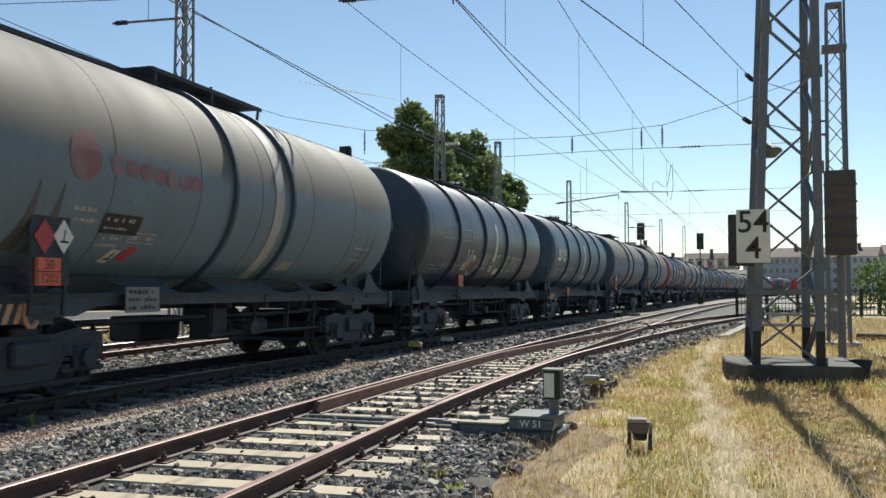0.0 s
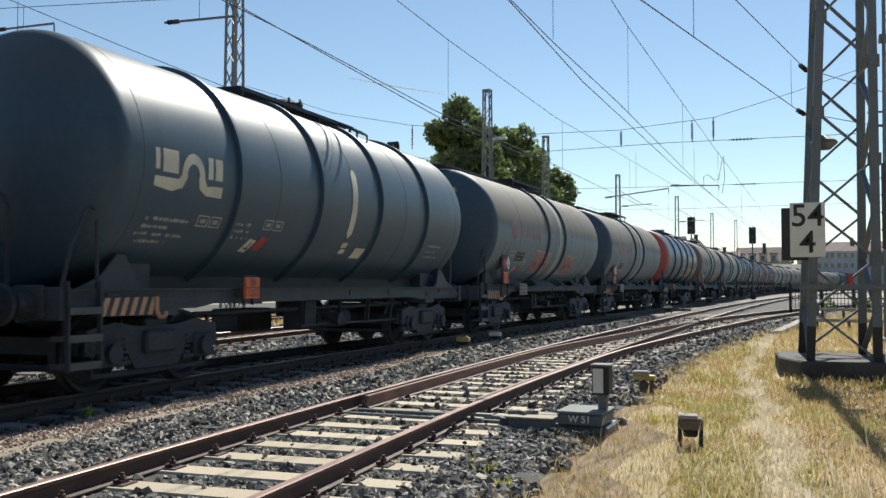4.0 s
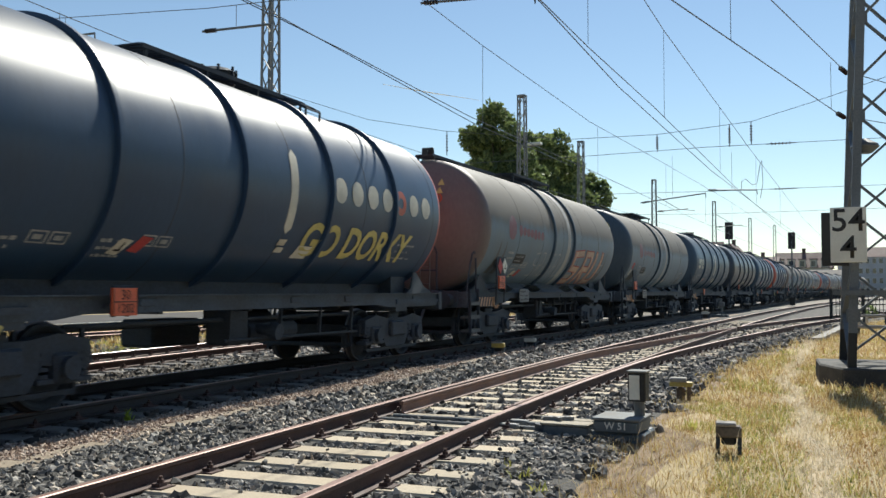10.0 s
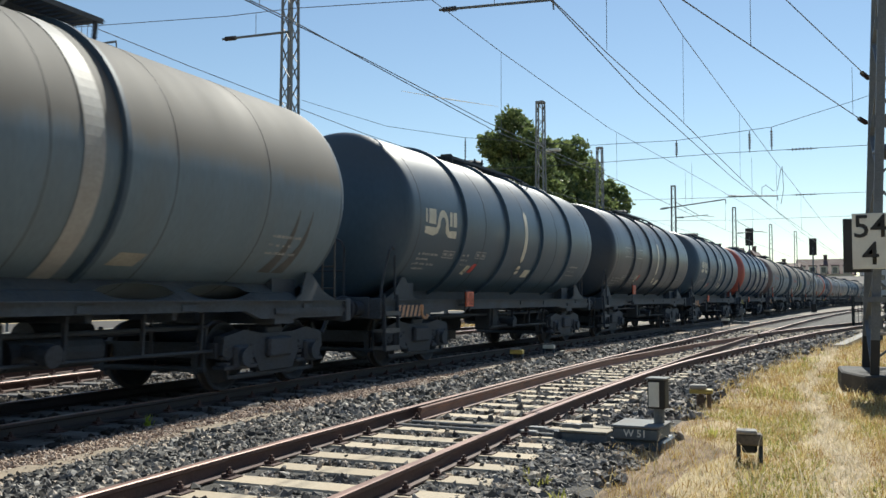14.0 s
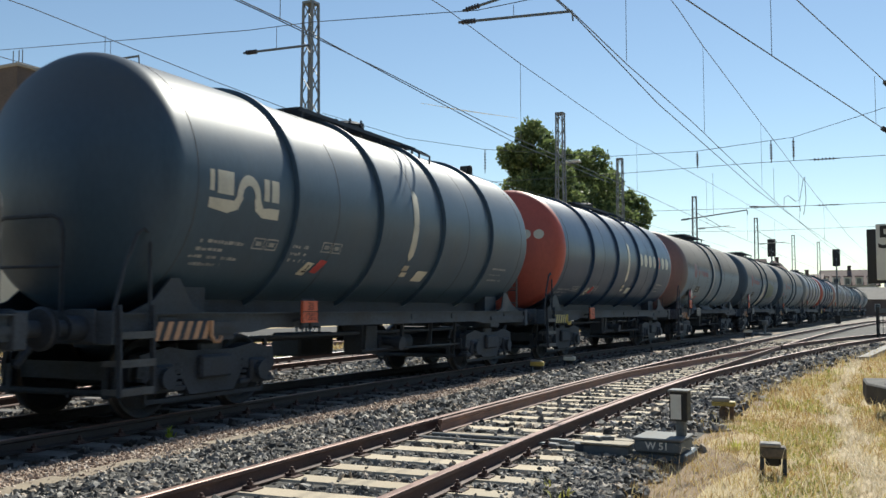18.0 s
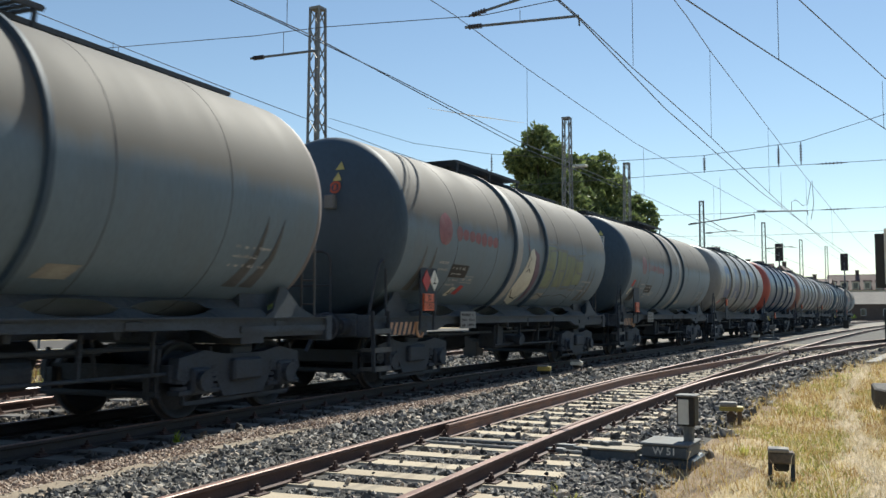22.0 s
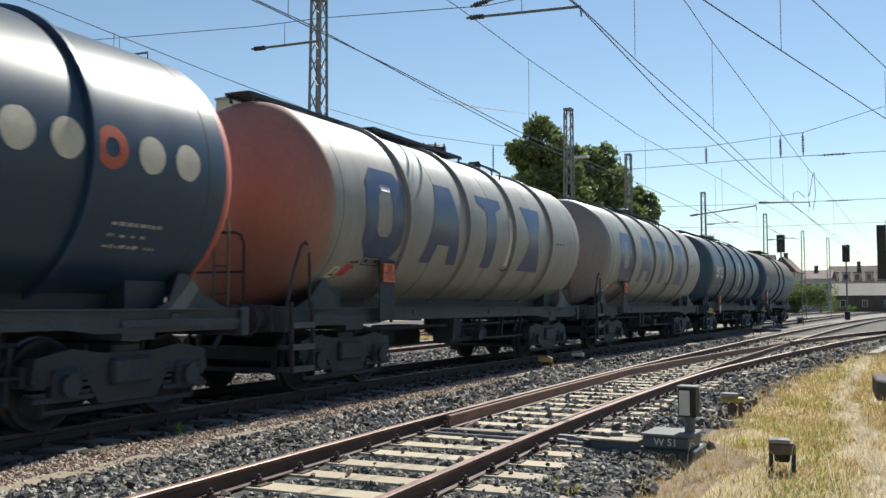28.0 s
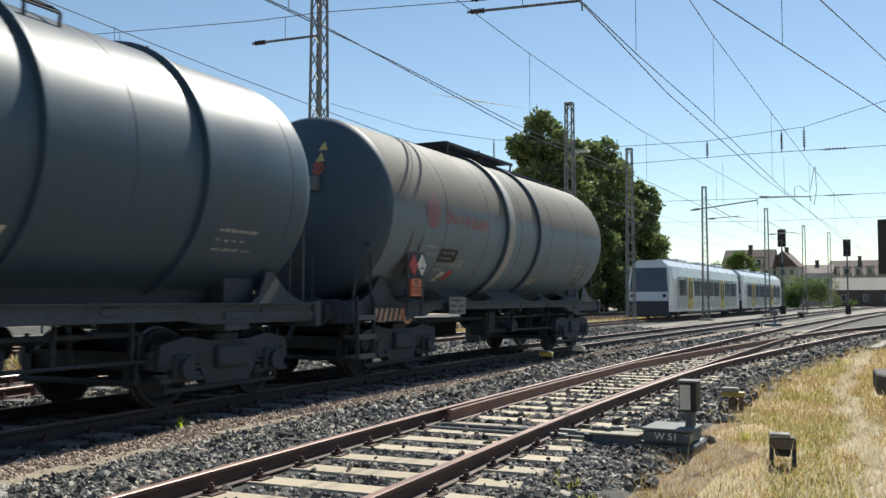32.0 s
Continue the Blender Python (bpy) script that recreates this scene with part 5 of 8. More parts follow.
def plates(w, y, z, board=None, diamonds=()):
    """Orange hazard plate with its figures, the dark board or bracket behind it, and danger labels beside it."""
    x = 1.43
    p = part("hazard_plate", cached("hp", lambda: mesh_of(plate_back(None, -0.2, 0.2, -0.15, 0.15, 0.0), "hazard_plate", M_orange)), None, w, "orange plate with black figures")
    p.location = (x, y, z)
    part("lettering", cached("hpd", figures_mesh), None, p, "black figures")
    y0, y1, z0, z1 = board or (-0.16, 0.16, SILL_Z + 0.1 - z, 0.18)

    def holder():
        bm = bmesh.new()
        box(bm, -0.065, -0.035, y0, y1, z0, z1, 0.008)
        for yy in (y0 + 0.05, y1 - 0.05):
            bar(bm, (-0.06, yy, z0 + 0.02), (-0.28, yy, z0 - 0.02), 0.035)
            bar(bm, (-0.06, yy, z0 + 0.03), (-0.08, yy, SILL_Z - 0.02 - z), 0.04)
        return mesh_of(bm, "placard_holder", M_steel_dark)
    h = part("placard_holder", cached(("holder", y0, y1, round(z0, 2), z1), holder), None, w)
    h.location = (x, y, z)
    for k, (dy, dz) in enumerate(diamonds):
        mat = M_white if k else M_red
        o = part("danger_label", cached(("dia", mat.name), lambda mat=mat: diamond_mesh(mat)), None, w, "white diamond label with a dark sign" if k else "red diamond label")
        o.location = (x - 0.03, y + dy, z + dz)
        if k:
            part("danger_sign", cached("fish", fish_mesh), None, o, "small dark sign")


def tilted_labels(w, y, s, flip=False):
    """Red and white danger labels pasted aslant on the tank's flank."""
    pair = (((M_red, 0.0, 0.0), (M_cream, -0.3, -0.05)), ((M_cream, 0.0, 0.0), (M_red, 0.12, 0.27)))[flip]
    for mat, dy, ds in pair:
        a, b = y + dy, s + ds
        mark(w, ("danger", mat.name, a, b), lambda bm: poly(bm, [(a - 0.15, b - 0.1), (a + 0.03, b - 0.12), (a + 0.17, b + 0.1), (a - 0.02, b + 0.12)]), mat, "danger_label", "tilted white label with a dark sign" if mat is M_cream else "tilted red label", 0.008)
        if mat is M_cream:
            mark(w, ("danger sign", a, b), lambda bm: (rect(bm, a - 0.06, a + 0.05, b - 0.06, b - 0.03), rect(bm, a, a + 0.03, b - 0.03, b + 0.07, 0.04)), M_black, "danger_sign", "small dark sign", 0.012)


def motions():
    for w, u in TRAIN:
        rows = []
        for k in range(33):
            y = u - travelled(k)
            # both bogies stay on the curve
            front, rear = goods_line(y - 4.6), goods_line(y + 4.6)
            rows.append((k, pose((front + rear) / 2, y, 0, 0, 0, math.degrees(math.atan2(front - rear, 9.2)))))
        walk(w, rows)
    # the wheels roll while their wagon is near enough to see them turn
    for h, dy, u in WHEELS:
        near = [k for k in range(0, 961) if -14 < u - travelled(k / 30) < 34]
        step = 2
        ks = list(range(near[0], near[-1] + 1, step)) if near else []
        rows = []
        for k in ks:
            a = math.degrees((travelled(k / 30) - travelled(ks[0] / 30)) / 0.46)
            rows.append((k / 30, pose(0, dy, RT + 0.46, a)))
        if not rows:
            continue
        if ks[0] > 0:
            rows.insert(0, (0.0, rows[0][1]))
        if ks[-1] < 960:
            rows.append((32.0, rows[-1][1]))
        walk(h, rows)


def travelled(t):
    """Metres that the train has run since the start; it slowly gathers speed."""
    q = t / 32.0
    return 200.79 * q + 102.24 * q**2 - 34.292 * q**3 + 6.849 * q**4


# where the middle of each wagon stands at the start, the leading one first
CENTRES = [12.48, 26.45, 40.46, 54.55, 68.4, 82.39, 96.7, 110.85, 124.9, 139.09, 153.23, 167.31, 181.4, 195.54, 209.6, 223.49, 237.55, 251.47, 265.71, 279.86, 293.79]


# ---- painted marks on the tanks ----
def mark(w, key, draw, mat, name, label="", lift=0.006):
    """One wrapped drawing as a part of the wagon."""
    def build():
        bm = bmesh.new()
        draw(bm)
        wrap(bm, lift)
        me = mesh_of(bm, name, mat)
        me.shade_smooth()
        return me
    o = part(name, cached(("mark", key, mat.name), build), None, w, label)
    if name in ("stencil_data", "plate_lettering", "spray_scrawl", "spray_dots", "dark_streak", "owner_emblem", "spray_letters", "spray_outline", "faded_emblem"):
        o["kind"] = "stuff"
    return o


def rect(bm, x0, x1, y0, y1, slant=0.0):
    poly(bm, [(x0, y0), (x1, y0), (x1 + slant, y1), (x0 + slant, y1)])


def bars(bm, x0, x1, y, h, n, rs, fill=0.75):
    """A line of small bars that stands for lettering too small to read."""
    x = x0
    while x < x1:
        ln = rs.uniform(0.02, 0.09)
        rect(bm, x, min(x + ln, x1), y + h * rs.uniform(0, 0.2), y + h * rs.uniform(0.7, 1.0))
        x += ln + rs.choice((0.018, 0.02, 0.025, 0.09))


def data_panel(bm, x, y, seed, lines=4, wide=1.1):
    rs = random.Random(seed)
    for k in range(lines):
        bars(bm, x + 0.1 * rs.random(), x + wide * rs.uniform(0.6, 1.0), y - 0.105 * k, 0.055, 8, rs)
    for q in (x + wide + 0.08, x + wide + 0.36):
        for a, b, c, d in ((0, 0.24, 0, 0.02), (0, 0.24, 0.14, 0.16), (0, 0.02, 0, 0.16), (0.22, 0.24, 0, 0.16)):
            rect(bm, q + a, q + b, y - 0.02 + c, y - 0.02 + d)
        rect(bm, q + 0.06, q + 0.18, y + 0.03, y + 0.09)


def blob(bm, x, y, wx, wy, seed, n=14, rough=0.25):
    rs = random.Random(seed)
    poly(bm, [(x + wx * math.cos(2 * math.pi * k / n) * (1 + rs.uniform(-rough, rough)), y + wy * math.sin(2 * math.pi * k / n) * (1 + rs.uniform(-rough, rough))) for k in range(n)])


def end_signs(w, x=0.46, z=0.6, low=False):
    """Two yellow triangles over a red-ringed sign, stuck to the leading tank end."""
    def tri():
        bm = bmesh.new()
        poly(bm, [(-0.09, -0.08), (0.09, -0.08), (0.0, 0.08)])
        face_south(bm, 0, 0, 0)
        return mesh_of(bm, "warning_triangle", M_tag_yellow)

    def disc():
        bm = bmesh.new()
        ring2d(bm, 0, 0, 0.07, 0.11, 18)
        rect(bm, -0.03, 0.03, -0.045, 0.045)
        face_south(bm, 0, 0, 0)
        return mesh_of(bm, "ban_sign", M_ring_red)
    for k, (x, zz) in enumerate(((x + 0.28, z + 0.26), (x + 0.02, z + 0.14), (x, z - 0.06)) if low else ((x + 0.04, z + 0.38), (x + 0.02, z + 0.19), (x, z))):
        o = part("ban_sign" if k == 2 else "warning_triangle", cached("disc" if k == 2 else "tri", disc if k == 2 else tri), None, w, "orange-red ringed sign" if k == 2 else "yellow warning triangle")
        slope = math.atan2(HEAD_Y(math.hypot(x, zz + 0.1)) - HEAD_Y(math.hypot(x, zz - 0.1)), 0.2)
        o.location = (x, HEAD_Y(math.hypot(x, zz)) - 0.012, TANK_Z + zz)
        o.rotation_euler = (-slope, 0, 0)

    def socket():
        bm = bmesh.new()
        box(bm, -0.1, 0.1, -0.06, 0.06, -0.12, 0.12, 0.02)
        return mesh_of(bm, "socket_box", M_steel_grey)
    o = part("socket_box", cached("socket", socket), None, w, "small grey box on the tank end")
    x, z = (x + 0.45, z - 0.06) if low else (x - 0.04, z - 0.25)
    o.location = (x, HEAD_Y(math.hypot(x, z)) - 0.04, TANK_Z + z)


def end_plate(w, x=0.72, z=0.64):
    """White notice with dark signs under a yellow triangle, bolted to the leading tank end."""
    y = HEAD_Y(math.hypot(x, z))
    out = Vector((x, y + HEAD_F + HEAD_D - CROWN_R, z)).normalized()

    def back():
        bm = bmesh.new()
        box(bm, -0.11, 0.11, -0.014, 0.02, -0.2, 0.2, 0.006)
        return mesh_of(bm, "notice", M_white)

    def signs():
        bm = bmesh.new()
        for r0 in ((-0.08, 0.08, 0.145, 0.16), (-0.08, 0.08, 0.02, 0.035), (-0.08, -0.065, 0.035, 0.145), (0.065, 0.08, 0.035, 0.145), (-0.03, 0.03, 0.06, 0.12)):
            rect(bm, *r0)
        ring2d(bm, 0, -0.09, 0.035, 0.085, 18)
        face_south(bm, 0, -0.018, 0)
        return mesh_of(bm, "pictograms", M_black)

    def tri():
        bm = bmesh.new()
        poly(bm, [(-0.09, 0.23), (0.09, 0.23), (0.0, 0.38)])
        face_south(bm, 0, -0.004, 0)
        return mesh_of(bm, "warning_triangle", M_tag_yellow)
    o = part("notice", cached("notice", back), None, w, "white notice with dark pictograms")
    o.location = Vector((x, y, TANK_Z + z)) + out * 0.012
    o.rotation_euler = Vector((0, -1, 0)).rotation_difference(out).to_euler()
    part("pictograms", cached("notice signs", signs), None, o)
    part("warning_triangle", cached("notice triangle", tri), None, o, "yellow warning triangle")


def striped_board(w, mat=None):
    """Slant-striped board on the flank of the end frame, with a hook under it."""
    mat = mat or M_stripe

    def board():
        bm = bmesh.new()
        box(bm, 1.25, 1.275, -5.9, -4.85, SILL_Z - 0.1, SILL_Z + 0.12, 0.004)
        return mesh_of(bm, "warning_board", M_steel_dark)

    def stripes():
        bm = bmesh.new()
        for k in range(6):
            x = -5.88 + 0.165 * k
            poly(bm, [(x, 0), (x + 0.085, 0), (x + 0.175, 0.21), (x + 0.09, 0.21)])
        turn_yz(bm, 1.279, 0, SILL_Z - 0.095)
        return mesh_of(bm, "stripes", mat)

    def hook():
        bm = pipe(bmesh.new(), [(1.29, -4.9, SILL_Z + 0.12), (1.29, -4.9, SILL_Z - 0.06), (1.31, -4.86, SILL_Z - 0.13), (1.33, -4.8, SILL_Z - 0.13), (1.33, -4.76, SILL_Z - 0.07)], 0.028)
        return mesh_of(bm, "rope_hook", mat)
    o = part("warning_board", cached("board", board), None, w)
    part("stripes", cached(("stripes", mat.name), stripes), None, o, "dusty slanted stripes")
    part("rope_hook", cached(("hook", mat.name), hook), None, w, "painted rope hook")


M_stripe = material("dusty orange stripe", (0.5, 0.3, 0.18), 0.6, 0, 0.2, 4, 30, 0.0)


M_plate_grey = material("dull grey load table plate", (0.2, 0.205, 0.205), 0.6, 0, 0.15, 4, 30, 0.0, (0.13, 0.13, 0.13), 0.6, 4)


def sill_plate(w, y=-2.9):
    def build():
        bm = bmesh.new()
        box(bm, 1.33, 1.35, -0.35, 0.35, -0.16, 0.16, 0.004)
        return mesh_of(bm, "data_plate", M_plate_grey)

    def lines():
        bm = bmesh.new()
        rs = random.Random(5)
        for k in range(3):
            bars(bm, -0.3, 0.28, 0.07 - 0.1 * k, 0.06, 6, rs)
        turn_yz(bm, 1.353, 0, 0)
        return mesh_of(bm, "lines", M_black)
    o = part("data_plate", cached("sillplate", build), None, w, "dull grey load table plate")
    o.location = (0, y, SILL_Z + 0.14)
    tagged(part("load_table", cached("silllines", lines), None, o), kind="stuff")


def rear_data(w, seed, data=M_data):
    mark(w, ("rear data", seed % 2), lambda bm: (bars(bm, 3.95, 4.7, -0.72, 0.05, 5, random.Random(seed)), bars(bm, 3.95, 4.5, -0.85, 0.05, 5, random.Random(seed + 1)), bars(bm, 3.95, 4.7, -0.98, 0.05, 5, random.Random(seed + 2))), data, "stencil_data", "small white stencilled data")


def dark_data(w, seed, y=-5.35, s=-0.5):
    """Four lines of stencilled data and two framed panels on the leading flank."""
    mark(w, ("dark data", seed, y, s), lambda bm: (data_panel(bm, y, s - 0.25, seed, 4, 1.0), data_panel(bm, y + 1.9, s - 0.2, seed + 7, 3, 0.7)), M_data, "stencil_data", "small white stencilled data")


def marks_grey(w, seed=0, red=None):
    if seed == 2:
        plates(w, -4.7, 1.66, (-0.3, 0.28, -0.15, 0.72))
        tilted_labels(w, -5.35, -0.85, True)
    else:
        plates(w, -4.7, 1.66, (-0.26, 0.36, -0.15, 0.62), ((-0.06, 0.38), (0.24, 0.39)))
        tilted_labels(w, -3.02, -1.14)
    sill_plate(w)
    striped_board(w)
    rear_data(w, seed)
    mark(w, ("data", seed % 3), lambda bm: (bars(bm, -4.35, -3.95, -0.62, 0.06, 4, random.Random(seed)), bars(bm, -4.3, -3.9, -0.75, 0.06, 4, random.Random(seed + 4)), data_panel(bm, -3.75, -0.95, seed % 3, 2, 0.5)), M_data, "stencil_data", "small white stencilled data")
    if seed != 3:
        (end_signs if seed != 2 else end_plate)(w)
    red = red or M_fade_red

    def brand(bm):
        blob(bm, -4.3, 0.02, 0.27, 0.29, 2, 30, 0.05)
        for k in range(7):
            blob(bm, -3.72 + 0.28 * k, -0.02 - 0.01 * k, 0.13, 0.14 if k in (0, 4) else 0.11, k, 18, 0.08)
    mark(w, "brand grey", brand, red, "faded_emblem", "sun-faded red emblem and row of smears")

    def plate(bm):
        rect(bm, -3.8, -3.06, -0.86, -0.6)
    mark(w, "black plate", plate, M_black, "owner_plate", "black owner's plate", 0.008)
    mark(w, "black plate lines", lambda bm: (bars(bm, -3.73, -3.13, -0.7, 0.06, 6, random.Random(3)), bars(bm, -3.73, -3.3, -0.8, 0.035, 6, random.Random(4))), M_data, "plate_lettering", "", 0.012)

    def leaks(bm):
        for x in (4.45, 4.8):
            poly(bm, [(x, -0.28), (x + 0.014, -0.28), (x + 0.02, -0.8), (x - 0.05, -1.3), (x - 0.34, -1.3), (x - 0.1, -0.8)])
        for x in (-4.97, -4.6):
            poly(bm, [(x, -0.33), (x + 0.02, -0.33), (x + 0.05, -0.8), (x + 0.04, -1.2), (x - 0.22, -1.2), (x - 0.08, -0.8)])
    mark(w, "leaks", leaks, M_streak, "dark_streak", "dark run-down stains")
    mark(w, "pale patch", lambda bm: rect(bm, 1.15, 1.6, -1.3, -1.1, 0.1), M_patch, "pale_plate", "dull pale plate low on the tank")


M_patch = material("dull pale plate", (0.32, 0.31, 0.27), 0.6, 0, 0.2, 4, 30, 0.0, (0.2, 0.19, 0.17), 0.5, 3)
M_streak = material("dark oily stain", (0.08, 0.085, 0.088), 0.5, 0, 0.3, 3, 30, 0.0, (0.1, 0.1, 0.095), 0.5, 2)


def marks_letters(w):
    """Red outlined spray letters."""
    marks_grey(w, 1)

    spots = ((-1.85, 0.75), (-1.3, 0.72), (-0.8, 0.7), (1.55, 0.7), (2.2, 0.66))

    def outer(bm):
        for x, h in spots:
            rect(bm, x - 0.05, x + 0.47, -1.27, -1.23 + h, -0.16)

    def inner(bm):
        for x, h in spots:
            rect(bm, x + 0.0, x + 0.14, -1.23, -1.27 + h, -0.15)
            rect(bm, x + 0.26, x + 0.4, -1.23, -1.27 + h, -0.15)
            rect(bm, x + 0.06, x + 0.26, -1.0, -0.86, -0.03)
    mark(w, "letters out", outer, M_data, "spray_outline", "pale outline of spray paint", 0.009)
    mark(w, "letters in", inner, M_tag_red, "spray_letters", "red spray-painted shapes", 0.013)

    def stars(bm):
        rs = random.Random(9)
        for k in range(11):
            x, y = rs.uniform(-2.4, 1.2), rs.uniform(-1.0, 0.1)
            poly(bm, [(x + (0.06 if q % 2 else 0.02) * math.cos(q * math.pi / 4), y + (0.06 if q % 2 else 0.02) * math.sin(q * math.pi / 4)) for q in range(8)])
    mark(w, "stars", stars, M_data, "spray_dots", "small white star dots", 0.01)


def strokes(bm, seed, x0, x1, y0, y1, n, width):
    """Broad bent spray strokes."""
    rs = random.Random(seed)
    for k in range(n):
        x = x0 + (x1 - x0) * (k + 0.2) / n
        dx = (x1 - x0) / n * 0.7
        kind = k % 3
        if kind == 0:
            pts = [(x + dx, y1), (x, y1 - 0.05), (x, (y0 + y1) / 2), (x + dx * 0.9, (y0 + y1) / 2 - 0.03), (x + dx * 0.7, y0), (x - dx * 0.2, y0)]
        elif kind == 1:
            pts = [(x, y0), (x + 0.1, y1), (x + dx, y1), (x + dx, (y0 + y1) / 2), (x + 0.1, (y0 + y1) / 2), (x + dx * 0.9, y0)]
        else:
            pts = [(x + 0.15, y1), (x, y0), (x + dx, y0 + 0.05), (x + dx + 0.1, y1)]
        for (ax, ay), (bx, by) in zip(pts, pts[1:]):
            d = math.hypot(bx - ax, by - ay)
            nx, ny = -(by - ay) / d * width / 2, (bx - ax) / d * width / 2
            ex, ey = (bx - ax) / d * width / 2, (by - ay) / d * width / 2
            poly(bm, [(ax + nx - ex, ay + ny - ey), (ax - nx - ex, ay - ny - ey), (bx - nx + ex, by - ny + ey), (bx + nx + ex, by + ny + ey)])


def marks_orange(w):
    marks_grey(w)
    mark(w, "orange out", lambda bm: strokes(bm, 5, 1.1, 4.3, -1.38, -0.38, 3, 0.24), M_tag_red, "spray_outline", "red outline of spray paint", 0.008)
    mark(w, "orange in", lambda bm: strokes(bm, 5, 1.1, 4.3, -1.38, -0.38, 3, 0.17), M_tag_orange, "spray_letters", "peach spray-painted shapes", 0.012)
    mark(w, "pale scrawl", lambda bm: strokes(bm, 6, -2.3, 0.3, -1.2, -0.5, 6, 0.03), M_data, "spray_scrawl", "thin pale spray scrawl", 0.008)


def marks_green(w):
    marks_grey(w, 0, M_deep_red)

    def head(bm):
        poly(bm, [(x - 0.42, y - 0.42) for x, y in ((0.12, -0.95), (0.6, -1.1), (0.85, -0.5), (0.72, 0.15), (0.55, 0.36), (0.38, 0.3), (0.2, -0.05), (0.0, -0.4), (-0.05, -0.6))])
    mark(w, "pale figure", head, M_cream, "spray_figure", "pale sprayed figure", 0.008)
    mark(w, "figure lines", lambda bm: (pen(bm, [(-0.4, -1.05), (-0.2, -1.25), (0.1, -1.3), (0.3, -1.15)], 0.03), pen(bm, [(-0.1, -0.6), (0.02, -0.52), (0.12, -0.6)], 0.03), pen(bm, [(0.3, -0.3), (0.42, -0.7), (0.5, -1.2)], 0.03), pen(bm, [(-0.2, -0.1), (0.0, -0.3), (-0.1, -0.5)], 0.025)), M_black, "spray_outline", "dark outline of the sprayed figure", 0.012)

    def mane(bm):
        poly(bm, [(x - 0.42, y - 0.42) for x, y in ((0.55, 0.36), (0.9, 0.25), (1.1, -0.2), (1.05, -0.8), (0.85, -1.05), (0.86, -0.5), (0.72, 0.15))])
        poly(bm, [(-0.07, -0.12), (-0.32, 0.12), (-0.17, -0.12)])
    mark(w, "mauve mane", mane, M_tag_mauve, "spray_figure", "mauve sprayed patch", 0.008)
    mark(w, "green blocks", lambda bm: [rect(bm, x, x + 0.6, -0.95 + 0.05 * k, 0.06 - 0.07 * k, -0.1) for k, x in enumerate((1.1, 1.85, 2.55, 3.2))], M_tag_green, "spray_letters", "pale green sprayed blocks", 0.008)
    mark(w, "green lines", lambda bm: (strokes(bm, 8, 1.05, 3.9, -0.95, 0.0, 4, 0.05), pen(bm, [(0.95, 0.12), (1.7, 0.12), (1.75, 0.02), (2.4, 0.02), (2.45, -0.08), (3.0, -0.08), (3.05, -0.16), (3.7, -0.16)], 0.05)), M_grey_line, "spray_outline", "grey outline of the sprayed blocks", 0.012)
    mark(w, "low scrawl", lambda bm: (pen(bm, [(0.9, -1.2), (1.3, -1.12), (1.7, -1.22), (2.2, -1.14)], 0.02), pen(bm, [(2.4, -1.18), (2.9, -1.1), (3.6, -1.2)], 0.02)), M_black, "spray_scrawl", "thin dark scrawl", 0.012)


M_grey_line = material("grey spray outline", (0.16, 0.17, 0.165), 0.6, 0, 0.25, 4, 30, 0.0)
M_tag_mauve = material("mauve spray paint", (0.16, 0.1, 0.14), 0.6, 0, 0.25, 4, 30, 0.0)


def level_mark(w):
    def tape(bm):
        for y0, y1 in ((-0.62, -0.12), (-0.08, 0.42)):
            poly(bm, [(0.0, y0), (0.1, y0 - 0.1), (0.2, y0), (0.2, y1), (0.1, y1 + 0.1), (0.0, y1)])
    mark(w, "level mark", tape, M_cream, "level_mark", "cream arrow-ended level mark")
    mark(w, "small plate a", lambda bm: rect(bm, 0.55, 0.95, -1.1, -0.88, 0.06), M_cream, "small_plate", "small cream plate", 0.01)
    mark(w, "small plate b", lambda bm: (rect(bm, 0.0, 0.2, -0.9, -0.8, 0.02), rect(bm, 0.02, 0.22, -1.02, -0.93, 0.02)), M_cream, "small_plate", "small cream plate", 0.01)


def marks_dark(w, seed=0, signs=True):
    if signs == "board":
        plates(w, -3.96, 1.71, (-0.26, 0.26, -0.5, 0.24), ((-0.11, -0.42), (0.13, -0.42)))
        tilted_labels(w, -3.1, -1.0)
    else:
        plates(w, -2.95, 1.42)
        tilted_labels(w, -2.55, -0.95)
    dark_data(w, seed)
    rear_data(w, seed)
    level_mark(w)
    striped_board(w, M_tag_yellow if signs == "board" else None)

    def emblem(bm):
        rect(bm, -5.3, -5.22, -0.12, 0.13)
        for x, wd in ((-5.16, 0.3), (-4.24, 0.11), (-4.08, 0.16)):
            rect(bm, x, x + wd, -0.14, 0.14)
        ring2d(bm, -4.55, -0.14, 0.13, 0.24, 12, 0.0, math.pi, 1.2)
        poly(bm, [(-5.3, -0.2), (-5.3, -0.32), (-4.95, -0.36), (-4.75, -0.3), (-4.66, -0.14), (-4.79, -0.14), (-4.84, -0.2)])
        poly(bm, [(-4.44, -0.14), (-4.31, -0.14), (-4.24, -0.24), (-4.1, -0.22), (-3.9, -0.22), (-3.9, -0.36), (-4.24, -0.36), (-4.4, -0.28)])
    mark(w, "emblem dark", emblem, M_cream, "owner_emblem", "pale block emblem with a curved base line")
    if signs:
        end_signs(w, 0.66 if signs == "board" else 0.5, 0.5)


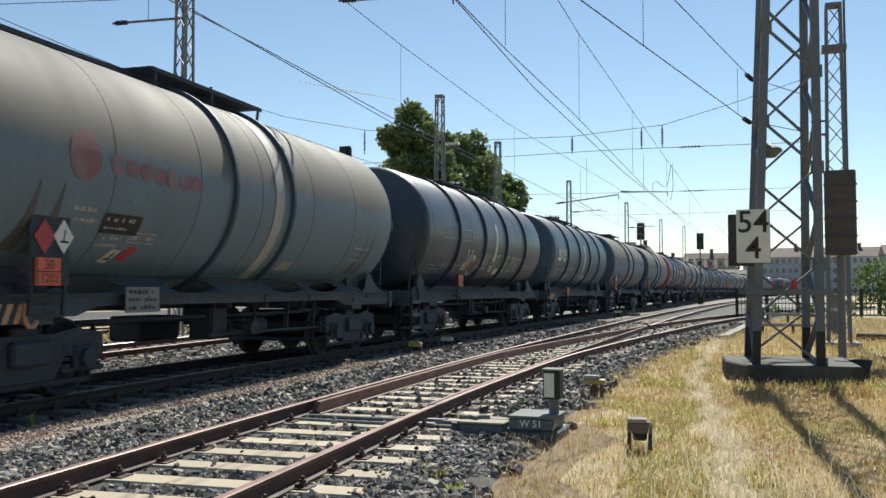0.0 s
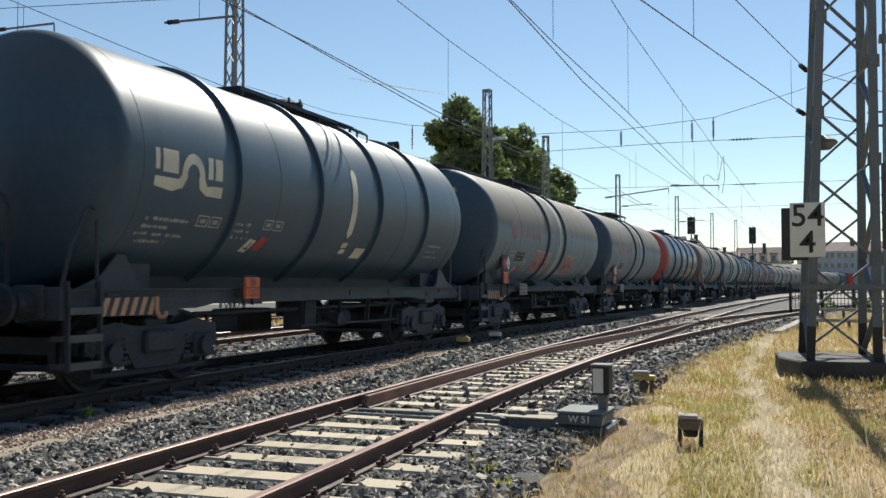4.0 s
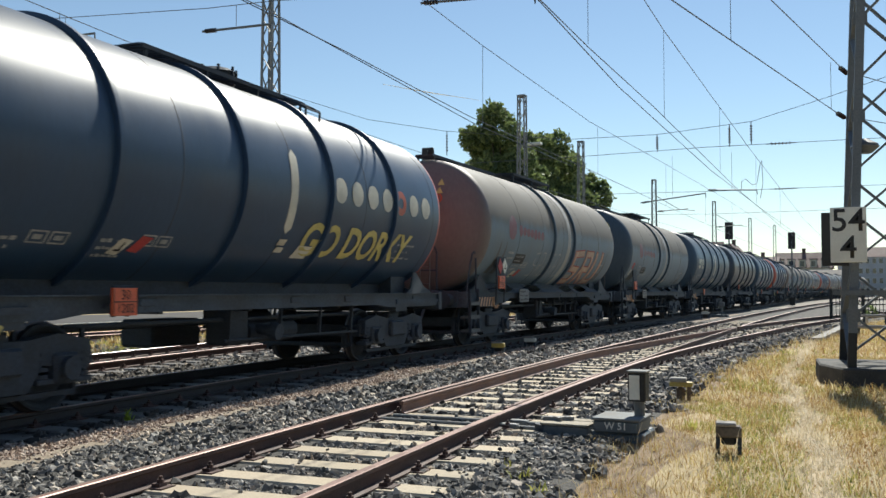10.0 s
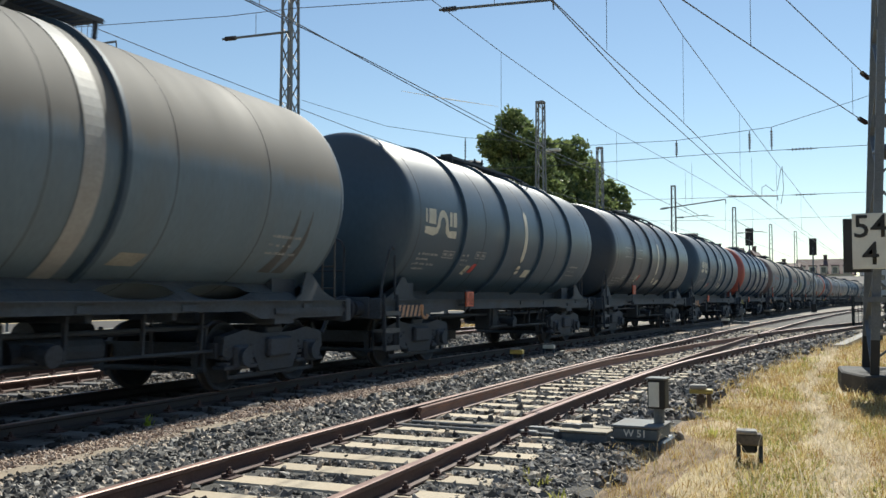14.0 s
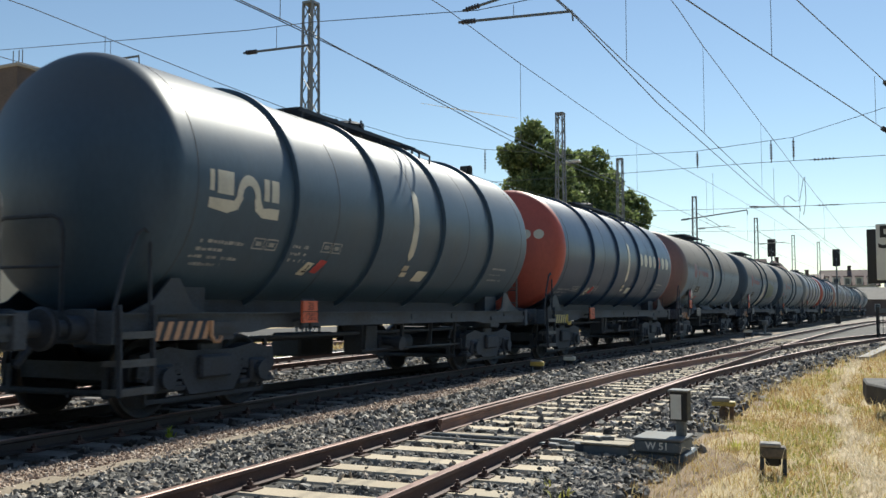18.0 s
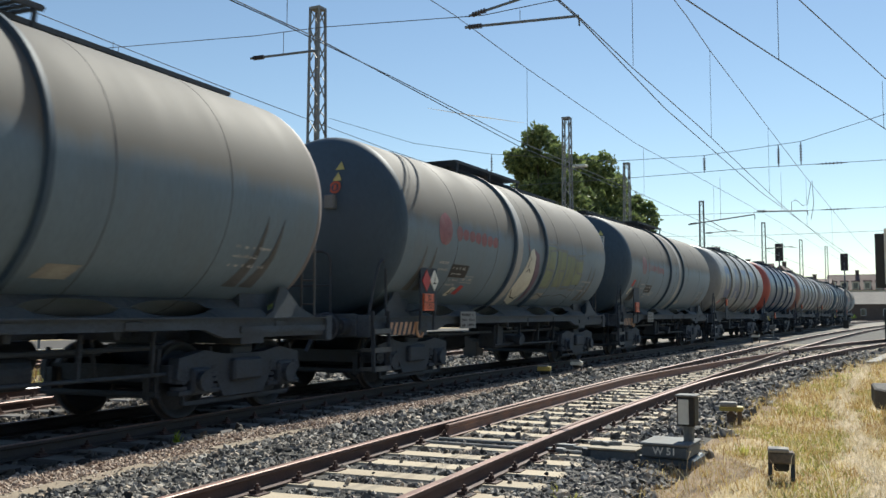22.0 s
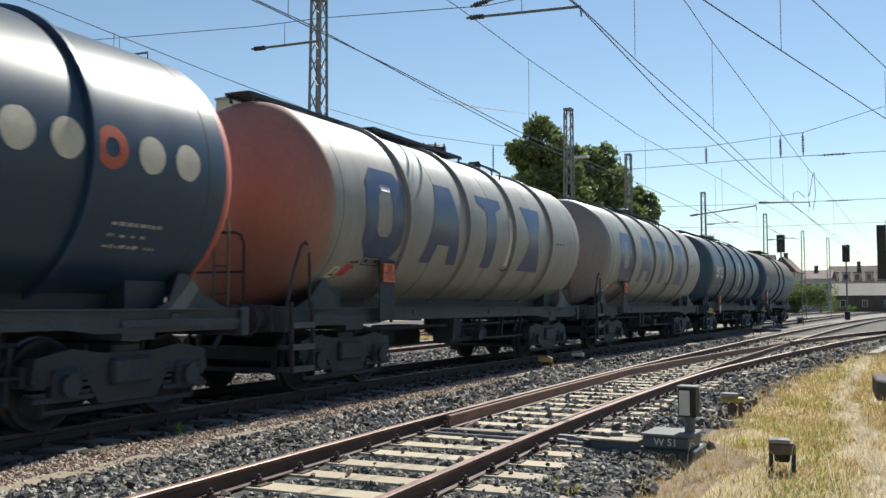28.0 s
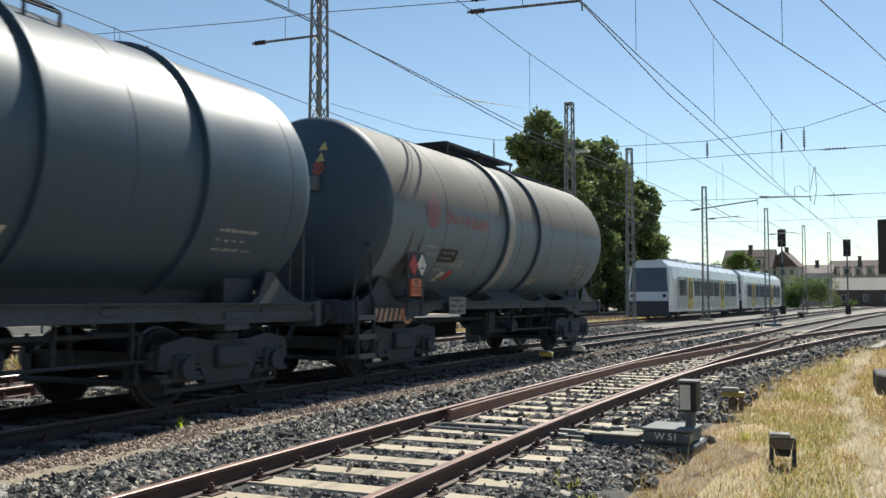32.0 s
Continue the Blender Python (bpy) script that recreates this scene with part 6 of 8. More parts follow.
def marks_black_outline(w):
    plates(w, -3.02, 1.72)
    tilted_labels(w, -2.2, -0.85)
    dark_data(w, 1, -5.4, -0.7)
    rear_data(w, 1)
    level_mark(w)
    end_signs(w, 0.24, 0.1, True)

    def emblem(bm):
        for k, (x, wd) in enumerate(((-4.65, 0.2), (-4.35, 0.34), (-3.93, 0.12), (-3.72, 0.12), (-3.1, 0.32), (-2.7, 0.34))):
            hh = 0.42 if k in (2, 3) else 0.32
            for a, b, c, d in ((0, wd, 0, 0.025), (0, wd, hh - 0.025, hh), (0, 0.025, 0, hh), (wd - 0.025, wd, 0, hh)):
                rect(bm, x + a, x + b, -0.17 + c, -0.17 + d)
            if k in (1, 4, 5):
                for a, b, c, d in ((0.1, wd - 0.1, 0.1, 0.12), (0.1, wd - 0.1, 0.2, 0.22), (0.1, 0.12, 0.1, 0.22), (wd - 0.12, wd - 0.1, 0.1, 0.22)):
                    rect(bm, x + a, x + b, -0.17 + c, -0.17 + d)
    mark(w, "outline emblem", emblem, M_data, "owner_emblem", "row of thin outlined blocks")


GLYPHS = {
    "W": [[(0, 1), (0.2, 0), (0.42, 0.7), (0.6, 0), (0.9, 1)]], "A": [[(0, 0), (0.38, 1), (0.62, 0)], [(0.1, 0.35), (0.55, 0.4)]],
    "S": [[(0.55, 0.95), (0.15, 0.8), (0.2, 0.55), (0.5, 0.4), (0.4, 0.08), (0, 0.05)]], "I": [[(0.12, 1), (0.05, 0)]],
    "T": [[(-0.1, 0.95), (0.6, 1)], [(0.27, 0.97), (0.2, 0)]], "D": [[(0, 0), (0.08, 1), (0.5, 0.72), (0.48, 0.3), (0, 0)]],
    "E": [[(0.55, 1), (0.05, 0.95), (0, 0), (0.5, 0.05)], [(0, 0.5), (0.4, 0.52)]], "Z": [[(0, 0.93), (0.6, 1), (0, 0), (0.68, 0.05)]],
    "U": [[(0, 1), (0.05, 0.15), (0.3, 0), (0.55, 0.2), (0.62, 1)]], "G": [[(0.55, 0.9), (0.2, 0.95), (0, 0.5), (0.2, 0.03), (0.55, 0.15), (0.55, 0.5), (0.35, 0.5)]],
    "?": [[(0.05, 0.75), (0.25, 1), (0.5, 0.8), (0.25, 0.45), (0.22, 0.28)], [(0.2, 0.1), (0.22, 0.0)]],
}


def pen(bm, pts, width):
    for (ax, ay), (bx, by) in zip(pts, pts[1:]):
        d = max(1e-6, math.hypot(bx - ax, by - ay))
        nx, ny = -(by - ay) / d * width / 2, (bx - ax) / d * width / 2
        ex, ey = nx * -0.6, ny * 0.6
        ex, ey = (bx - ax) / d * width * 0.3, (by - ay) / d * width * 0.3
        poly(bm, [(ax + nx - ex, ay + ny - ey), (ax - nx - ex, ay - ny - ey), (bx - nx + ex, by - ny + ey), (bx + nx + ex, by + ny + ey)])


def chalk_words(bm):
    x = -1.3
    for ch in "WAS IST DIE ZUG?":
        if ch == " ":
            x += 0.22
            continue
        for s in GLYPHS[ch]:
            pen(bm, [(x + px * 0.38 + 0.05 * py, -0.95 + py * 0.5) for px, py in s], 0.03)
        x += 0.2 if ch == "I" else 0.32


def chalk_sweep(bm):
    pen(bm, [(-2.55, -0.4), (-2.4, -0.85), (-2.15, -0.4)], 0.05)
    pen(bm, [(-2.35, -1.0), (-2.0, -0.55), (-1.75, -0.6), (-1.9, -0.7)], 0.06)
    pen(bm, [(-2.0, -1.0), (-1.8, -1.15), (-1.55, -1.1), (-1.4, -0.9), (-1.35, -0.6)], 0.035)


def marks_scrawl(w):
    marks_black_outline(w)
    mark(w, "scrawl", chalk_words, M_cream, "spray_scrawl", "thin cream handwritten words", 0.009)
    mark(w, "sweep", chalk_sweep, M_cream, "spray_scrawl", "cream sprayed sweeps", 0.009)
    mark(w, "red puff", lambda bm: blob(bm, -2.15, -0.85, 0.2, 0.15, 3, 14, 0.2), M_tag_red, "spray_puff", "small red sprayed puff", 0.008)


def marks_navy(w, tag=False, end=True):
    plates(w, -3.2, 1.34)
    tilted_labels(w, -2.75, -1.05)
    striped_board(w, M_tag_yellow)
    dark_data(w, 2, -5.45, -0.85)
    rear_data(w, 4)
    level_mark(w)

    def row(bm):
        for k in range(7):
            x = 1.5 + 0.57 * k
            if k == 4:
                continue
            blob(bm, x, 0.06, 0.2, 0.2, 30 + k, 24, 0.03)
    mark(w, "white row", row, M_cream, "owner_emblem", "row of cream rounded blocks")
    mark(w, "red ring", lambda bm: ring2d(bm, 1.5 + 0.57 * 4, 0.06, 0.1, 0.22, 20), M_ring_red, "owner_emblem", "orange-red ring")
    if end:
        def end_row():
            bm = bmesh.new()
            for k in range(7):
                x = -0.86 + 0.31 * k
                if k == 4:
                    ring2d(bm, x, 0.0, 0.07, 0.155, 16)
                else:
                    blob(bm, x, 0, 0.125, 0.12, 50 + k, 24, 0.03)
            bars(bm, -0.85, 0.0, -0.34, 0.07, 6, random.Random(12))
            rect(bm, -0.12, 0.14, -0.56, -0.32)
            for v in bm.verts:
                x, z = v.co.x, v.co.y + 0.36
                v.co = (x, HEAD_Y(math.hypot(x, z)) - 0.008, TANK_Z + z)
            return mesh_of(bm, "end_emblem", M_cream)
        tagged(part("end_emblem", cached("end emblem", end_row), None, w, "row of cream rounded blocks on the red end"), kind="stuff")

        def lamp_box():
            bm = bmesh.new()
            box(bm, -0.13, 0.13, -0.08, 0.06, -0.14, 0.14, 0.02)
            return mesh_of(bm, "socket_box", M_yellow_grimy)
        o = part("socket_box", cached("lamp box", lamp_box), None, w, "small brown box on the tank end")
        o.location = (0.5, HEAD_Y(0.5) - 0.03, TANK_Z + 0.06)
    if tag:
        def tagline(bm):
            b2 = text_flat("GO DORKY", 0.72, bold=0.02)
            me = bpy.data.meshes.new("t")
            b2.to_mesh(me)
            b2.free()
            bm.from_mesh(me)
            bmesh.ops.dissolve_limit(bm, angle_limit=0.01, verts=bm.verts, edges=bm.edges)
            for v in bm.verts:
                v.co = (2.5 + v.co.x * 1.0 + 0.1 * v.co.y, v.co.y * 1.05 - 0.8, 0)
        mark(w, "yellow tag", tagline, M_tag_yellow, "spray_letters", "yellow spray-painted words", 0.01)


def marks_silver(w):
    plates(w, -3.92, 1.97, (-0.24, 0.24, -0.75, 0.2))
    tilted_labels(w, -4.95, -1.05)
    mark(w, "silver data", lambda bm: (data_panel(bm, -5.0, -0.92, 2, 2, 0.3), bars(bm, 3.9, 4.5, -0.1, 0.06, 5, random.Random(8))), M_black, "stencil_data", "small dark stencilled data")

    lo, hi = -0.8, 0.64

    def block_a(bm):
        o = [(-0.3, lo), (0.35, lo), (0.55, lo + 0.25), (0.55, hi - 0.25), (0.35, hi), (-0.3, hi), (-0.5, hi - 0.25), (-0.5, lo + 0.25)]
        i = [(-0.08, lo + 0.36), (0.14, lo + 0.36), (0.22, lo + 0.46), (0.22, hi - 0.46), (0.14, hi - 0.36), (-0.08, hi - 0.36), (-0.18, hi - 0.46), (-0.18, lo + 0.46)]
        for k in range(8):
            n = (k + 1) % 8
            poly(bm, [(-4.28 + 1.15 * x, y) for x, y in (o[k], o[n], i[n], i[k])])

    def block_b(bm):
        poly(bm, [(-2.12 + x * 1.25, y) for x, y in ((-0.55, lo), (-0.27, lo), (-0.16, -0.45), (0.2, -0.45), (0.3, lo), (0.58, lo), (0.3, hi), (-0.22, hi))])

    def block_c(bm):
        poly(bm, [(0.0 + x * 1.2, y) for x, y in ((-0.5, hi), (0.5, hi), (0.5, hi - 0.16), (0.2, hi - 0.28), (0.19, lo), (-0.19, lo), (-0.2, hi - 0.28), (-0.5, hi - 0.16))])

    def block_d(bm):
        poly(bm, [(2.36 + x * 1.25, y) for x, y in ((-0.48, hi), (0.48, hi), (0.2, 0.05), (0.2, -0.12), (0.5, lo), (-0.5, lo), (-0.2, -0.12), (-0.2, 0.05))])
    mark(w, "silver level mark", lambda bm: rect(bm, 0.92, 1.08, -0.72, 0.3), M_cream, "level_mark", "pale upright level mark")
    mark(w, "silver level arrow", lambda bm: pen(bm, [(0.86, -0.78), (0.98, -0.84), (1.14, -0.78)], 0.035), M_black, "level_mark", "small dark arrow under the level mark", 0.01)
    for k, f in enumerate((block_a, block_b, block_c, block_d)):
        mark(w, ("navy block", k), f, M_navy_block, "navy_block", "large navy painted block")

LOOKS = {
    "E": dict(label="dusty grey tank wagon with one white band", body=P_grey, ends=P_grey_shade, marks=marks_grey),
    "F": dict(label="dusty grey tank wagon with a white end notice", body=P_grey, ends=P_grey_shade, marks=lambda w: marks_grey(w, 2)),
    "D": dict(label="dusty grey tank wagon sprayed with red letters", body=P_grey, ends=P_grey_shade, marks=marks_letters),
    "G": dict(label="dusty grey tank wagon sprayed with green blocks", body=P_grey, ends=P_grey_shade, marks=marks_green, rear_walk=True),
    "L": dict(label="dusty grey tank wagon closing the train", body=P_grey, ends=P_grey_shade, marks=marks_grey, rear_walk=True),
    "B": dict(label="glossy black-blue tank wagon with four rings", body=P_black, marks=marks_black_outline),
    "C": dict(label="glossy black-blue tank wagon with spray scrawl", body=P_black, marks=marks_scrawl),
    "W": dict(label="dark green-blue tank wagon with a top walkway", body=P_teal, marks=lambda w: marks_dark(w, signs="board"), walk=True),
    "U": dict(label="dark green-blue tank wagon with four rings", body=P_teal, marks=lambda w: marks_dark(w, signs=False)),
    "N": dict(label="navy tank wagon with orange-red ends", body=P_navy, ends=P_red_end, marks=marks_navy),
    "Y": dict(label="navy tank wagon with yellow spray words", body=P_navy, ends=P_red_end, marks=lambda w: marks_navy(w, True)),
    "R": dict(label="grey tank wagon with dull reddish ends", body=P_grey, ends=P_dull_red_end, marks=lambda w: marks_grey(w, 3), rear_walk=True),
    "O": dict(label="grey tank wagon sprayed with peach letters", body=P_grey, ends=P_dull_red_end, marks=marks_orange),
    "S": dict(label="dull silver tank wagon with navy blocks", body=P_silver, marks=marks_silver),
    "P": dict(label="dull silver tank wagon with pinkish-brown ends", body=P_silver, ends=P_pink_end, marks=marks_silver, walk=True),
}
# leading wagon first
ORDER = "ECUDEYOFUBUNRGFSNPSWL"
TRAIN = []
for code, u in zip(ORDER, CENTRES):
    TRAIN.append((tank_wagon("two" if code in "EFDGLRO" else "four", LOOKS[code], u), u))

# ---- catenary masts ----


def lattice(name, label, m, height, w0, w1, bay, leg, mat, category="catenary mast", brace=None, cross=False):
    t = thing(name, label, category, m)
    brace = brace or leg * 0.6
    c = [(-1, -1), (1, -1), (1, 1), (-1, 1)]

    def at(k, z):
        q = z / height
        w = (w0 + (w1 - w0) * q) / 2
        return Vector((c[k][0] * w, c[k][1] * w, z))
    for k in range(4):
        bm = bmesh.new()
        bar(bm, at(k, 0), at(k, height), leg, leg, (1, 0, 0))
        part("leg", bm, mat, t)
    n = int(height / bay)
    for k in range(4):
        bm = bmesh.new()
        k2 = (k + 1) % 4
        for i in range(n):
            za, zb = height * i / n, height * (i + 1) / n
            p, q = (k, k2) if i % 2 else (k2, k)
            one = bm
            if cross:
                one = bmesh.new()
            bar(one, at(p, za), at(q, zb), brace, brace * 0.5, (0, 0, 1))
            if cross:
                part("brace", one, mat, t)
                one = bmesh.new()
                bar(one, at(q, za), at(p, zb), brace, brace * 0.5, (0, 0, 1))
                part("brace", one, mat, t)
        if cross:
            bm.free()
        else:
            tagged(part("bracing", bm, mat, t), kind="stuff")
    bm = bmesh.new()
    box(bm, -w1 / 2 - 0.03, w1 / 2 + 0.03, -w1 / 2 - 0.03, w1 / 2 + 0.03, height - 0.02, height + 0.06)
    part("cap", bm, mat, t)
    e = 0.4 if cross else 0.25
    bm = bmesh.new()
    box(bm, -w0 / 2 - e, w0 / 2 + e, -w0 / 2 - e, w0 / 2 + e, -0.35 if cross else -0.15, 0.0 if cross else 0.12, 0.03)
    foot = part("foot", bm, M_concrete_dark if cross else M_concrete, t, "concrete foot")
    return t


def cantilever(mast, x, z, reach, label=""):
    """Tube bracket with insulator and steady arm, reaching over the track."""
    bm = bmesh.new()
    s = 1 if reach > 0 else -1
    tube(bm, (x, 0, z), (x + reach, 0, z + 0.12), 0.028, 8)
    tube(bm, (x, 0, z + 1.1), (x + reach * 0.72, 0, z + 0.1), 0.022, 8)
    tube(bm, (x + reach * 0.75, 0, z + 0.1), (x + reach * 1.18, 0.1, z - 0.02), 0.018, 8)
    part("bracket_arm", bm, M_galv, mast)
    bm = bmesh.new()
    for k in range(6):
        tube(bm, (x + s * (0.16 + 0.07 * k), 0, z + 0.01), (x + s * (0.19 + 0.07 * k), 0, z + 0.015), 0.075, 10)
    part("insulator", bm, M_insul, mast, "brown ribbed insulator")


MASTS = [(-16.5, 22.88, 10.7), (-12.5, 34.2, 9.0), (-13.6, 46.1, 9.0), (-13.7, 64.3, 9.0), (-12.3, 82.1, 9.0), (-11.7, 103.0, 9.0), (-10.3, 114.9, 9.0)]
for k, (x, y, h) in enumerate(MASTS):
    pale = k == 1
    m = lattice("catenary_mast", "pale concrete-grey lattice mast with a lamp bracket" if pale else "slender grey lattice mast of the overhead line", pose(x, y, 0), h + RT, 0.40 if k else 0.5, 0.26 if k else 0.33, 0.45 if k else 0.56, 0.05 if k else 0.062, M_galv)
    if k in (3, 4):
        cantilever(m, 0.15, 7.0, 2.2)
    if pale:
        bm = bmesh.new()
        bar(bm, (0.1, 0, 7.15), (0.75, -0.1, 7.2), 0.05)
        part("lamp_arm", bm, M_galv, m)
        bm = bmesh.new()
        box(bm, 0.3, 0.85, -0.25, 0.05, 7.2, 7.3, 0.03)
        part("lamp_head", bm, M_white, m, "white flat lamp head")


def tension_mast():
    """Stout four-legged mast with one upright side, single diagonals and a tarred foot."""
    t = thing("tension_mast", "stout dark lattice mast on a tarred concrete foot", "catenary mast", pose(0.10, 16.15, 0.3, 0, 0, 5.5))
    height, n = 11.5, 15
    c = [(-1, -1), (1, -1), (1, 1), (-1, 1)]

    def at(k, z):
        q = z / height
        return Vector((c[k][0] * (0.475 - 0.22 * q) + 0.27 * q, c[k][1] * (0.84 - 0.4 * q), z))
    for k in range(4):
        a, b, d = at(k, 0), at(k, height), at(k, 0.52)
        bm = bmesh.new()
        # an angle section: two flanges that meet at the outer corner
        sx, sy = c[k]
        for p, q in ((a, d), (d, b)):
            lower = p is a
            one = bm if not lower else bmesh.new()
            bar(one, p, q, 0.125, 0.125, (1, 0, 0))
            if lower:
                part("tarred_shoe", one, M_black, t, "black tarred foot of a leg")
        part("leg", bm, M_mast_dark, t)
    for k in range(4):
        k2 = (k + 1) % 4
        for i in range(n):
            za, zb = height * i / n + 0.02, height * (i + 1) / n + 0.02
            p, q = (k, k2) if i % 2 else (k2, k)
            bm = bmesh.new()
            bar(bm, at(p, za), at(q, zb), 0.085, 0.035, (0, 0, 1))
            part("brace", bm, M_mast_dark, t)
            if k == 0 and i < 8:
                bm = bmesh.new()
                g = at(p, za)
                box(bm, g.x - 0.1, g.x + 0.1, g.y - 0.03, g.y - 0.018, za - 0.1, za + 0.1)
                part("gusset_plate", bm, M_mast_dark, t)
    bm = bmesh.new()
    pts = [(-0.62, -1.05), (1.05, -1.05), (1.1, 1.05), (-0.9, 1.05), (-0.9, -0.2)]
    top = [bm.verts.new((x, y, 0.0)) for x, y in pts]
    low = [bm.verts.new((x * 1.01, y * 1.01, -0.35)) for x, y in pts]
    bm.faces.new(top)
    bm.faces.new(low[::-1])
    for k in range(5):
        bm.faces.new((low[k], low[(k + 1) % 5], top[(k + 1) % 5], top[k]))
    bmesh.ops.bevel(bm, geom=bm.edges[:], offset=0.025, segments=1, affect="EDGES")
    part("foot", bm, M_concrete_dark, t, "cracked tarred concrete foot")
    return t


near_mast = tension_mast()
for yy in (-0.9, 0.86):
    bm = bmesh.new()
    box(bm, -0.62, 0.66, yy - 0.03, yy + 0.03, 1.09, 1.17)
    part("cross_beam", bm, M_mast_dark, near_mast)
bm = bmesh.new()
tube(bm, (0.1, -0.9, 1.17), (0.1, -0.9, 1.3), 0.045, 12, 0.04)
tube(bm, (0.1, -0.9, 1.3), (0.1, -0.9, 1.33), 0.03, 12, 0.015)
part("pot_insulator", bm, M_red, near_mast, "small faded red pot insulator")
far_right = lattice("catenary_mast", "tall slim lattice mast behind the signal", pose(1.56, 26.0, 0), 8.95, 0.52, 0.34, 0.5, 0.07, M_mast_dark)
bm = bmesh.new()
tube(bm, (0.28, 0, 1.0), (0.26, 0, 12.0), 0.03, 8)
part("tension_wire", bm, M_wire, far_right)
bm = bmesh.new()
tube(bm, (0.3, 0.05, 3.2), (0.3, 0.05, 4.6), 0.09, 10)
part("tension_weight", bm, M_concrete, far_right)
bm = bmesh.new()
bar(bm, (-0.25, -0.1, 5.9), (-0.6, -0.1, 5.9), 0.05)
bar(bm, (-0.25, -0.1, 5.55), (-0.5, -0.1, 5.55), 0.05)
part("bracket", bm, M_mast_dark, far_right)
bm = bmesh.new()
box(bm, -0.3, 0.3, -0.25, 0.25, 7.75, 7.88)
part("collar", bm, M_mast_dark, far_right)

# lamp under the braces of the stout mast
bm = bmesh.new()
lathe_y(bm, [(0.0, 0.0), (0.10, 0.0), (0.21, 0.1), (0.19, 0.14), (0.05, 0.22), (0.0, 0.23)], 18)
bmesh.ops.rotate(bm, verts=bm.verts, matrix=Matrix.Rotation(math.pi / 2, 3, "X"))
bmesh.ops.translate(bm, verts=bm.verts, vec=(-0.2, -0.5, 3.3))
part("lamp", bm, M_mast_dark, near_mast, "dark round lamp between the braces")

# ---- kilometre sign on the stout mast ----
sign = thing("kilometre_sign", "white kilometre sign with black figures 54 and 4", "sign")
bm = bmesh.new()
box(bm, -0.555, -0.05, 15.115, 15.14, RT + 1.688, RT + 2.526, 0.008)
part("panel", bm, M_white, sign)
for body, zz, size in (("54", RT + 2.311, 0.485), ("4", RT + 1.903, 0.485)):
    bm = face_south(text_flat(body, size, bold=0.004), -0.302, 15.109, zz)
    part("figure", bm, M_black, sign, "black figures")
bm = bmesh.new()
for zz in (RT + 1.85, RT + 2.4):
    bar(bm, (-0.5, 15.155, zz), (-0.05, 15.155, zz), 0.03)
    bar(bm, (-0.26, 15.155, zz), (-0.26, 15.34, zz), 0.03)
part("bracket", bm, M_mast_dark, sign)
back = thing("sign_back", "dark back of a second sign on the mast", "sign")
bm = bmesh.new()
box(bm, -0.72, -0.3, 15.98, 16.03, RT + 1.66, RT + 2.52, 0.008)
part("panel", bm, M_black, back)
bm = bmesh.new()
bar(bm, (-0.6, 16.05, RT + 2.1), (-0.3, 16.05, RT + 2.1), 0.03)
part("bracket", bm, M_mast_dark, back)


# ---- point machine W 51 with its lantern ----
M_cover = material("dusty sand-coloured cover", (0.4, 0.35, 0.27), 0.85, 0, 0.2, 3, 40, 0.2, (0.22, 0.18, 0.13), 0.5, 4)
pm = thing("point_machine", "grey point machine box lettered W 51 beside the track", "point machine")
bm = bmesh.new()
box(bm, -2.49, -1.98, 8.73, 9.25, -0.02, 0.1, 0.02)
part("base", bm, M_machine_dark, pm)
bm = bmesh.new()
box(bm, -2.46, -2.02, 8.69, 9.2, 0.101, 0.215, 0.015)
part("casing", bm, M_machine_dark, pm)
bm = bmesh.new()
box(bm, -2.475, -2.005, 8.675, 9.215, 0.216, 0.24, 0.008)
part("lid", bm, M_machine, pm, "dusty pale lid")
bm = text_flat("W 51", 0.095, bold=0.002)
face_south(bm, -2.24, 8.686, 0.165)
part("lettering", bm, M_white, pm, "white letters W 51")
for x0, x1, y0, y1, z1 in ((-3.0, -2.53, 8.76, 8.98, 0.13), (-3.12, -2.6, 9.12, 9.26, 0.12)):
    bm = bmesh.new()
    box(bm, x0, x1, y0, y1, 0.0, z1, 0.015)
    part("rod_cover", bm, M_machine_dark, pm)
    bm = bmesh.new()
    box(bm, x0 - 0.02, x1, y0 - 0.02, y1 + 0.02, z1 + 0.001, z1 + 0.02, 0.006)
    part("cover_plate", bm, M_cover, pm, "dusty sand-coloured cover plate")
bm = bmesh.new()
tube(bm, (-3.0, 8.87, 0.03), (-3.0, 8.87, 0.125), 0.11, 16)
part("joint_cap", bm, M_steel_dark, pm)
bm = bmesh.new()
bar(bm, (-3.05, 8.92, 0.17), (-2.75, 9.02, 0.17), 0.035)
bar(bm, (-3.0, 9.0, 0.17), (-2.85, 8.9, 0.17), 0.035)
part("locking_bar", bm, M_galv, pm)
for yy in (8.88, 9.18):
    bm = bmesh.new()
    tube(bm, (-4.9, yy, 0.06), (-2.45, yy, 0.07), 0.022, 8)
    box(bm, -3.5, -3.3, yy - 0.05, yy + 0.05, 0.03, 0.1, 0.01)
    part("throw_rod", bm, M_galv, pm)
lan = thing("point_lantern", "black point lantern with a white upright pane", "lantern")
bm = bmesh.new()
tube(bm, (-2.08, 9.0, 0.235), (-2.08, 9.0, 0.4), 0.05, 12)
part("post", bm, M_steel_grey, lan)
bm = bmesh.new()
box(bm, -2.17, -2.0, 8.9, 9.08, 0.385, 0.665, 0.012)
part("housing", bm, M_black, lan)
bm = bmesh.new()
box(bm, -2.155, -2.055, 8.888, 8.899, 0.405, 0.64)
part("pane", bm, M_white, lan, "milky white pane")
bm = bmesh.new()
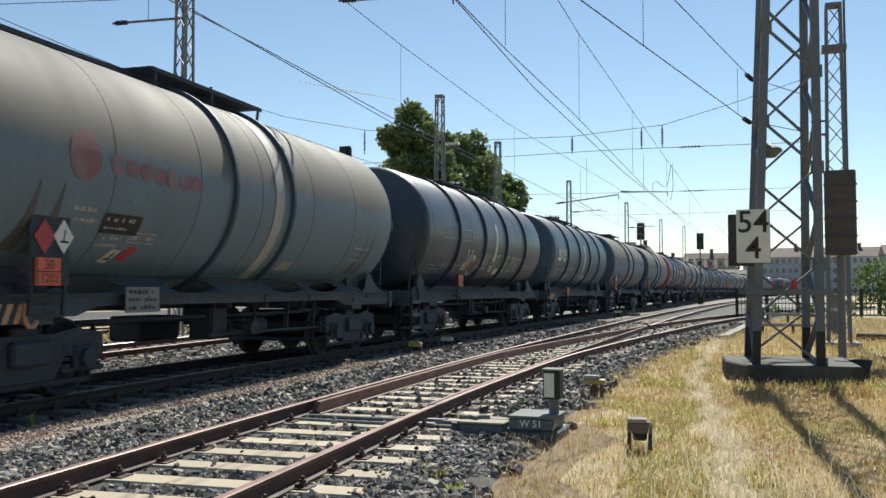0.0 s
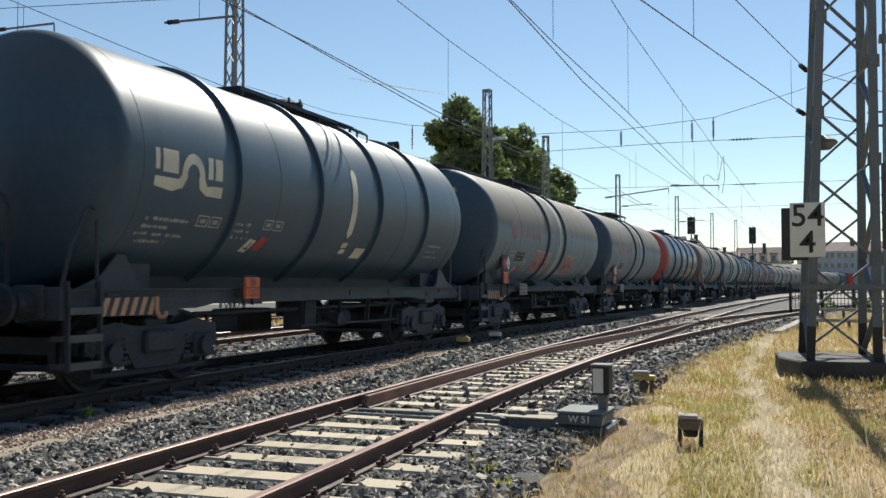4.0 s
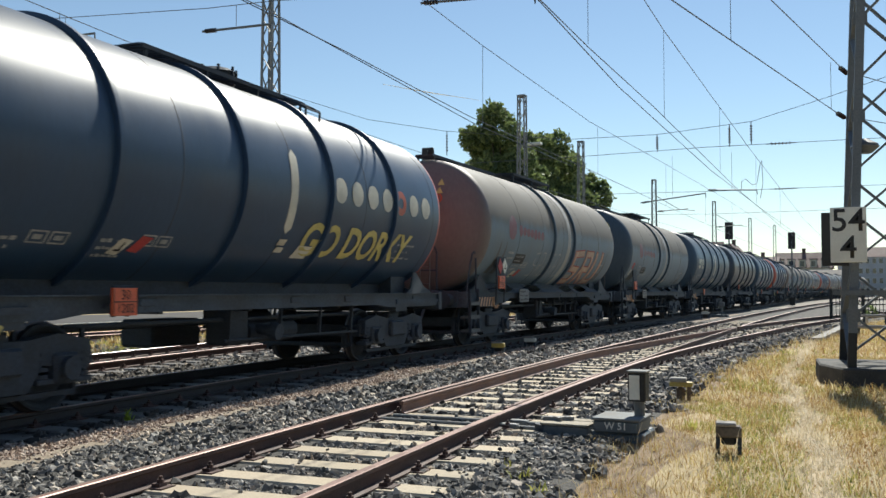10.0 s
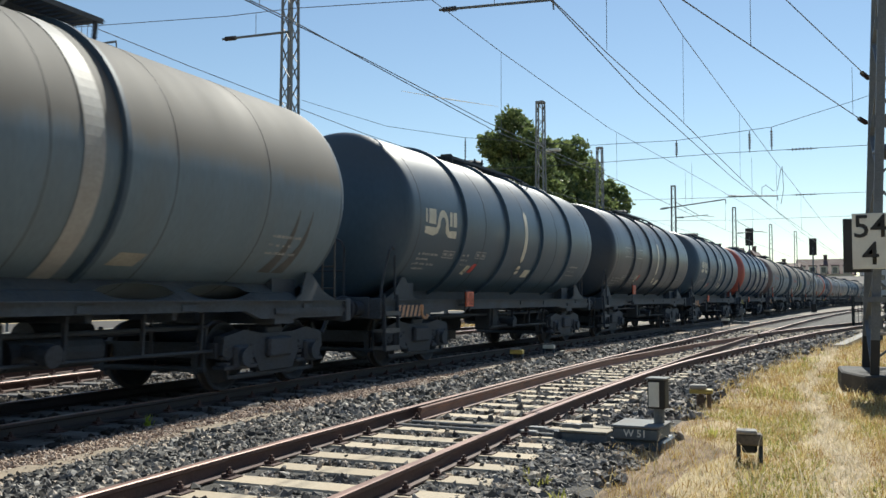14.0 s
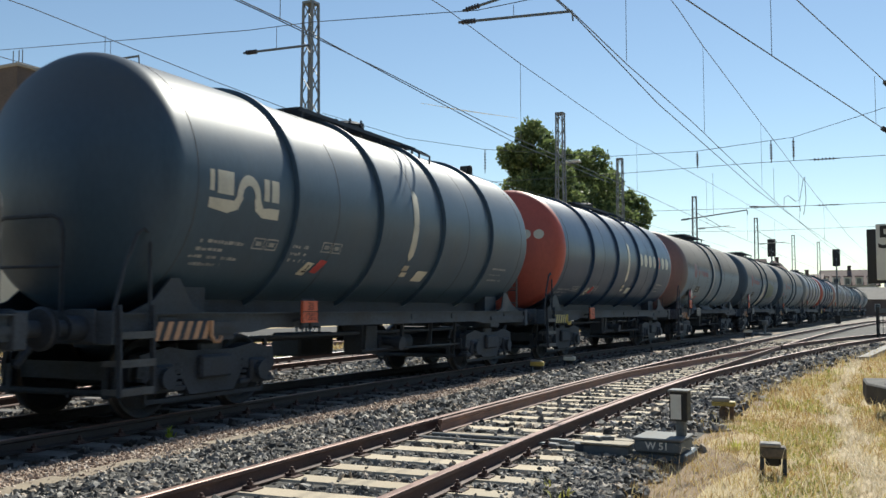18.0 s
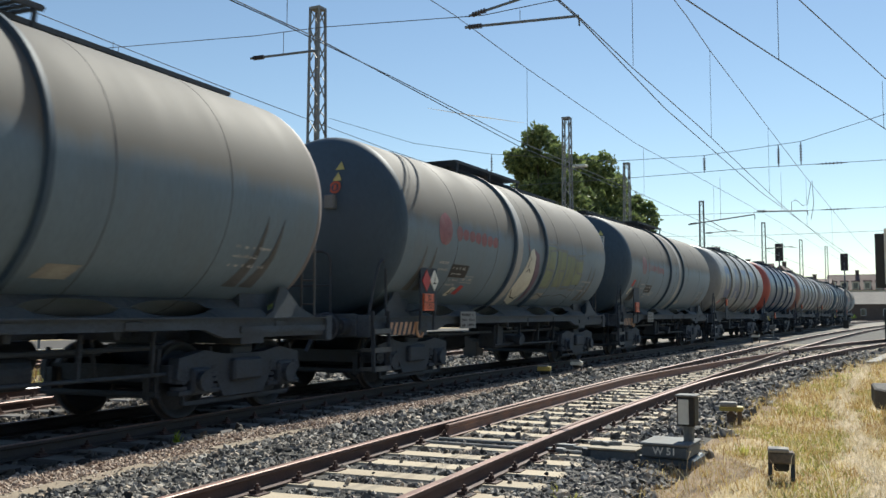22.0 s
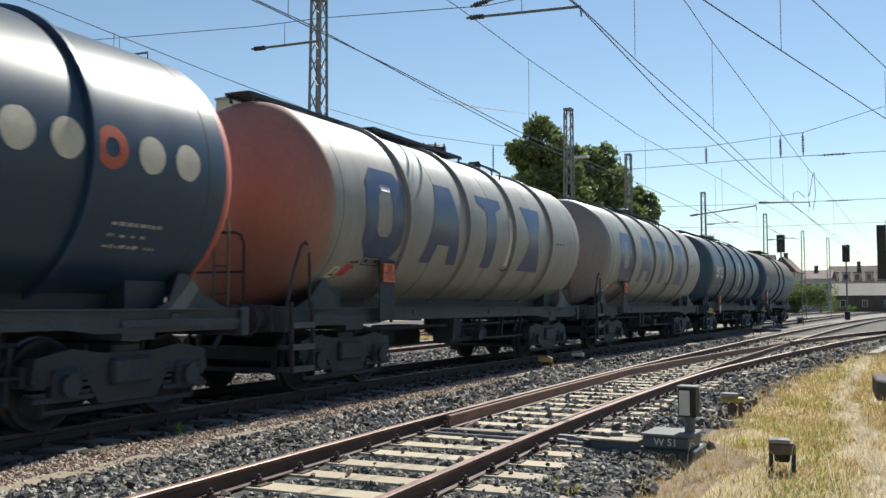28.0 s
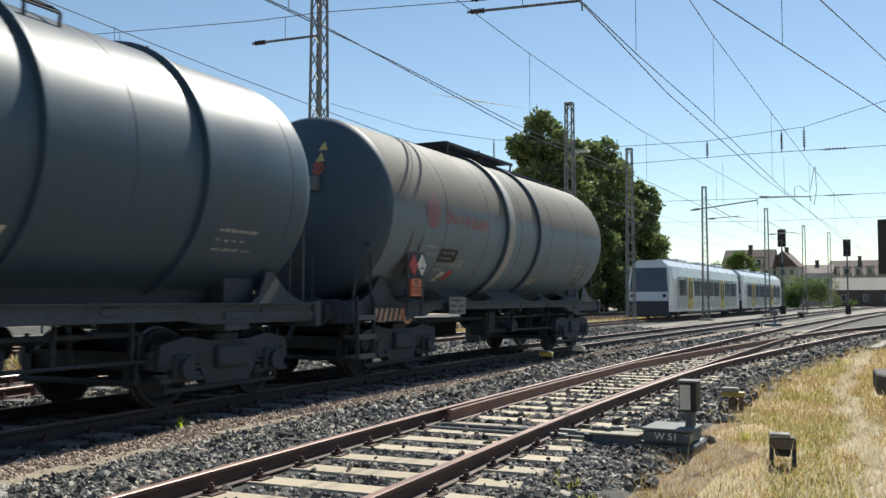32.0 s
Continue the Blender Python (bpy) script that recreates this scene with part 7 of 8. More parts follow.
box(bm, -2.185, -1.985, 8.88, 9.1, 0.664, 0.682, 0.006)
part("cap", bm, M_machine, lan)


M_post_head = material("grey-brown weathered post head", (0.15, 0.125, 0.1), 0.85, 0, 0.3, 5, 40, 0.3, (0.1, 0.085, 0.07), 0.5, 4)


def stub_post(x, y, h, cap_mat, leg_mat, label, w=0.22):
    t = thing("cable_post", label, "cable post", pose(x, y, 0, 0, 0, 8))
    bm = bmesh.new()
    box(bm, -w / 2, w / 2, -0.08, 0.08, h - 0.13, h - 0.03, 0.015)
    part("head", bm, cap_mat, t)
    bm = bmesh.new()
    box(bm, -w / 2, w * 0.3, -0.09, 0.09, h - 0.032, h, 0.01)
    part("cap", bm, M_concrete, t)
    for s in (-0.42, 0.42):
        bm = bmesh.new()
        box(bm, s * w - 0.018, s * w + 0.018, -0.05, 0.05, -0.05, h - 0.12)
        part("leg", bm, leg_mat, t)
    bm = bmesh.new()
    box(bm, -w * 0.3, w * 0.3, -0.02, 0.05, h * 0.3, h - 0.12, 0.02)
    part("cable_end", bm, M_black, t)
    return t


def plate_post(x, y, h, label, w=0.3):
    """A yellow plate with a concrete slab on it, on one leaning leg."""
    t = thing("cable_post", label, "cable post", pose(x, y, 0, 0, 0, 10))
    bm = bmesh.new()
    box(bm, -w / 2, w / 2, -0.09, 0.09, h - 0.1, h - 0.045, 0.01)
    part("plate", bm, M_yellow, t, "faded yellow plate")
    bm = bmesh.new()
    box(bm, -w * 0.48, w * 0.25, -0.1, 0.1, h - 0.044, h + 0.012, 0.015)
    part("slab", bm, M_concrete, t, "pale concrete slab")
    bm = bmesh.new()
    box(bm, w * 0.24, w * 0.44, -0.04, 0.04, -0.05, h - 0.1, 0.008)
    part("leg", bm, M_post_brown, t)
    bm = bmesh.new()
    box(bm, -w * 0.2, w * 0.16, -0.03, 0.04, -0.05, h * 0.62, 0.03)
    part("cable_end", bm, M_post_brown, t)


M_post_brown = material("mud-brown post", (0.17, 0.12, 0.085), 0.85, 0, 0.3, 5, 40, 0.2)
stub_post(-1.18, 8.55, 0.29, M_post_head, M_steel_dark, "small grey concrete-capped cable post in the grass")
plate_post(-2.33, 12.5, 0.29, "small cable post with a yellow plate and a slab")
stub_post(-7.72, 19.5, 0.3, M_yellow, M_steel_dark, "low post with a yellow cap beside the goods line", 0.3)
stub_post(-7.95, 22.3, 0.28, M_white, M_steel_dark, "low post with a white cap beside the goods line", 0.3)
stub_post(-7.4, 46.2, 0.45, M_white, M_steel_dark, "white low marker between the tracks", 0.4)
stub_post(-8.0, 68.0, 0.6, M_concrete, M_steel_dark, "grey low marker between the tracks", 0.5)


# ---- light signals ----
def light_signal(x, y, top, label, head_h=1.0, head_w=0.5, base=True, face=1):
    t = thing("light_signal", label, "railway signal", pose(x, y, 0))
    bm = bmesh.new()
    tube(bm, (0, 0, 0), (0, 0, top - head_h * 0.4), 0.075, 12)
    part("post", bm, M_mast_dark, t)
    bm = bmesh.new()
    box(bm, -head_w / 2, head_w / 2, -0.06, 0.06, top - head_h, top, 0.03)
    box(bm, -head_w * 0.36, head_w * 0.36, 0.06, 0.2, top - head_h * 0.94, top - head_h * 0.06, 0.02)
    part("head", bm, M_black, t)
    for k in range(3):
        bm = bmesh.new()
        z = top - head_h * (0.2 + 0.28 * k)
        tube(bm, (0, -0.06, z), (0, -0.2, z + 0.02), 0.1, 14)
        part("lens_hood", bm, M_black, t)
    if base:
        bm = bmesh.new()
        box(bm, -0.25, 0.25, -0.25, 0.25, 0.0, 0.8, 0.03)
        part("relay_box", bm, M_black, t)
        bm = bmesh.new()
        box(bm, -0.14, 0.14, -0.05, -0.11, top * 0.55, top * 0.55 + 0.4)
        part("sign_plate", bm, M_steel_dark, t)
    return t


light_signal(-12.95, 96.0, 8.4, "tall black light signal between the tracks", 1.75, 0.78)
light_signal(-7.25, 99.0, 7.4, "tall black light signal beside the goods line", 1.7, 0.7)
light_signal(-13.36, 27.4, 6.24, "dark light signal rising behind the goods train", 1.0, 0.42)
M_screen = material("brown-grey signal screen", (0.085, 0.078, 0.072), 0.7, 0, 0.2, 3, 30, 0.1, (0.06, 0.05, 0.045), 0.5, 2)
bs = thing("signal_back", "dark rear of a large light signal screen on a post", "railway signal")
bm = bmesh.new()
box(bm, 0.99, 1.59, 20.3, 20.5, RT + 1.97, RT + 3.72, 0.03)
part("screen", bm, M_screen, bs)
for k in range(5):
    bm = bmesh.new()
    box(bm, 0.97, 1.61, 20.27, 20.31, RT + 2.0 + 0.35 * k, RT + 2.03 + 0.35 * k)
    part("rib", bm, M_screen, bs)
bm = bmesh.new()
tube(bm, (1.29, 20.6, 0), (1.29, 20.6, RT + 3.5), 0.08, 12)
part("post", bm, M_mast_dark, bs)
bm = bmesh.new()
box(bm, 1.1, 1.5, 20.48, 20.62, RT + 2.3, RT + 2.38)
part("bracket", bm, M_mast_dark, bs)

# dwarf signal
dw = thing("dwarf_signal", "low grey shunting signal on a wide foot", "railway signal", pose(-7.45, 52.0, 0))
bm = bmesh.new()
box(bm, -0.5, 0.35, -0.25, 0.25, 0, 0.16, 0.03)
part("foot", bm, M_machine, dw)
bm = bmesh.new()
tube(bm, (0, 0, 0.16), (0, 0, 0.6), 0.06)
part("post", bm, M_steel_grey, dw)
bm = bmesh.new()
box(bm, -0.16, 0.16, -0.12, 0.12, 0.6, 0.85, 0.04)
part("head", bm, M_machine, dw)


# ---- overhead wires ----
wires = []


def wire(pts, r=0.009, sag=0.0, label="thin dark overhead line wire"):
    cu = []
    for (a, b) in zip(pts, pts[1:]):
        a, b = Vector(a), Vector(b)
        n = 8 if sag else 1
        for k in range(n):
            q = k / n
            p = a.lerp(b, q)
            p.z -= sag * 4 * q * (1 - q)
            cu.append(p)
    cu.append(Vector(pts[-1]))
    bm = pipe(bmesh.new(), cu, r, 5)
    ob = part("overhead_wire", bm, M_wire)
    return tagged(ob, label, "overhead wire", "wires over the tracks")


def dropper(x, y, z0, z1):
    bm = pipe(bmesh.new(), [(x, y, z0), (x, y, z1)], 0.0065, 4)
    return tagged(part("dropper", bm, M_wire), "thin vertical dropper between two wires", "overhead wire", "droppers")


def along(x, pairs, r=0.012, label="thin dark overhead line wire"):
    return wire([(x, y, z) for y, z in pairs], r, 0.0, label)


along(-9.2, [(-30, 6.25), (11.45, 6.2), (15.2, 6.12), (21.3, 5.9), (32, 5.85), (50.6, 5.64), (73, 5.5), (140, 5.6)], 0.0102, "contact wire over the goods line")
along(-9.2, [(-30, 6.5), (12.67, 6.22), (15.75, 6.06), (21.5, 5.77), (30, 5.72)], 0.0102, "second thin wire over the goods line")
along(-9.2, [(-30, 8.4), (17.95, 8.15), (22.17, 7.94), (32.4, 7.62), (43.2, 7.75), (67.6, 7.95), (140, 7.8)], 0.0102, "carrying wire over the goods line")
along(-4.6, [(-20, 6.3), (13.3, 6.0), (16.1, 5.9), (21.7, 5.82), (35.3, 5.4), (55.6, 5.1), (110, 5.3)], 0.0102, "contact wire over the turnout")
along(-4.6, [(-20, 6.3), (13.31, 5.97), (18.3, 5.62), (30.2, 5.32), (44.4, 5.3), (90, 5.4)], 0.0102, "second wire over the turnout")
along(-4.6, [(-20, 8.6), (20.4, 8.15), (22.9, 7.99), (32.3, 7.74), (41.7, 7.5), (74.5, 6.95), (120, 7.2)], 0.0102, "carrying wire over the turnout")
along(-16.1, [(-25, 8.2), (12.6, 7.66), (18, 7.37), (26.8, 7.02), (34.6, 6.9), (56, 7.1), (90, 7.3)], 0.0102, "wire over the station track")
along(-20.8, [(-25, 8.2), (20, 7.9), (60, 7.6), (120, 7.4)], 0.0102, "wire over the platform track")
wire([(-2.4 - 4.3, -11, 5.5), (-2.4, 12, 5.35), (-0.54, 22, 5.34), (1.4, 26, 5.5)], 0.0102, 0, "contact wire leading to its anchor mast")
wire([(-6.3, -11, 6.8), (-1.47, 16.2, 6.4), (-0.45, 22, 6.33), (1.4, 26, 6.4)], 0.0102, 0, "carrying wire leading to its anchor mast")
wire([(-26, 18.3, 9.48), (-15.16, 18.3, 8.63), (-13.12, 18.3, 8.55), (-8.64, 18.3, 8.16), (-3.5, 18.3, 8.35), (1.5, 18.3, 9.0)], 0.0102, 0, "cross-span wire between the masts")
wire([(-24, 34.2, 10.4), (-19.54, 34.2, 8.84), (-15.9, 34.2, 8.07), (-10.61, 34.2, 7.35), (-7.18, 34.2, 7.29), (-3.79, 34.2, 7.52), (-1.18, 34.2, 8.19), (1.6, 34.2, 9.0)], 0.0102, 0, "sagging wire spanning all the tracks")
wire([(-24, 34.2, 6.7), (-9.95, 34.2, 6.65), (-5.39, 34.2, 6.7), (1.6, 34.2, 6.62)], 0.0102, 0, "level wire spanning all the tracks")
wire([(-24, 46.1, 6.5), (-12.26, 46.1, 6.43), (-7.04, 46.1, 6.33), (3.0, 46.1, 6.27)], 0.0102, 0, "level wire spanning all the tracks")
wire([(-24, 64.3, 7.1), (-10, 64.3, 6.7), (4, 64.3, 6.7)], 0.0102, 0, "level wire spanning all the tracks")
for y in (-1.0, 11.9, 22.17, 33.4, 46, 58, 70):
    dropper(-9.2, y, lerp_path([(-30, 8.4), (18, 8.15), (22.2, 7.94), (32.4, 7.62), (43.2, 7.75), (67.6, 7.95), (140, 7.8)], y), lerp_path([(-30, 6.25), (11.45, 6.2), (21.3, 5.9), (32, 5.85), (50.6, 5.64), (140, 5.6)], y))
for y in (5.0, 16.1, 22.9, 32.2, 43, 55):
    dropper(-4.6, y, lerp_path([(-20, 8.6), (20.4, 8.15), (22.9, 7.99), (32.3, 7.74), (41.7, 7.5), (74.5, 6.95), (120, 7.2)], y), lerp_path([(-20, 6.3), (13.3, 6.0), (21.7, 5.82), (35.3, 5.4), (55.6, 5.1), (110, 5.3)], y))
for y in (4, 14.5, 26.8, 41):
    dropper(-16.1, y, lerp_path([(-25, 8.2), (12.6, 7.66), (26.8, 7.02), (56, 7.1), (90, 7.3)], y), 5.7)
dropper(-1.9, 14.6, 6.42, 5.32)
dropper(-0.7, 21.0, 6.33, 5.33)
dropper(-0.35, 34.2, 7.0 + 1.3, 6.64)


def insulator(a, b, label="dark ribbed insulator on a wire"):
    """A string of ribbed discs from a to b."""
    t = thing("insulator", label, "insulator", group="insulators on the wires")
    a, b = Vector(a), Vector(b)
    bm = bmesh.new()
    tube(bm, a, b, 0.018, 6)
    part("rod", bm, M_wire, t)
    n = 6
    for k in range(n):
        bm = bmesh.new()
        p = a.lerp(b, 0.2 + 0.6 * k / (n - 1))
        d = (b - a).normalized()
        tube(bm, p - d * 0.02, p + d * 0.02, 0.055, 10, 0.035)
        part("disc", bm, M_insul, t)


for x, za, zb in ((-7.15, 7.29, 6.64), (-4.55, 7.45, 6.66), (-3.8, 7.52, 6.68), (-15.8, 8.06, 7.05)):
    insulator((x, 34.2, za), (x, 34.2, zb), "hanging ribbed insulator on the cross-span")
insulator((-0.62, 21.6, 5.34), (-0.45, 22.4, 5.34), "ribbed insulator near the anchor mast")
insulator((-0.55, 21.6, 6.34), (-0.38, 22.4, 6.33), "ribbed insulator near the anchor mast")
insulator((-3.3, 34.2, 6.67), (-2.3, 34.2, 6.66))
insulator((-4.3, 46.1, 6.31), (-3.0, 46.1, 6.3))


def span_z(x):
    return lerp_path([(-26, 9.48), (-15.16, 8.63), (-13.12, 8.55), (-8.64, 8.16), (-3.5, 8.35), (1.5, 9.0)], x)


def steady_arm(a, b):
    t = thing("steady_arm", "dark steady arm hung on the cross-span", "steady arm", group="steady arms")
    a, b = Vector(a), Vector(b)
    bm = bmesh.new()
    tube(bm, a, b, 0.032, 8)
    part("tube", bm, M_mast_dark, t)
    bm = bmesh.new()
    d = (b - a).normalized()
    for k in range(5):
        tube(bm, a + d * (0.1 + 0.07 * k), a + d * (0.13 + 0.07 * k), 0.06, 10)
    part("insulator", bm, M_insul, t)
    bm = bmesh.new()
    tube(bm, b, b + Vector((0.02, 0, -0.22)), 0.02, 6)
    part("clamp", bm, M_mast_dark, t)
    bm = bmesh.new()
    p = a.lerp(b, 0.5)
    tube(bm, p, p + Vector((0, 0, max(0.25, span_z(p.x) - p.z))), 0.008, 5)
    part("hanger", bm, M_wire, t)


steady_arm((-15.3, 18.3, 8.05), (-13.2, 18.3, 7.98))
steady_arm((-21.2, 18.3, 8.5), (-19.0, 18.3, 8.45))
steady_arm((-9.1, 18.3, 7.95), (-6.4, 18.3, 7.8))
steady_arm((-9.0, 18.3, 8.2), (-7.0, 18.3, 8.5))
steady_arm((-4.6, 18.3, 8.25), (-2.9, 18.3, 8.6))
steady_arm((-10.5, 46.1, 5.9), (-7.3, 46.1, 6.25))
steady_arm((-7.2, 46.1, 6.4), (-4.9, 46.1, 6.3))
bm = pipe(bmesh.new(), [(-5.6, 46.1, 6.3), (-5.6, 46.1, 6.75), (-5.4, 46.1, 6.85), (-5.1, 46.1, 6.55), (-4.9, 46.1, 6.6), (-4.72, 46.1, 7.6), (-4.66, 46.1, 7.7), (-4.62, 46.1, 6.6), (-4.75, 46.1, 5.9)], 0.014, 5)
tagged(part("jumper_cable", bm, M_wire), "looped jumper cable between two wires", "cable")

# ---- trees ----
M_leaf = island_mat("broad green leaves", [(0.0, (0.08, 0.115, 0.05)), (0.5, (0.15, 0.2, 0.075)), (1.0, (0.25, 0.3, 0.11))], 0.6, 0, 0, 0.5)
M_leaf_light = island_mat("fresh green leaves", [(0.0, (0.05, 0.09, 0.02)), (0.5, (0.09, 0.15, 0.03)), (1.0, (0.18, 0.24, 0.06))], 0.6, 0, 0, 0.5)
M_bark = material("grey-brown bark", (0.09, 0.07, 0.055), 0.95, 0, 0.4, 4, 30, 0.6)


def crown(name, clumps, leaf, per_m3, mat, parent, label=""):
    """Leaf clumps: many small folded leaves spread through uneven balls."""
    P = []
    for c, r in clumps:
        n = int(per_m3 * r**2)
        d = rng.normal(size=(n, 3))
        d /= np.linalg.norm(d, axis=1, keepdims=True)
        rad = r * rng.uniform(0.55, 1.05, (n, 1)) * (1 + 0.18 * np.sin(d[:, :1] * 7 + c[0]) * np.cos(d[:, 2:] * 6 + c[1]))
        P.append(np.array(c) + d * rad)
    P = np.concatenate(P)
    n = len(P)
    a, b = rng.normal(size=(n, 3)), rng.normal(size=(n, 3))
    a /= np.linalg.norm(a, axis=1, keepdims=True)
    b -= a * (a * b).sum(1, keepdims=True)
    b /= np.linalg.norm(b, axis=1, keepdims=True)
    s = leaf * rng.uniform(0.6, 1.4, (n, 1))
    v = np.stack([P - a * s, P - b * s * 0.6, P + a * s, P + b * s * 0.6 + np.cross(a, b) * s * 0.3], 1).reshape(-1, 3)
    f = np.arange(n * 4).reshape(n, 4)
    ob = soup(name, v, f, mat, label, "", "")
    for key in ("category", "kind"):
        if key in ob:
            del ob[key]
    ob.parent = parent
    return ob


def tree(x, y, h, r, label, seed, mat=M_leaf, dens=420, leaf=0.19, low=0.25, name="tree", cat="tree", blunt=0.05):
    t = thing(name, label, cat, pose(x, y, 0))
    rs = np.random.default_rng(seed)
    bm = bmesh.new()
    tube(bm, (0, 0, -0.1), (0.1, 0.05, h * 0.35), 0.045 * r + 0.06, 10, 0.035 * r + 0.03)
    tube(bm, (0.1, 0.05, h * 0.35), (0.0, 0.2, h * 0.85), 0.035 * r + 0.03, 8, 0.03)
    part("trunk", bm, M_bark, t)
    clumps = []
    for k in range(int(26 + r * 8)):
        q = rs.uniform(low, 0.93)
        w = r * math.sqrt(max(blunt, 1 - ((q - 0.5) / 0.52) ** 2))
        a, d = rs.uniform(0, 2 * math.pi), w * math.sqrt(rs.uniform(0.1, 0.9))
        c = (d * math.cos(a), d * math.sin(a), q * h)
        clumps.append((c, r * rs.uniform(0.2, 0.38)))
    for k in range(7):
        c = clumps[k][0]
        bm = bmesh.new()
        tube(bm, (0.05, 0.1, h * rs.uniform(0.25, 0.5)), (c[0] * 0.8, c[1] * 0.8, c[2]), 0.06 + 0.012 * r, 6, 0.02)
        part("limb", bm, M_bark, t)
    crown("crown", clumps, leaf, dens, mat, t, "uneven green leafy crown")
    return t


tree(-26.2, 66.5, 16.3, 3.3, "tall dark green broadleaf tree behind the tracks", 1, low=0.2, blunt=0.5)
tree(-26.5, 71.5, 13.2, 3.0, "dark green broadleaf tree behind the tracks", 11, low=0.15)
tree(-27, 77.5, 16.2, 3.7, "tall dark green broadleaf tree behind the tracks", 2, low=0.15)
tree(-27, 83.5, 14.7, 3.7, "dark green broadleaf tree behind the tracks", 3, low=0.1)
tree(-26.5, 89.5, 13.6, 3.4, "dark green broadleaf tree behind the tracks", 4, low=0.1)
tree(-26.8, 94, 10.9, 2.8, "green broadleaf tree behind the tracks", 5, low=0.1)
tree(-27, 97.5, 7.6, 2.0, "small green tree behind the tracks", 6, low=0.1)
tree(-30, 150, 7.5, 1.7, "slim dark conifer-like tree beside the station", 7, low=0.1, dens=110)
tree(-33, 190, 11, 3.5, "green tree in front of the houses", 8, M_leaf_light, 110, 0.25, 0.1)
tree(6.0, 62, 3.6, 1.35, "fresh green young tree behind the fence", 9, M_leaf_light, 260, 0.1, 0.1)


def bush(x, y, w, h, label, seed, mat=M_leaf):
    t = thing("bush", label, "bush", pose(x, y, 0))
    rs = np.random.default_rng(seed)
    cl = [((rs.uniform(-w, w) * 0.8, rs.uniform(-1, 1), rs.uniform(0.15, 0.75) * h), h * rs.uniform(0.25, 0.36)) for k in range(14)]
    crown("foliage", cl, 0.14, 130, mat, t)
    bm = bmesh.new()
    for k in range(5):
        tube(bm, (rs.uniform(-w, w) * 0.5, 0, -0.05), cl[k][0], 0.06, 6, 0.02)
    part("stems", bm, M_bark, t)


bush(-18.0, 168, 3.6, 5.6, "large dark green bush beside the station tracks", 21)
bush(-20.5, 165, 1.6, 4.0, "light green bush beside the station tracks", 22, M_leaf_light)
bush(-14.0, 190, 2.0, 1.4, "low hedge before the shed", 23, M_leaf_light)

# ---- houses ----
M_plaster = material("cream house plaster", (0.5, 0.49, 0.43), 0.9, 0, 0.1, 0.3, 20, 0.1, (0.35, 0.32, 0.26), 0.4, 0.4)
M_plaster_grey = material("grey-white apartment plaster", (0.42, 0.45, 0.49), 0.9, 0, 0.1, 0.3, 20, 0.1, (0.36, 0.34, 0.31), 0.4, 0.4)
M_roof = material("brown-red roof tiles", (0.13, 0.085, 0.08), 0.85, 0, 0.3, 0.5, 12, 0.4, (0.08, 0.05, 0.045), 0.5, 0.6)
M_roof_grey = material("weathered grey roofing felt", (0.22, 0.20, 0.18), 0.85, 0, 0.25, 0.5, 12, 0.3)
M_brick = material("soot-brown shed brick", (0.11, 0.085, 0.075), 0.9, 0, 0.3, 0.8, 14, 0.3, (0.07, 0.05, 0.045), 0.5, 0.5)
M_glass = material("dark window glass", (0.03, 0.04, 0.05), 0.12, 0, 0.2, 1, 4, 0.0, spec=0.8)


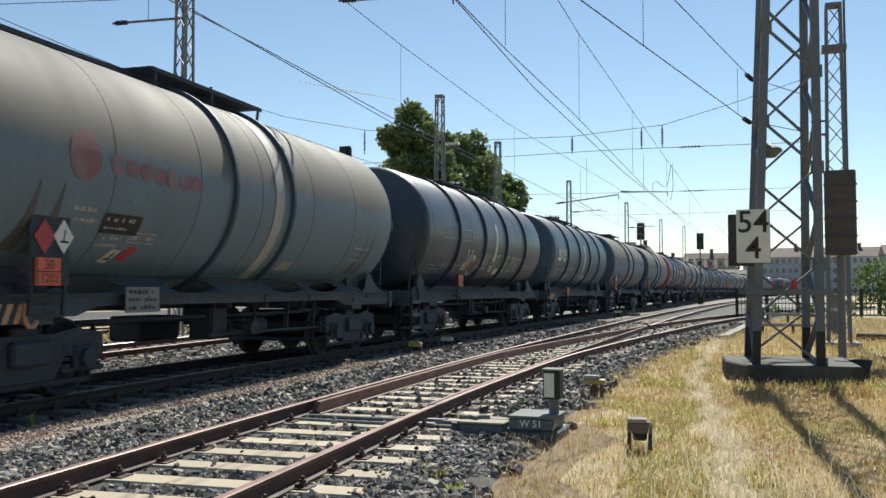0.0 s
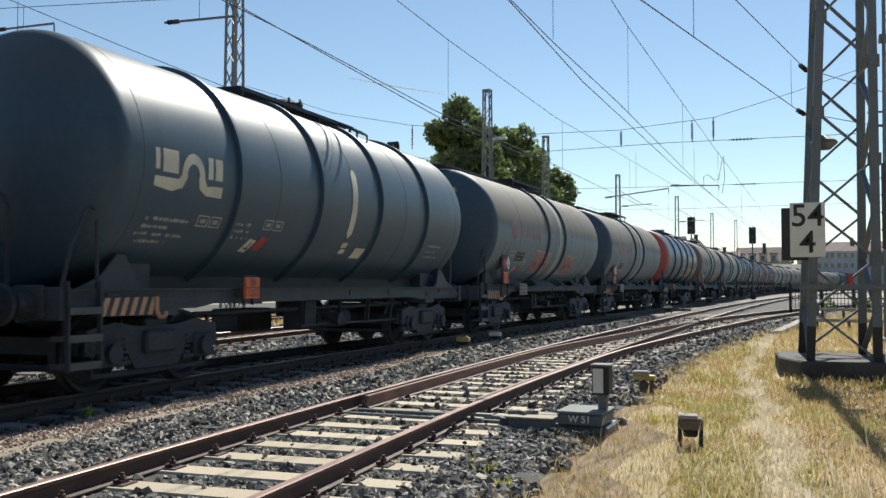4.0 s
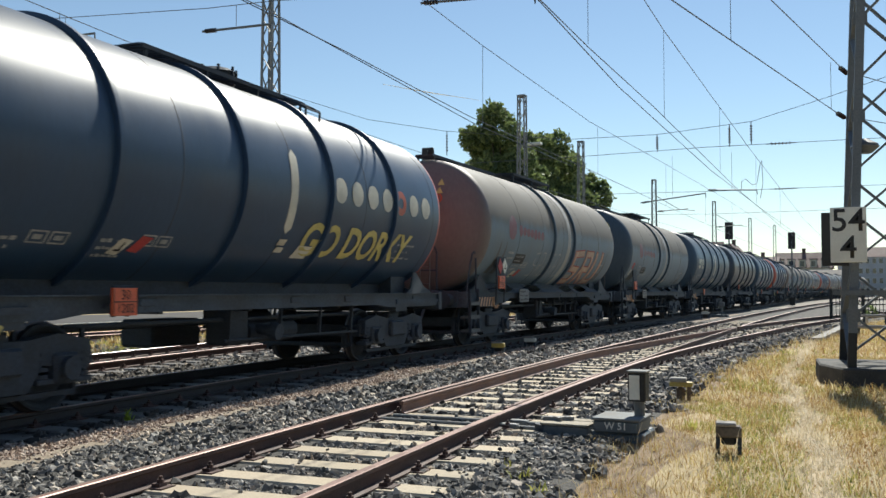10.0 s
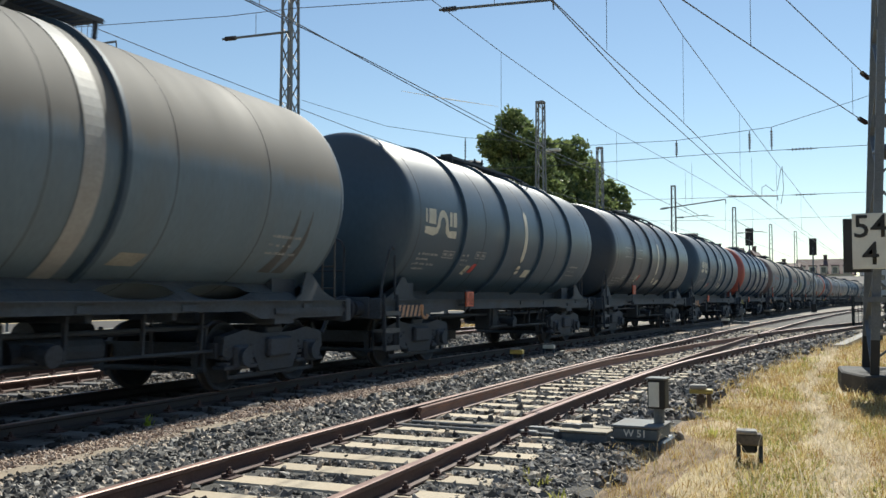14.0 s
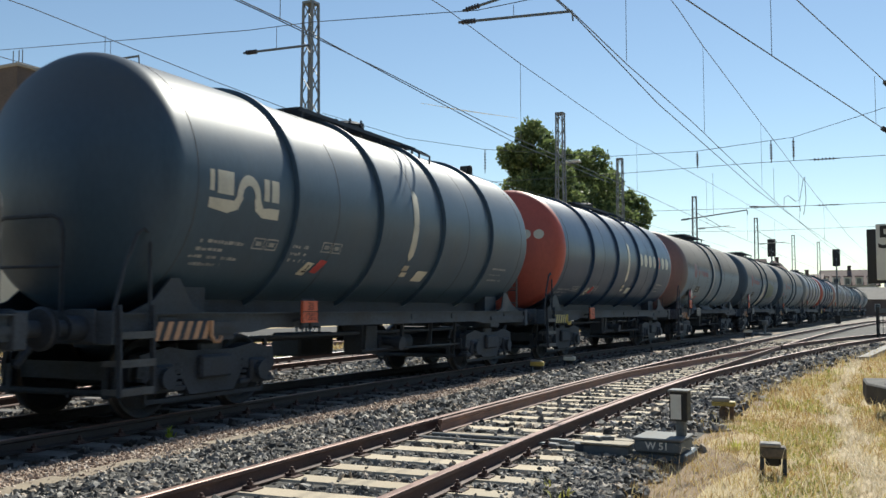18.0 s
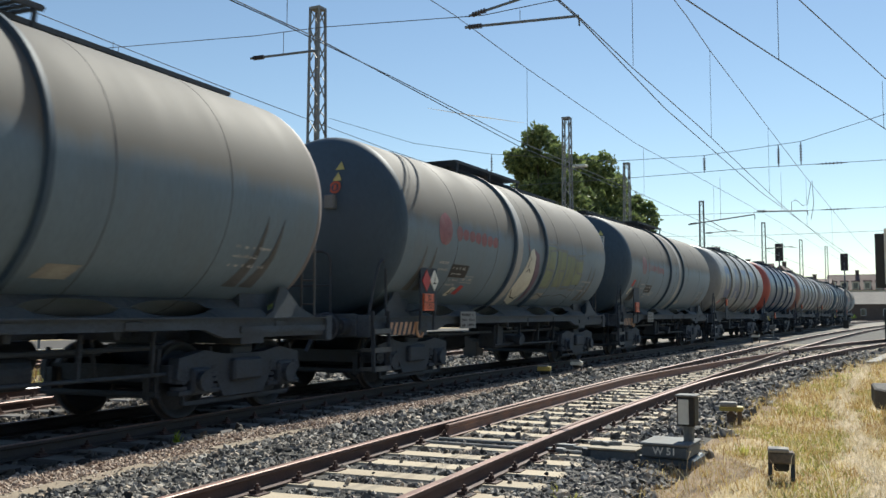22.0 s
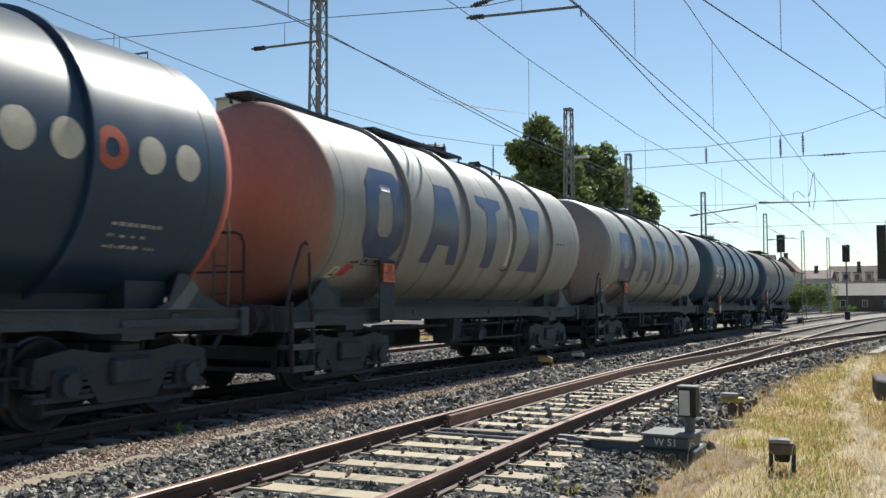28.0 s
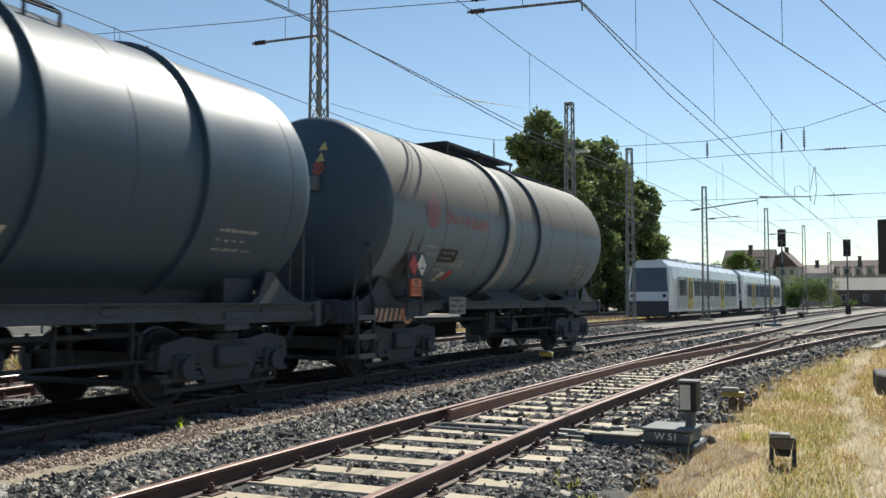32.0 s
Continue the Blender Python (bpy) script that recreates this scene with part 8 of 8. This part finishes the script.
def house(x0, x1, y0, y1, eaves, ridge, storeys, bays, label, wall=M_plaster, roof=M_roof, axis="x", chimneys=1, name="house", dormers=0, side=True):
    t = thing(name, label, "building")
    bm = bmesh.new()
    box(bm, x0, x1, y0, y1, 0, eaves)
    part("wall", bm, wall, t)
    bm = bmesh.new()
    o = 0.4
    if axis == "x":
        ym = (y0 + y1) / 2
        a = [bm.verts.new(p) for p in ((x0 - o, y0 - o, eaves - 0.05), (x1 + o, y0 - o, eaves - 0.05), (x1 + o, ym, ridge), (x0 - o, ym, ridge), (x0 - o, y1 + o, eaves - 0.05), (x1 + o, y1 + o, eaves - 0.05))]
        for q in ((0, 1, 2, 3), (3, 2, 5, 4), (0, 3, 4), (1, 5, 2), (0, 4, 5, 1)):
            bm.faces.new([a[i] for i in q])
    else:
        xm = (x0 + x1) / 2
        a = [bm.verts.new(p) for p in ((x0 - o, y0 - o, eaves - 0.05), (x0 - o, y1 + o, eaves - 0.05), (xm, y1 + o, ridge), (xm, y0 - o, ridge), (x1 + o, y0 - o, eaves - 0.05), (x1 + o, y1 + o, eaves - 0.05))]
        for q in ((0, 1, 2, 3), (3, 2, 5, 4), (0, 3, 4), (1, 5, 2), (0, 4, 5, 1)):
            bm.faces.new([a[i] for i in q])
    part("roof", bm, roof, t)
    sh = eaves / storeys

    def win():
        b = bmesh.new()
        box(b, -0.5, 0.5, -0.05, 0.02, 0, 1.4, 0.02)
        return mesh_of(b, "window", M_window_frame)

    def pane():
        b = bmesh.new()
        box(b, -0.42, 0.42, -0.065, -0.055, 0.08, 1.32)
        return mesh_of(b, "pane", M_glass)
    for s in range(storeys):
        for k in range(bays):
            w = part("window", cached("win", win), None, t)
            w.location = (x0 + (x1 - x0) * (k + 0.5) / bays, y0, sh * s + sh * 0.3)
            part("pane", cached("winpane", pane), None, w)
        if side:
            for k in range(2):
                for xx, rz in ((x1, math.pi / 2),):
                    w = part("window", cached("win", win), None, t)
                    w.location = (xx, y0 + (y1 - y0) * (k + 0.5) / 2, sh * s + sh * 0.3)
                    w.rotation_euler = (0, 0, rz)
                    part("pane", cached("winpane", pane), None, w)
    for k in range(chimneys):
        bm = bmesh.new()
        cx = x0 + (x1 - x0) * (k + 0.7) / (chimneys + 0.4)
        cy = (y0 + y1) / 2
        box(bm, cx - 0.4, cx + 0.4, cy - 0.4, cy + 0.4, ridge - 0.8, ridge + 1.0)
        box(bm, cx - 0.5, cx + 0.5, cy - 0.5, cy + 0.5, ridge + 0.9, ridge + 1.05)
        part("chimney", bm, M_brick, t)
    for k in range(dormers):
        bm = bmesh.new()
        cx = x0 + (x1 - x0) * (k + 0.5) / dormers
        box(bm, cx - 0.8, cx + 0.8, y0 - 0.1, y0 + 2.2, eaves - 0.02, eaves + (ridge - eaves) * 0.5)
        d = part("dormer", bm, wall, t)
        bm = bmesh.new()
        box(bm, cx - 0.95, cx + 0.95, y0 - 0.25, y0 + 2.4, eaves + (ridge - eaves) * 0.5, eaves + (ridge - eaves) * 0.56)
        part("dormer_roof", bm, roof, d)
        bm = bmesh.new()
        box(bm, cx - 0.5, cx + 0.5, y0 - 0.14, y0 - 0.11, eaves + 0.3, eaves + (ridge - eaves) * 0.42)
        part("pane", bm, M_glass, d)
    return t


M_window_frame = material("white window frame", (0.6, 0.6, 0.58), 0.6, 0, 0.1, 2, 10, 0.0)
house(-40, -30, 205, 217, 8.2, 12.4, 3, 5, "cream town house with a broken red-brown roof", dormers=2)
house(-31, -25.5, 210, 224, 8.6, 12.0, 3, 3, "cream gabled town house", axis="y")
house(-27, -20, 226, 238, 7.5, 9.6, 2, 4, "pale low town house", M_plaster_grey, M_roof)
house(-22, -9, 244, 258, 7.2, 11.2, 2, 8, "long house with a brown-red tiled roof", M_plaster, M_roof, dormers=5)
house(-17.8, -5.5, 204, 214, 3.4, 5.9, 1, 3, "low dark red brick goods shed with a grey roof", M_brick, M_roof_grey, chimneys=0, name="goods_shed")
house(-8, 27, 262, 274, 10.3, 13.0, 4, 22, "long four-storey apartment block with a red roof", M_plaster_grey, M_roof, chimneys=4, name="apartment_block", side=False)
house(25, 60, 240, 254, 10.0, 12.5, 4, 14, "grey apartment block with a red roof", M_plaster_grey, M_roof, chimneys=2, name="apartment_block", side=False)
house(-62, -46, 30, 56, 7.5, 10.2, 2, 5, "large cream station-side house with tall chimneys", M_plaster, M_roof, axis="y", chimneys=0)
for cx, cy, top, lab in ((-45.9, 35.0, 15.4, "red brick chimney stack with two thin aerials"), (-46.2, 53.0, 17.0, "cream gable parapet stack")):
    c = thing("chimney_stack", lab, "chimney")
    bm = bmesh.new()
    box(bm, cx - 0.9, cx + 0.9, cy - 0.7, cy + 0.7, 7.2, top - 0.2)
    part("shaft", bm, M_brick if top < 16 else M_plaster, c)
    bm = bmesh.new()
    box(bm, cx - 1.0, cx + 1.0, cy - 0.8, cy + 0.8, top - 0.2, top, 0.03)
    part("crown", bm, M_concrete, c)
    if top < 16:
        for dx in (-0.4, 0.1, 0.4):
            bm = bmesh.new()
            tube(bm, (cx + dx, cy, top), (cx + dx, cy, top + 1.0), 0.03, 6)
            part("aerial", bm, M_wire, c)

# wooded ridge far away
for k, (x, y, w, h) in enumerate(((-260, 700, 110, 24), (-60, 820, 120, 20), (150, 760, 110, 22), (-520, 640, 130, 34))):
    t = thing("far_wood", "distant hazy wooded slope on the horizon", "wood", pose(x, y, 0), kind="stuff")
    rs = np.random.default_rng(40 + k)
    cl = [((rs.uniform(-w, w), rs.uniform(-15, 15), rs.uniform(0.2, 0.7) * h), h * rs.uniform(0.25, 0.4)) for q in range(26)]
    crown("foliage", cl, 1.6, 6, M_leaf, t)

# ---- station platform, parked vans, road and fence ----
bm = bmesh.new()
box(bm, -34, -25.0, -30, 150, 0, 0.3, 0.02)
# much darker than the old concrete used elsewhere
M_platform = material("dark platform paving", (0.06, 0.055, 0.05), 0.95, 0, 0.3, 0.8, 40, 0.2, (0.1, 0.09, 0.075), 0.5, 0.6)
pl = tagged(part("platform", bm, M_platform), "long low platform with dark paving", "platform", kind="structure")
bm = bmesh.new()
box(bm, -25.14, -25.02, -30, 150, 0.302, 0.325)
part("platform_edge", bm, M_white, pl, "pale platform edge")


def verge(x0, x1, y0, y1, n, label):
    x, y = rng.uniform(x0, x1, n), rng.uniform(y0, y1, n)
    blades("grass_verge", x, y, 0.25, 0.8, M_straw, label, 0.02)


verge(-19.3, -17.7, 10, 70, 5000, "straw-coloured verge between the station tracks")
verge(-24.8, -22.8, 14, 70, 3500, "straw-coloured verge beside the platform track")


def van(x, y, rz, label, mat):
    t = thing("van", label, "van", pose(x, y, 0.3, 0, 0, rz))
    bm = bmesh.new()
    box(bm, -0.95, 0.95, -2.3, 1.6, 0.35, 2.0, 0.12)
    box(bm, -0.92, 0.92, 1.5, 2.5, 0.35, 1.15, 0.12)
    part("body", bm, mat, t)
    bm = bmesh.new()
    box(bm, -0.97, 0.97, 0.3, 1.45, 1.2, 1.8, 0.05)
    part("side_window", bm, M_glass, t)
    for sx in (-0.85, 0.85):
        for yy in (-1.4, 1.5):
            bm = bmesh.new()
            tube(bm, (sx - 0.1, yy, 0.33), (sx + 0.1, yy, 0.33), 0.33, 16)
            part("wheel", bm, M_black, t)


M_white_car = material("white car paint", (0.75, 0.75, 0.74), 0.25, 0, 0.04, 1, 6, 0.0, coat=0.5)
van(-28, 88, 15, "white van parked beyond the platform", M_white_car)
van(-28.6, 96, 20, "white van parked beyond the platform", M_white_car)

board = thing("platform_sign", "dark blue platform sign on two posts", "sign")
bm = bmesh.new()
box(bm, -26.5, -26.4, 19.2, 21.2, 2.9, 3.4, 0.02)
part("panel", bm, material("dark blue enamel", (0.02, 0.035, 0.12), 0.4, 0, 0.1, 2, 20, 0.0), board)
for yy in (19.4, 21.0):
    bm = bmesh.new()
    tube(bm, (-26.45, yy, 0.28), (-26.45, yy, 3.0), 0.05)
    part("post", bm, M_galv, board)
bm = bmesh.new()
for k in range(3):
    box(bm, -26.398, -26.392, 19.4 + 0.55 * k, 19.75 + 0.55 * k, 3.0, 3.28)
part("lettering_bars", bm, M_white, board, "white bars in place of lettering")

M_asphalt = material("pale sun-bleached asphalt", (0.22, 0.20, 0.19), 0.9, 0, 0.2, 0.8, 60, 0.3)
bm = bmesh.new()
pts = [(1.2, 33.5), (1.6, 49.5), (30, 52), (30, 36)]
top = [bm.verts.new((x, y, 0.02)) for x, y in pts]
low = [bm.verts.new((x, y, -0.1)) for x, y in pts]
bm.faces.new(top)
for k in range(4):
    bm.faces.new((top[k], top[(k + 1) % 4], low[(k + 1) % 4], low[k]))
tagged(part("road", bm, M_asphalt), "pale asphalt lane beside the railway", "road", kind="structure")

M_iron = material("black iron fence", (0.02, 0.022, 0.022), 0.6, 0, 0.2, 3, 20, 0.1)
fence = thing("fence", "dark iron railing fence beside the lane", "fence")


def fence_bay():
    bm = bmesh.new()
    for z in (0.15, 0.75, 1.42):
        bar(bm, (0, 0, z), (1.5, 0, z), 0.05)
    for k in range(9):
        bar(bm, (0.08 + 0.167 * k, 0, 0.1), (0.08 + 0.167 * k, 0, 1.45), 0.028)
    return mesh_of(bm, "railing_bay", M_iron)


for k in range(14):
    o = tagged(part("railing_bay", cached("fencebay", fence_bay), None, fence), kind="stuff")
    o.matrix_basis = pose(-1.9 + 1.5 * k, 50.8, 0.03)
    bm = bmesh.new()
    box(bm, -1.96 + 1.5 * k, -1.84 + 1.5 * k, 50.74, 50.86, 0, 1.55, 0.01)
    part("post", bm, M_iron, fence)
bush(8, 53, 5.0, 1.5, "dark ivy hedge behind the fence", 31)
bush(1.5, 53, 3.0, 1.2, "dark ivy hedge behind the fence", 32)

cab = thing("relay_cabinet", "light grey relay cabinet with two doors", "cabinet")
bm = bmesh.new()
box(bm, 1.62, 2.12, 32.7, 33.2, 0, 1.25, 0.02)
part("body", bm, M_machine, cab)
bm = bmesh.new()
box(bm, 1.6, 2.14, 32.66, 33.24, 1.25, 1.32, 0.02)
part("lid", bm, M_machine, cab)
bm = bmesh.new()
box(bm, 1.66, 2.08, 32.68, 32.697, 0.08, 1.18, 0.004)
part("door", bm, M_machine, cab)
post = thing("rusty_post", "rusty steel post with a flat top plate", "post")
bm = bmesh.new()
box(bm, 1.72, 1.86, 28.3, 28.42, 0, 0.86)
part("shaft", bm, M_rail, post)
bm = bmesh.new()
box(bm, 1.5, 2.05, 28.22, 28.5, 0.86, 0.92)
part("top_plate", bm, M_concrete, post)
for x0, x1, y, z, lab in ((-0.5, 1.6, 32.6, 0.3, "low pale pipe barrier"), (-0.4, 1.4, 41.0, 0.45, "low pale pipe barrier")):
    b = thing("pipe_barrier", lab, "barrier")
    bm = bmesh.new()
    tube(bm, (x0, y, z), (x1, y, z), 0.06, 10)
    part("rail", bm, M_concrete, b)
    for xx in (x0 + 0.1, (x0 + x1) / 2, x1 - 0.1):
        bm = bmesh.new()
        tube(bm, (xx, y, -0.05), (xx, y, z), 0.05, 8)
        part("post", bm, M_steel_dark, b)
log = thing("dark_log", "dark weathered log lying in the straw", "log")
bm = bmesh.new()
tube(bm, (2.2, 28.9, 0.1), (3.6, 28.6, 0.12), 0.13, 9, 0.1)
part("stem", bm, M_bark, log)
ramp = thing("concrete_edging", "sloping pale concrete edging beside the branch track", "edging")
bm = bmesh.new()
vs = [bm.verts.new(p) for p in ((-1.62, 28.6, 0.0), (-1.3, 28.6, 0.0), (-1.3, 28.6, 0.12), (-1.62, 28.6, 0.1), (-0.55, 44.0, 0.0), (-0.15, 44.0, 0.0), (-0.15, 44.0, 0.35), (-0.55, 44.0, 0.3))]
for q in ((0, 1, 2, 3), (4, 7, 6, 5), (0, 4, 5, 1), (1, 5, 6, 2), (2, 6, 7, 3), (3, 7, 4, 0)):
    bm.faces.new([vs[i] for i in q])
part("slab", bm, M_concrete, ramp)
tub = thing("metal_tub", "dark metal tub leaning at the mast foot", "tub", pose(1.2, 16.5, 0.0))
bm = bmesh.new()
lathe_y(bm, [(0.0, 0.02), (0.2, 0.0), (0.29, 0.3), (0.31, 0.31), (0.27, 0.3), (0.19, 0.03), (0.0, 0.04)], 20)
bmesh.ops.rotate(bm, verts=bm.verts, matrix=Matrix.Rotation(math.pi / 2, 3, "X"))
part("shell", bm, M_steel_dark, tub)


# ---- regional railcar ----
M_car_white = material("white railcar paint", (0.66, 0.68, 0.70), 0.3, 0, 0.05, 1, 8, 0.0, (0.45, 0.46, 0.45), 0.4, 1.0, coat=0.3)
M_car_yellow = material("yellow railcar door", (0.60, 0.44, 0.05), 0.4, 0, 0.1, 1, 8, 0.0)
# the glass side's reflection is put into this flat colour
M_car_grey = material("grey-green tone of reflecting railcar glass", (0.42, 0.48, 0.46), 0.25, 0.2, 0.1, 0.6, 8, 0.0)
M_car_dark = material("dark blue-grey railcar skirt", (0.03, 0.035, 0.045), 0.5, 0, 0.2, 1, 8, 0.0)


def railcar(yc, label):
    t = thing("railcar", label, "railcar", pose(-16.1, yc, 0), group="regional railcars")
    h = 12.2

    def sec(s):
        return [(-1.42 * s, RT + 0.45), (-1.45 * s, RT + 1.2), (-1.43 * s, RT + 2.6), (-1.30 * s, RT + 3.4), (-0.85 * s, RT + 3.8), (0.85 * s, RT + 3.8), (1.30 * s, RT + 3.4), (1.43 * s, RT + 2.6), (1.45 * s, RT + 1.2), (1.42 * s, RT + 0.45)]
    bm = bmesh.new()
    rings = []
    for y, s, tilt in ((-h, 0.93, 0.42), (-h + 0.9, 1.0, 0.0), (h - 0.9, 1.0, 0.0), (h, 0.93, -0.42)):
        rings.append([bm.verts.new((x, y + tilt * (z - RT - 0.45) / 3.1, z)) for x, z in sec(s)])
    n = len(rings[0])
    for a, b in zip(rings, rings[1:]):
        for k in range(n):
            bm.faces.new((a[k], a[(k + 1) % n], b[(k + 1) % n], b[k]))
    bm.faces.new(rings[0][::-1])
    bm.faces.new(rings[-1])
    part("body", bm, M_car_white, t)
    # plain panel in place of the reflecting window side
    bm = bmesh.new()
    box(bm, 1.452, 1.465, -h + 1.9, h - 1.9, RT + 0.7, RT + 2.75)
    part("flank_panel", bm, M_car_grey, t)
    for s in (-1, 1):
        bm = bmesh.new()
        q = [(-1.24, RT + 1.75), (1.24, RT + 1.75), (1.12, RT + 3.3), (-1.12, RT + 3.3)]
        vs = [bm.verts.new((x, s * (-h - 0.03) * 1.0 * -1 * -1 + s * 0.42 * (z - RT - 0.45) / 3.1 if False else s * -1 * (h + 0.025 - 0.42 * (z - RT - 0.45) / 3.1), z)) for x, z in q]
        bm.faces.new(vs)
        r = bmesh.ops.extrude_face_region(bm, geom=bm.faces[:])
        bmesh.ops.translate(bm, verts=[v for v in r["geom"] if isinstance(v, bmesh.types.BMVert)], vec=(0, s * 0.05, 0))
        part("windscreen", bm, M_glass, t)
        bm = bmesh.new()
        box(bm, -1.36, 1.36, min(s * -h, s * -(h + 0.12)), max(s * -h, s * -(h + 0.12)), RT + 0.15, RT + 1.15, 0.05)
        part("front_skirt", bm, M_car_dark, t)
        for sx in (-1, 1):
            bm = bmesh.new()
            tube(bm, (sx * 1.05, -s * (h - 0.1), RT + 1.5), (sx * 1.05, -s * (h + 0.0), RT + 1.5), 0.12, 12)
            part("headlight", bm, M_car_dark, t)
    for y in (-7.4, 3.5):
        for dy in (0, 0.72):
            bm = bmesh.new()
            box(bm, 1.463, 1.48, y + dy, y + dy + 0.62, RT + 0.6, RT + 2.75, 0.006)
            d = part("door", bm, M_car_yellow, t)
            bm = bmesh.new()
            box(bm, 1.481, 1.486, y + dy + 0.14, y + dy + 0.48, RT + 1.3, RT + 2.5)
            part("pane", bm, M_glass, d)
    for y0, y1 in ((-9.9, -7.9), (-5.5, -3.6), (-3.4, -1.4), (-1.2, 0.8), (1.0, 3.0), (5.3, 7.3), (7.6, 9.8)):
        bm = bmesh.new()
        box(bm, 1.463, 1.476, y0, y1, RT + 1.5, RT + 2.55, 0.006)
        part("window", bm, M_glass, t)
    for y in (-6, 0.5, 6.5):
        bm = bmesh.new()
        box(bm, -0.8, 0.8, y - 1.3, y + 1.3, RT + 3.75, RT + 4.05, 0.08)
        part("roof_unit", bm, M_car_white, t)
    for y in (-8.7, 8.7):
        g = part("bogie", cached("bogie", bogie_frame), None, t)
        g.location = (0, y, 0)
        for dy in (-0.9, 0.9):
            w = part("wheelset", cached("wheelset", wheelset_mesh), None, g)
            w.location = (0, dy, RT + 0.46)
    bm = bmesh.new()
    box(bm, -1.3, 1.3, -7, 7, RT + 0.3, RT + 0.5)
    part("underframe", bm, M_car_dark, t)
    return t


railcar(70.6, "white regional railcar with yellow doors standing at the station")
railcar(96.2, "second white regional railcar coupled behind")

# ---- added closing wall behind the camera, never in view, for tank reflections ----
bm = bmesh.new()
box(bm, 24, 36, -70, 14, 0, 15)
tagged(part("wall_behind", bm, M_brick), "plain added brick wall out of view, for the tanks to reflect", "wall", kind="structure")


# ---- short vapour trail high in the sky ----
def contrail():
    a, b, c = (Vector(q) for q in [(-1178.0, 2138.0, 555.0), (-1066.0, 2201.0, 534.0), (-946.0, 2260.0, 514.0)])
    bm = bmesh.new()
    tube(bm, a, b, 0.5, 8, 1.6)
    tube(bm, b, c, 1.6, 8, 0.4)
    m = material("white vapour", (0.85, 0.87, 0.9), 1.0, 0, 0.1, 0.01, 0.05, 0.0, (0.6, 0.7, 0.8), 0.6, 0.02)
    o = thing("contrail", "short thin white vapour trail in the blue sky", "vapour trail", kind="structure")
    part("trail", bm, m, o)


contrail()

motions()
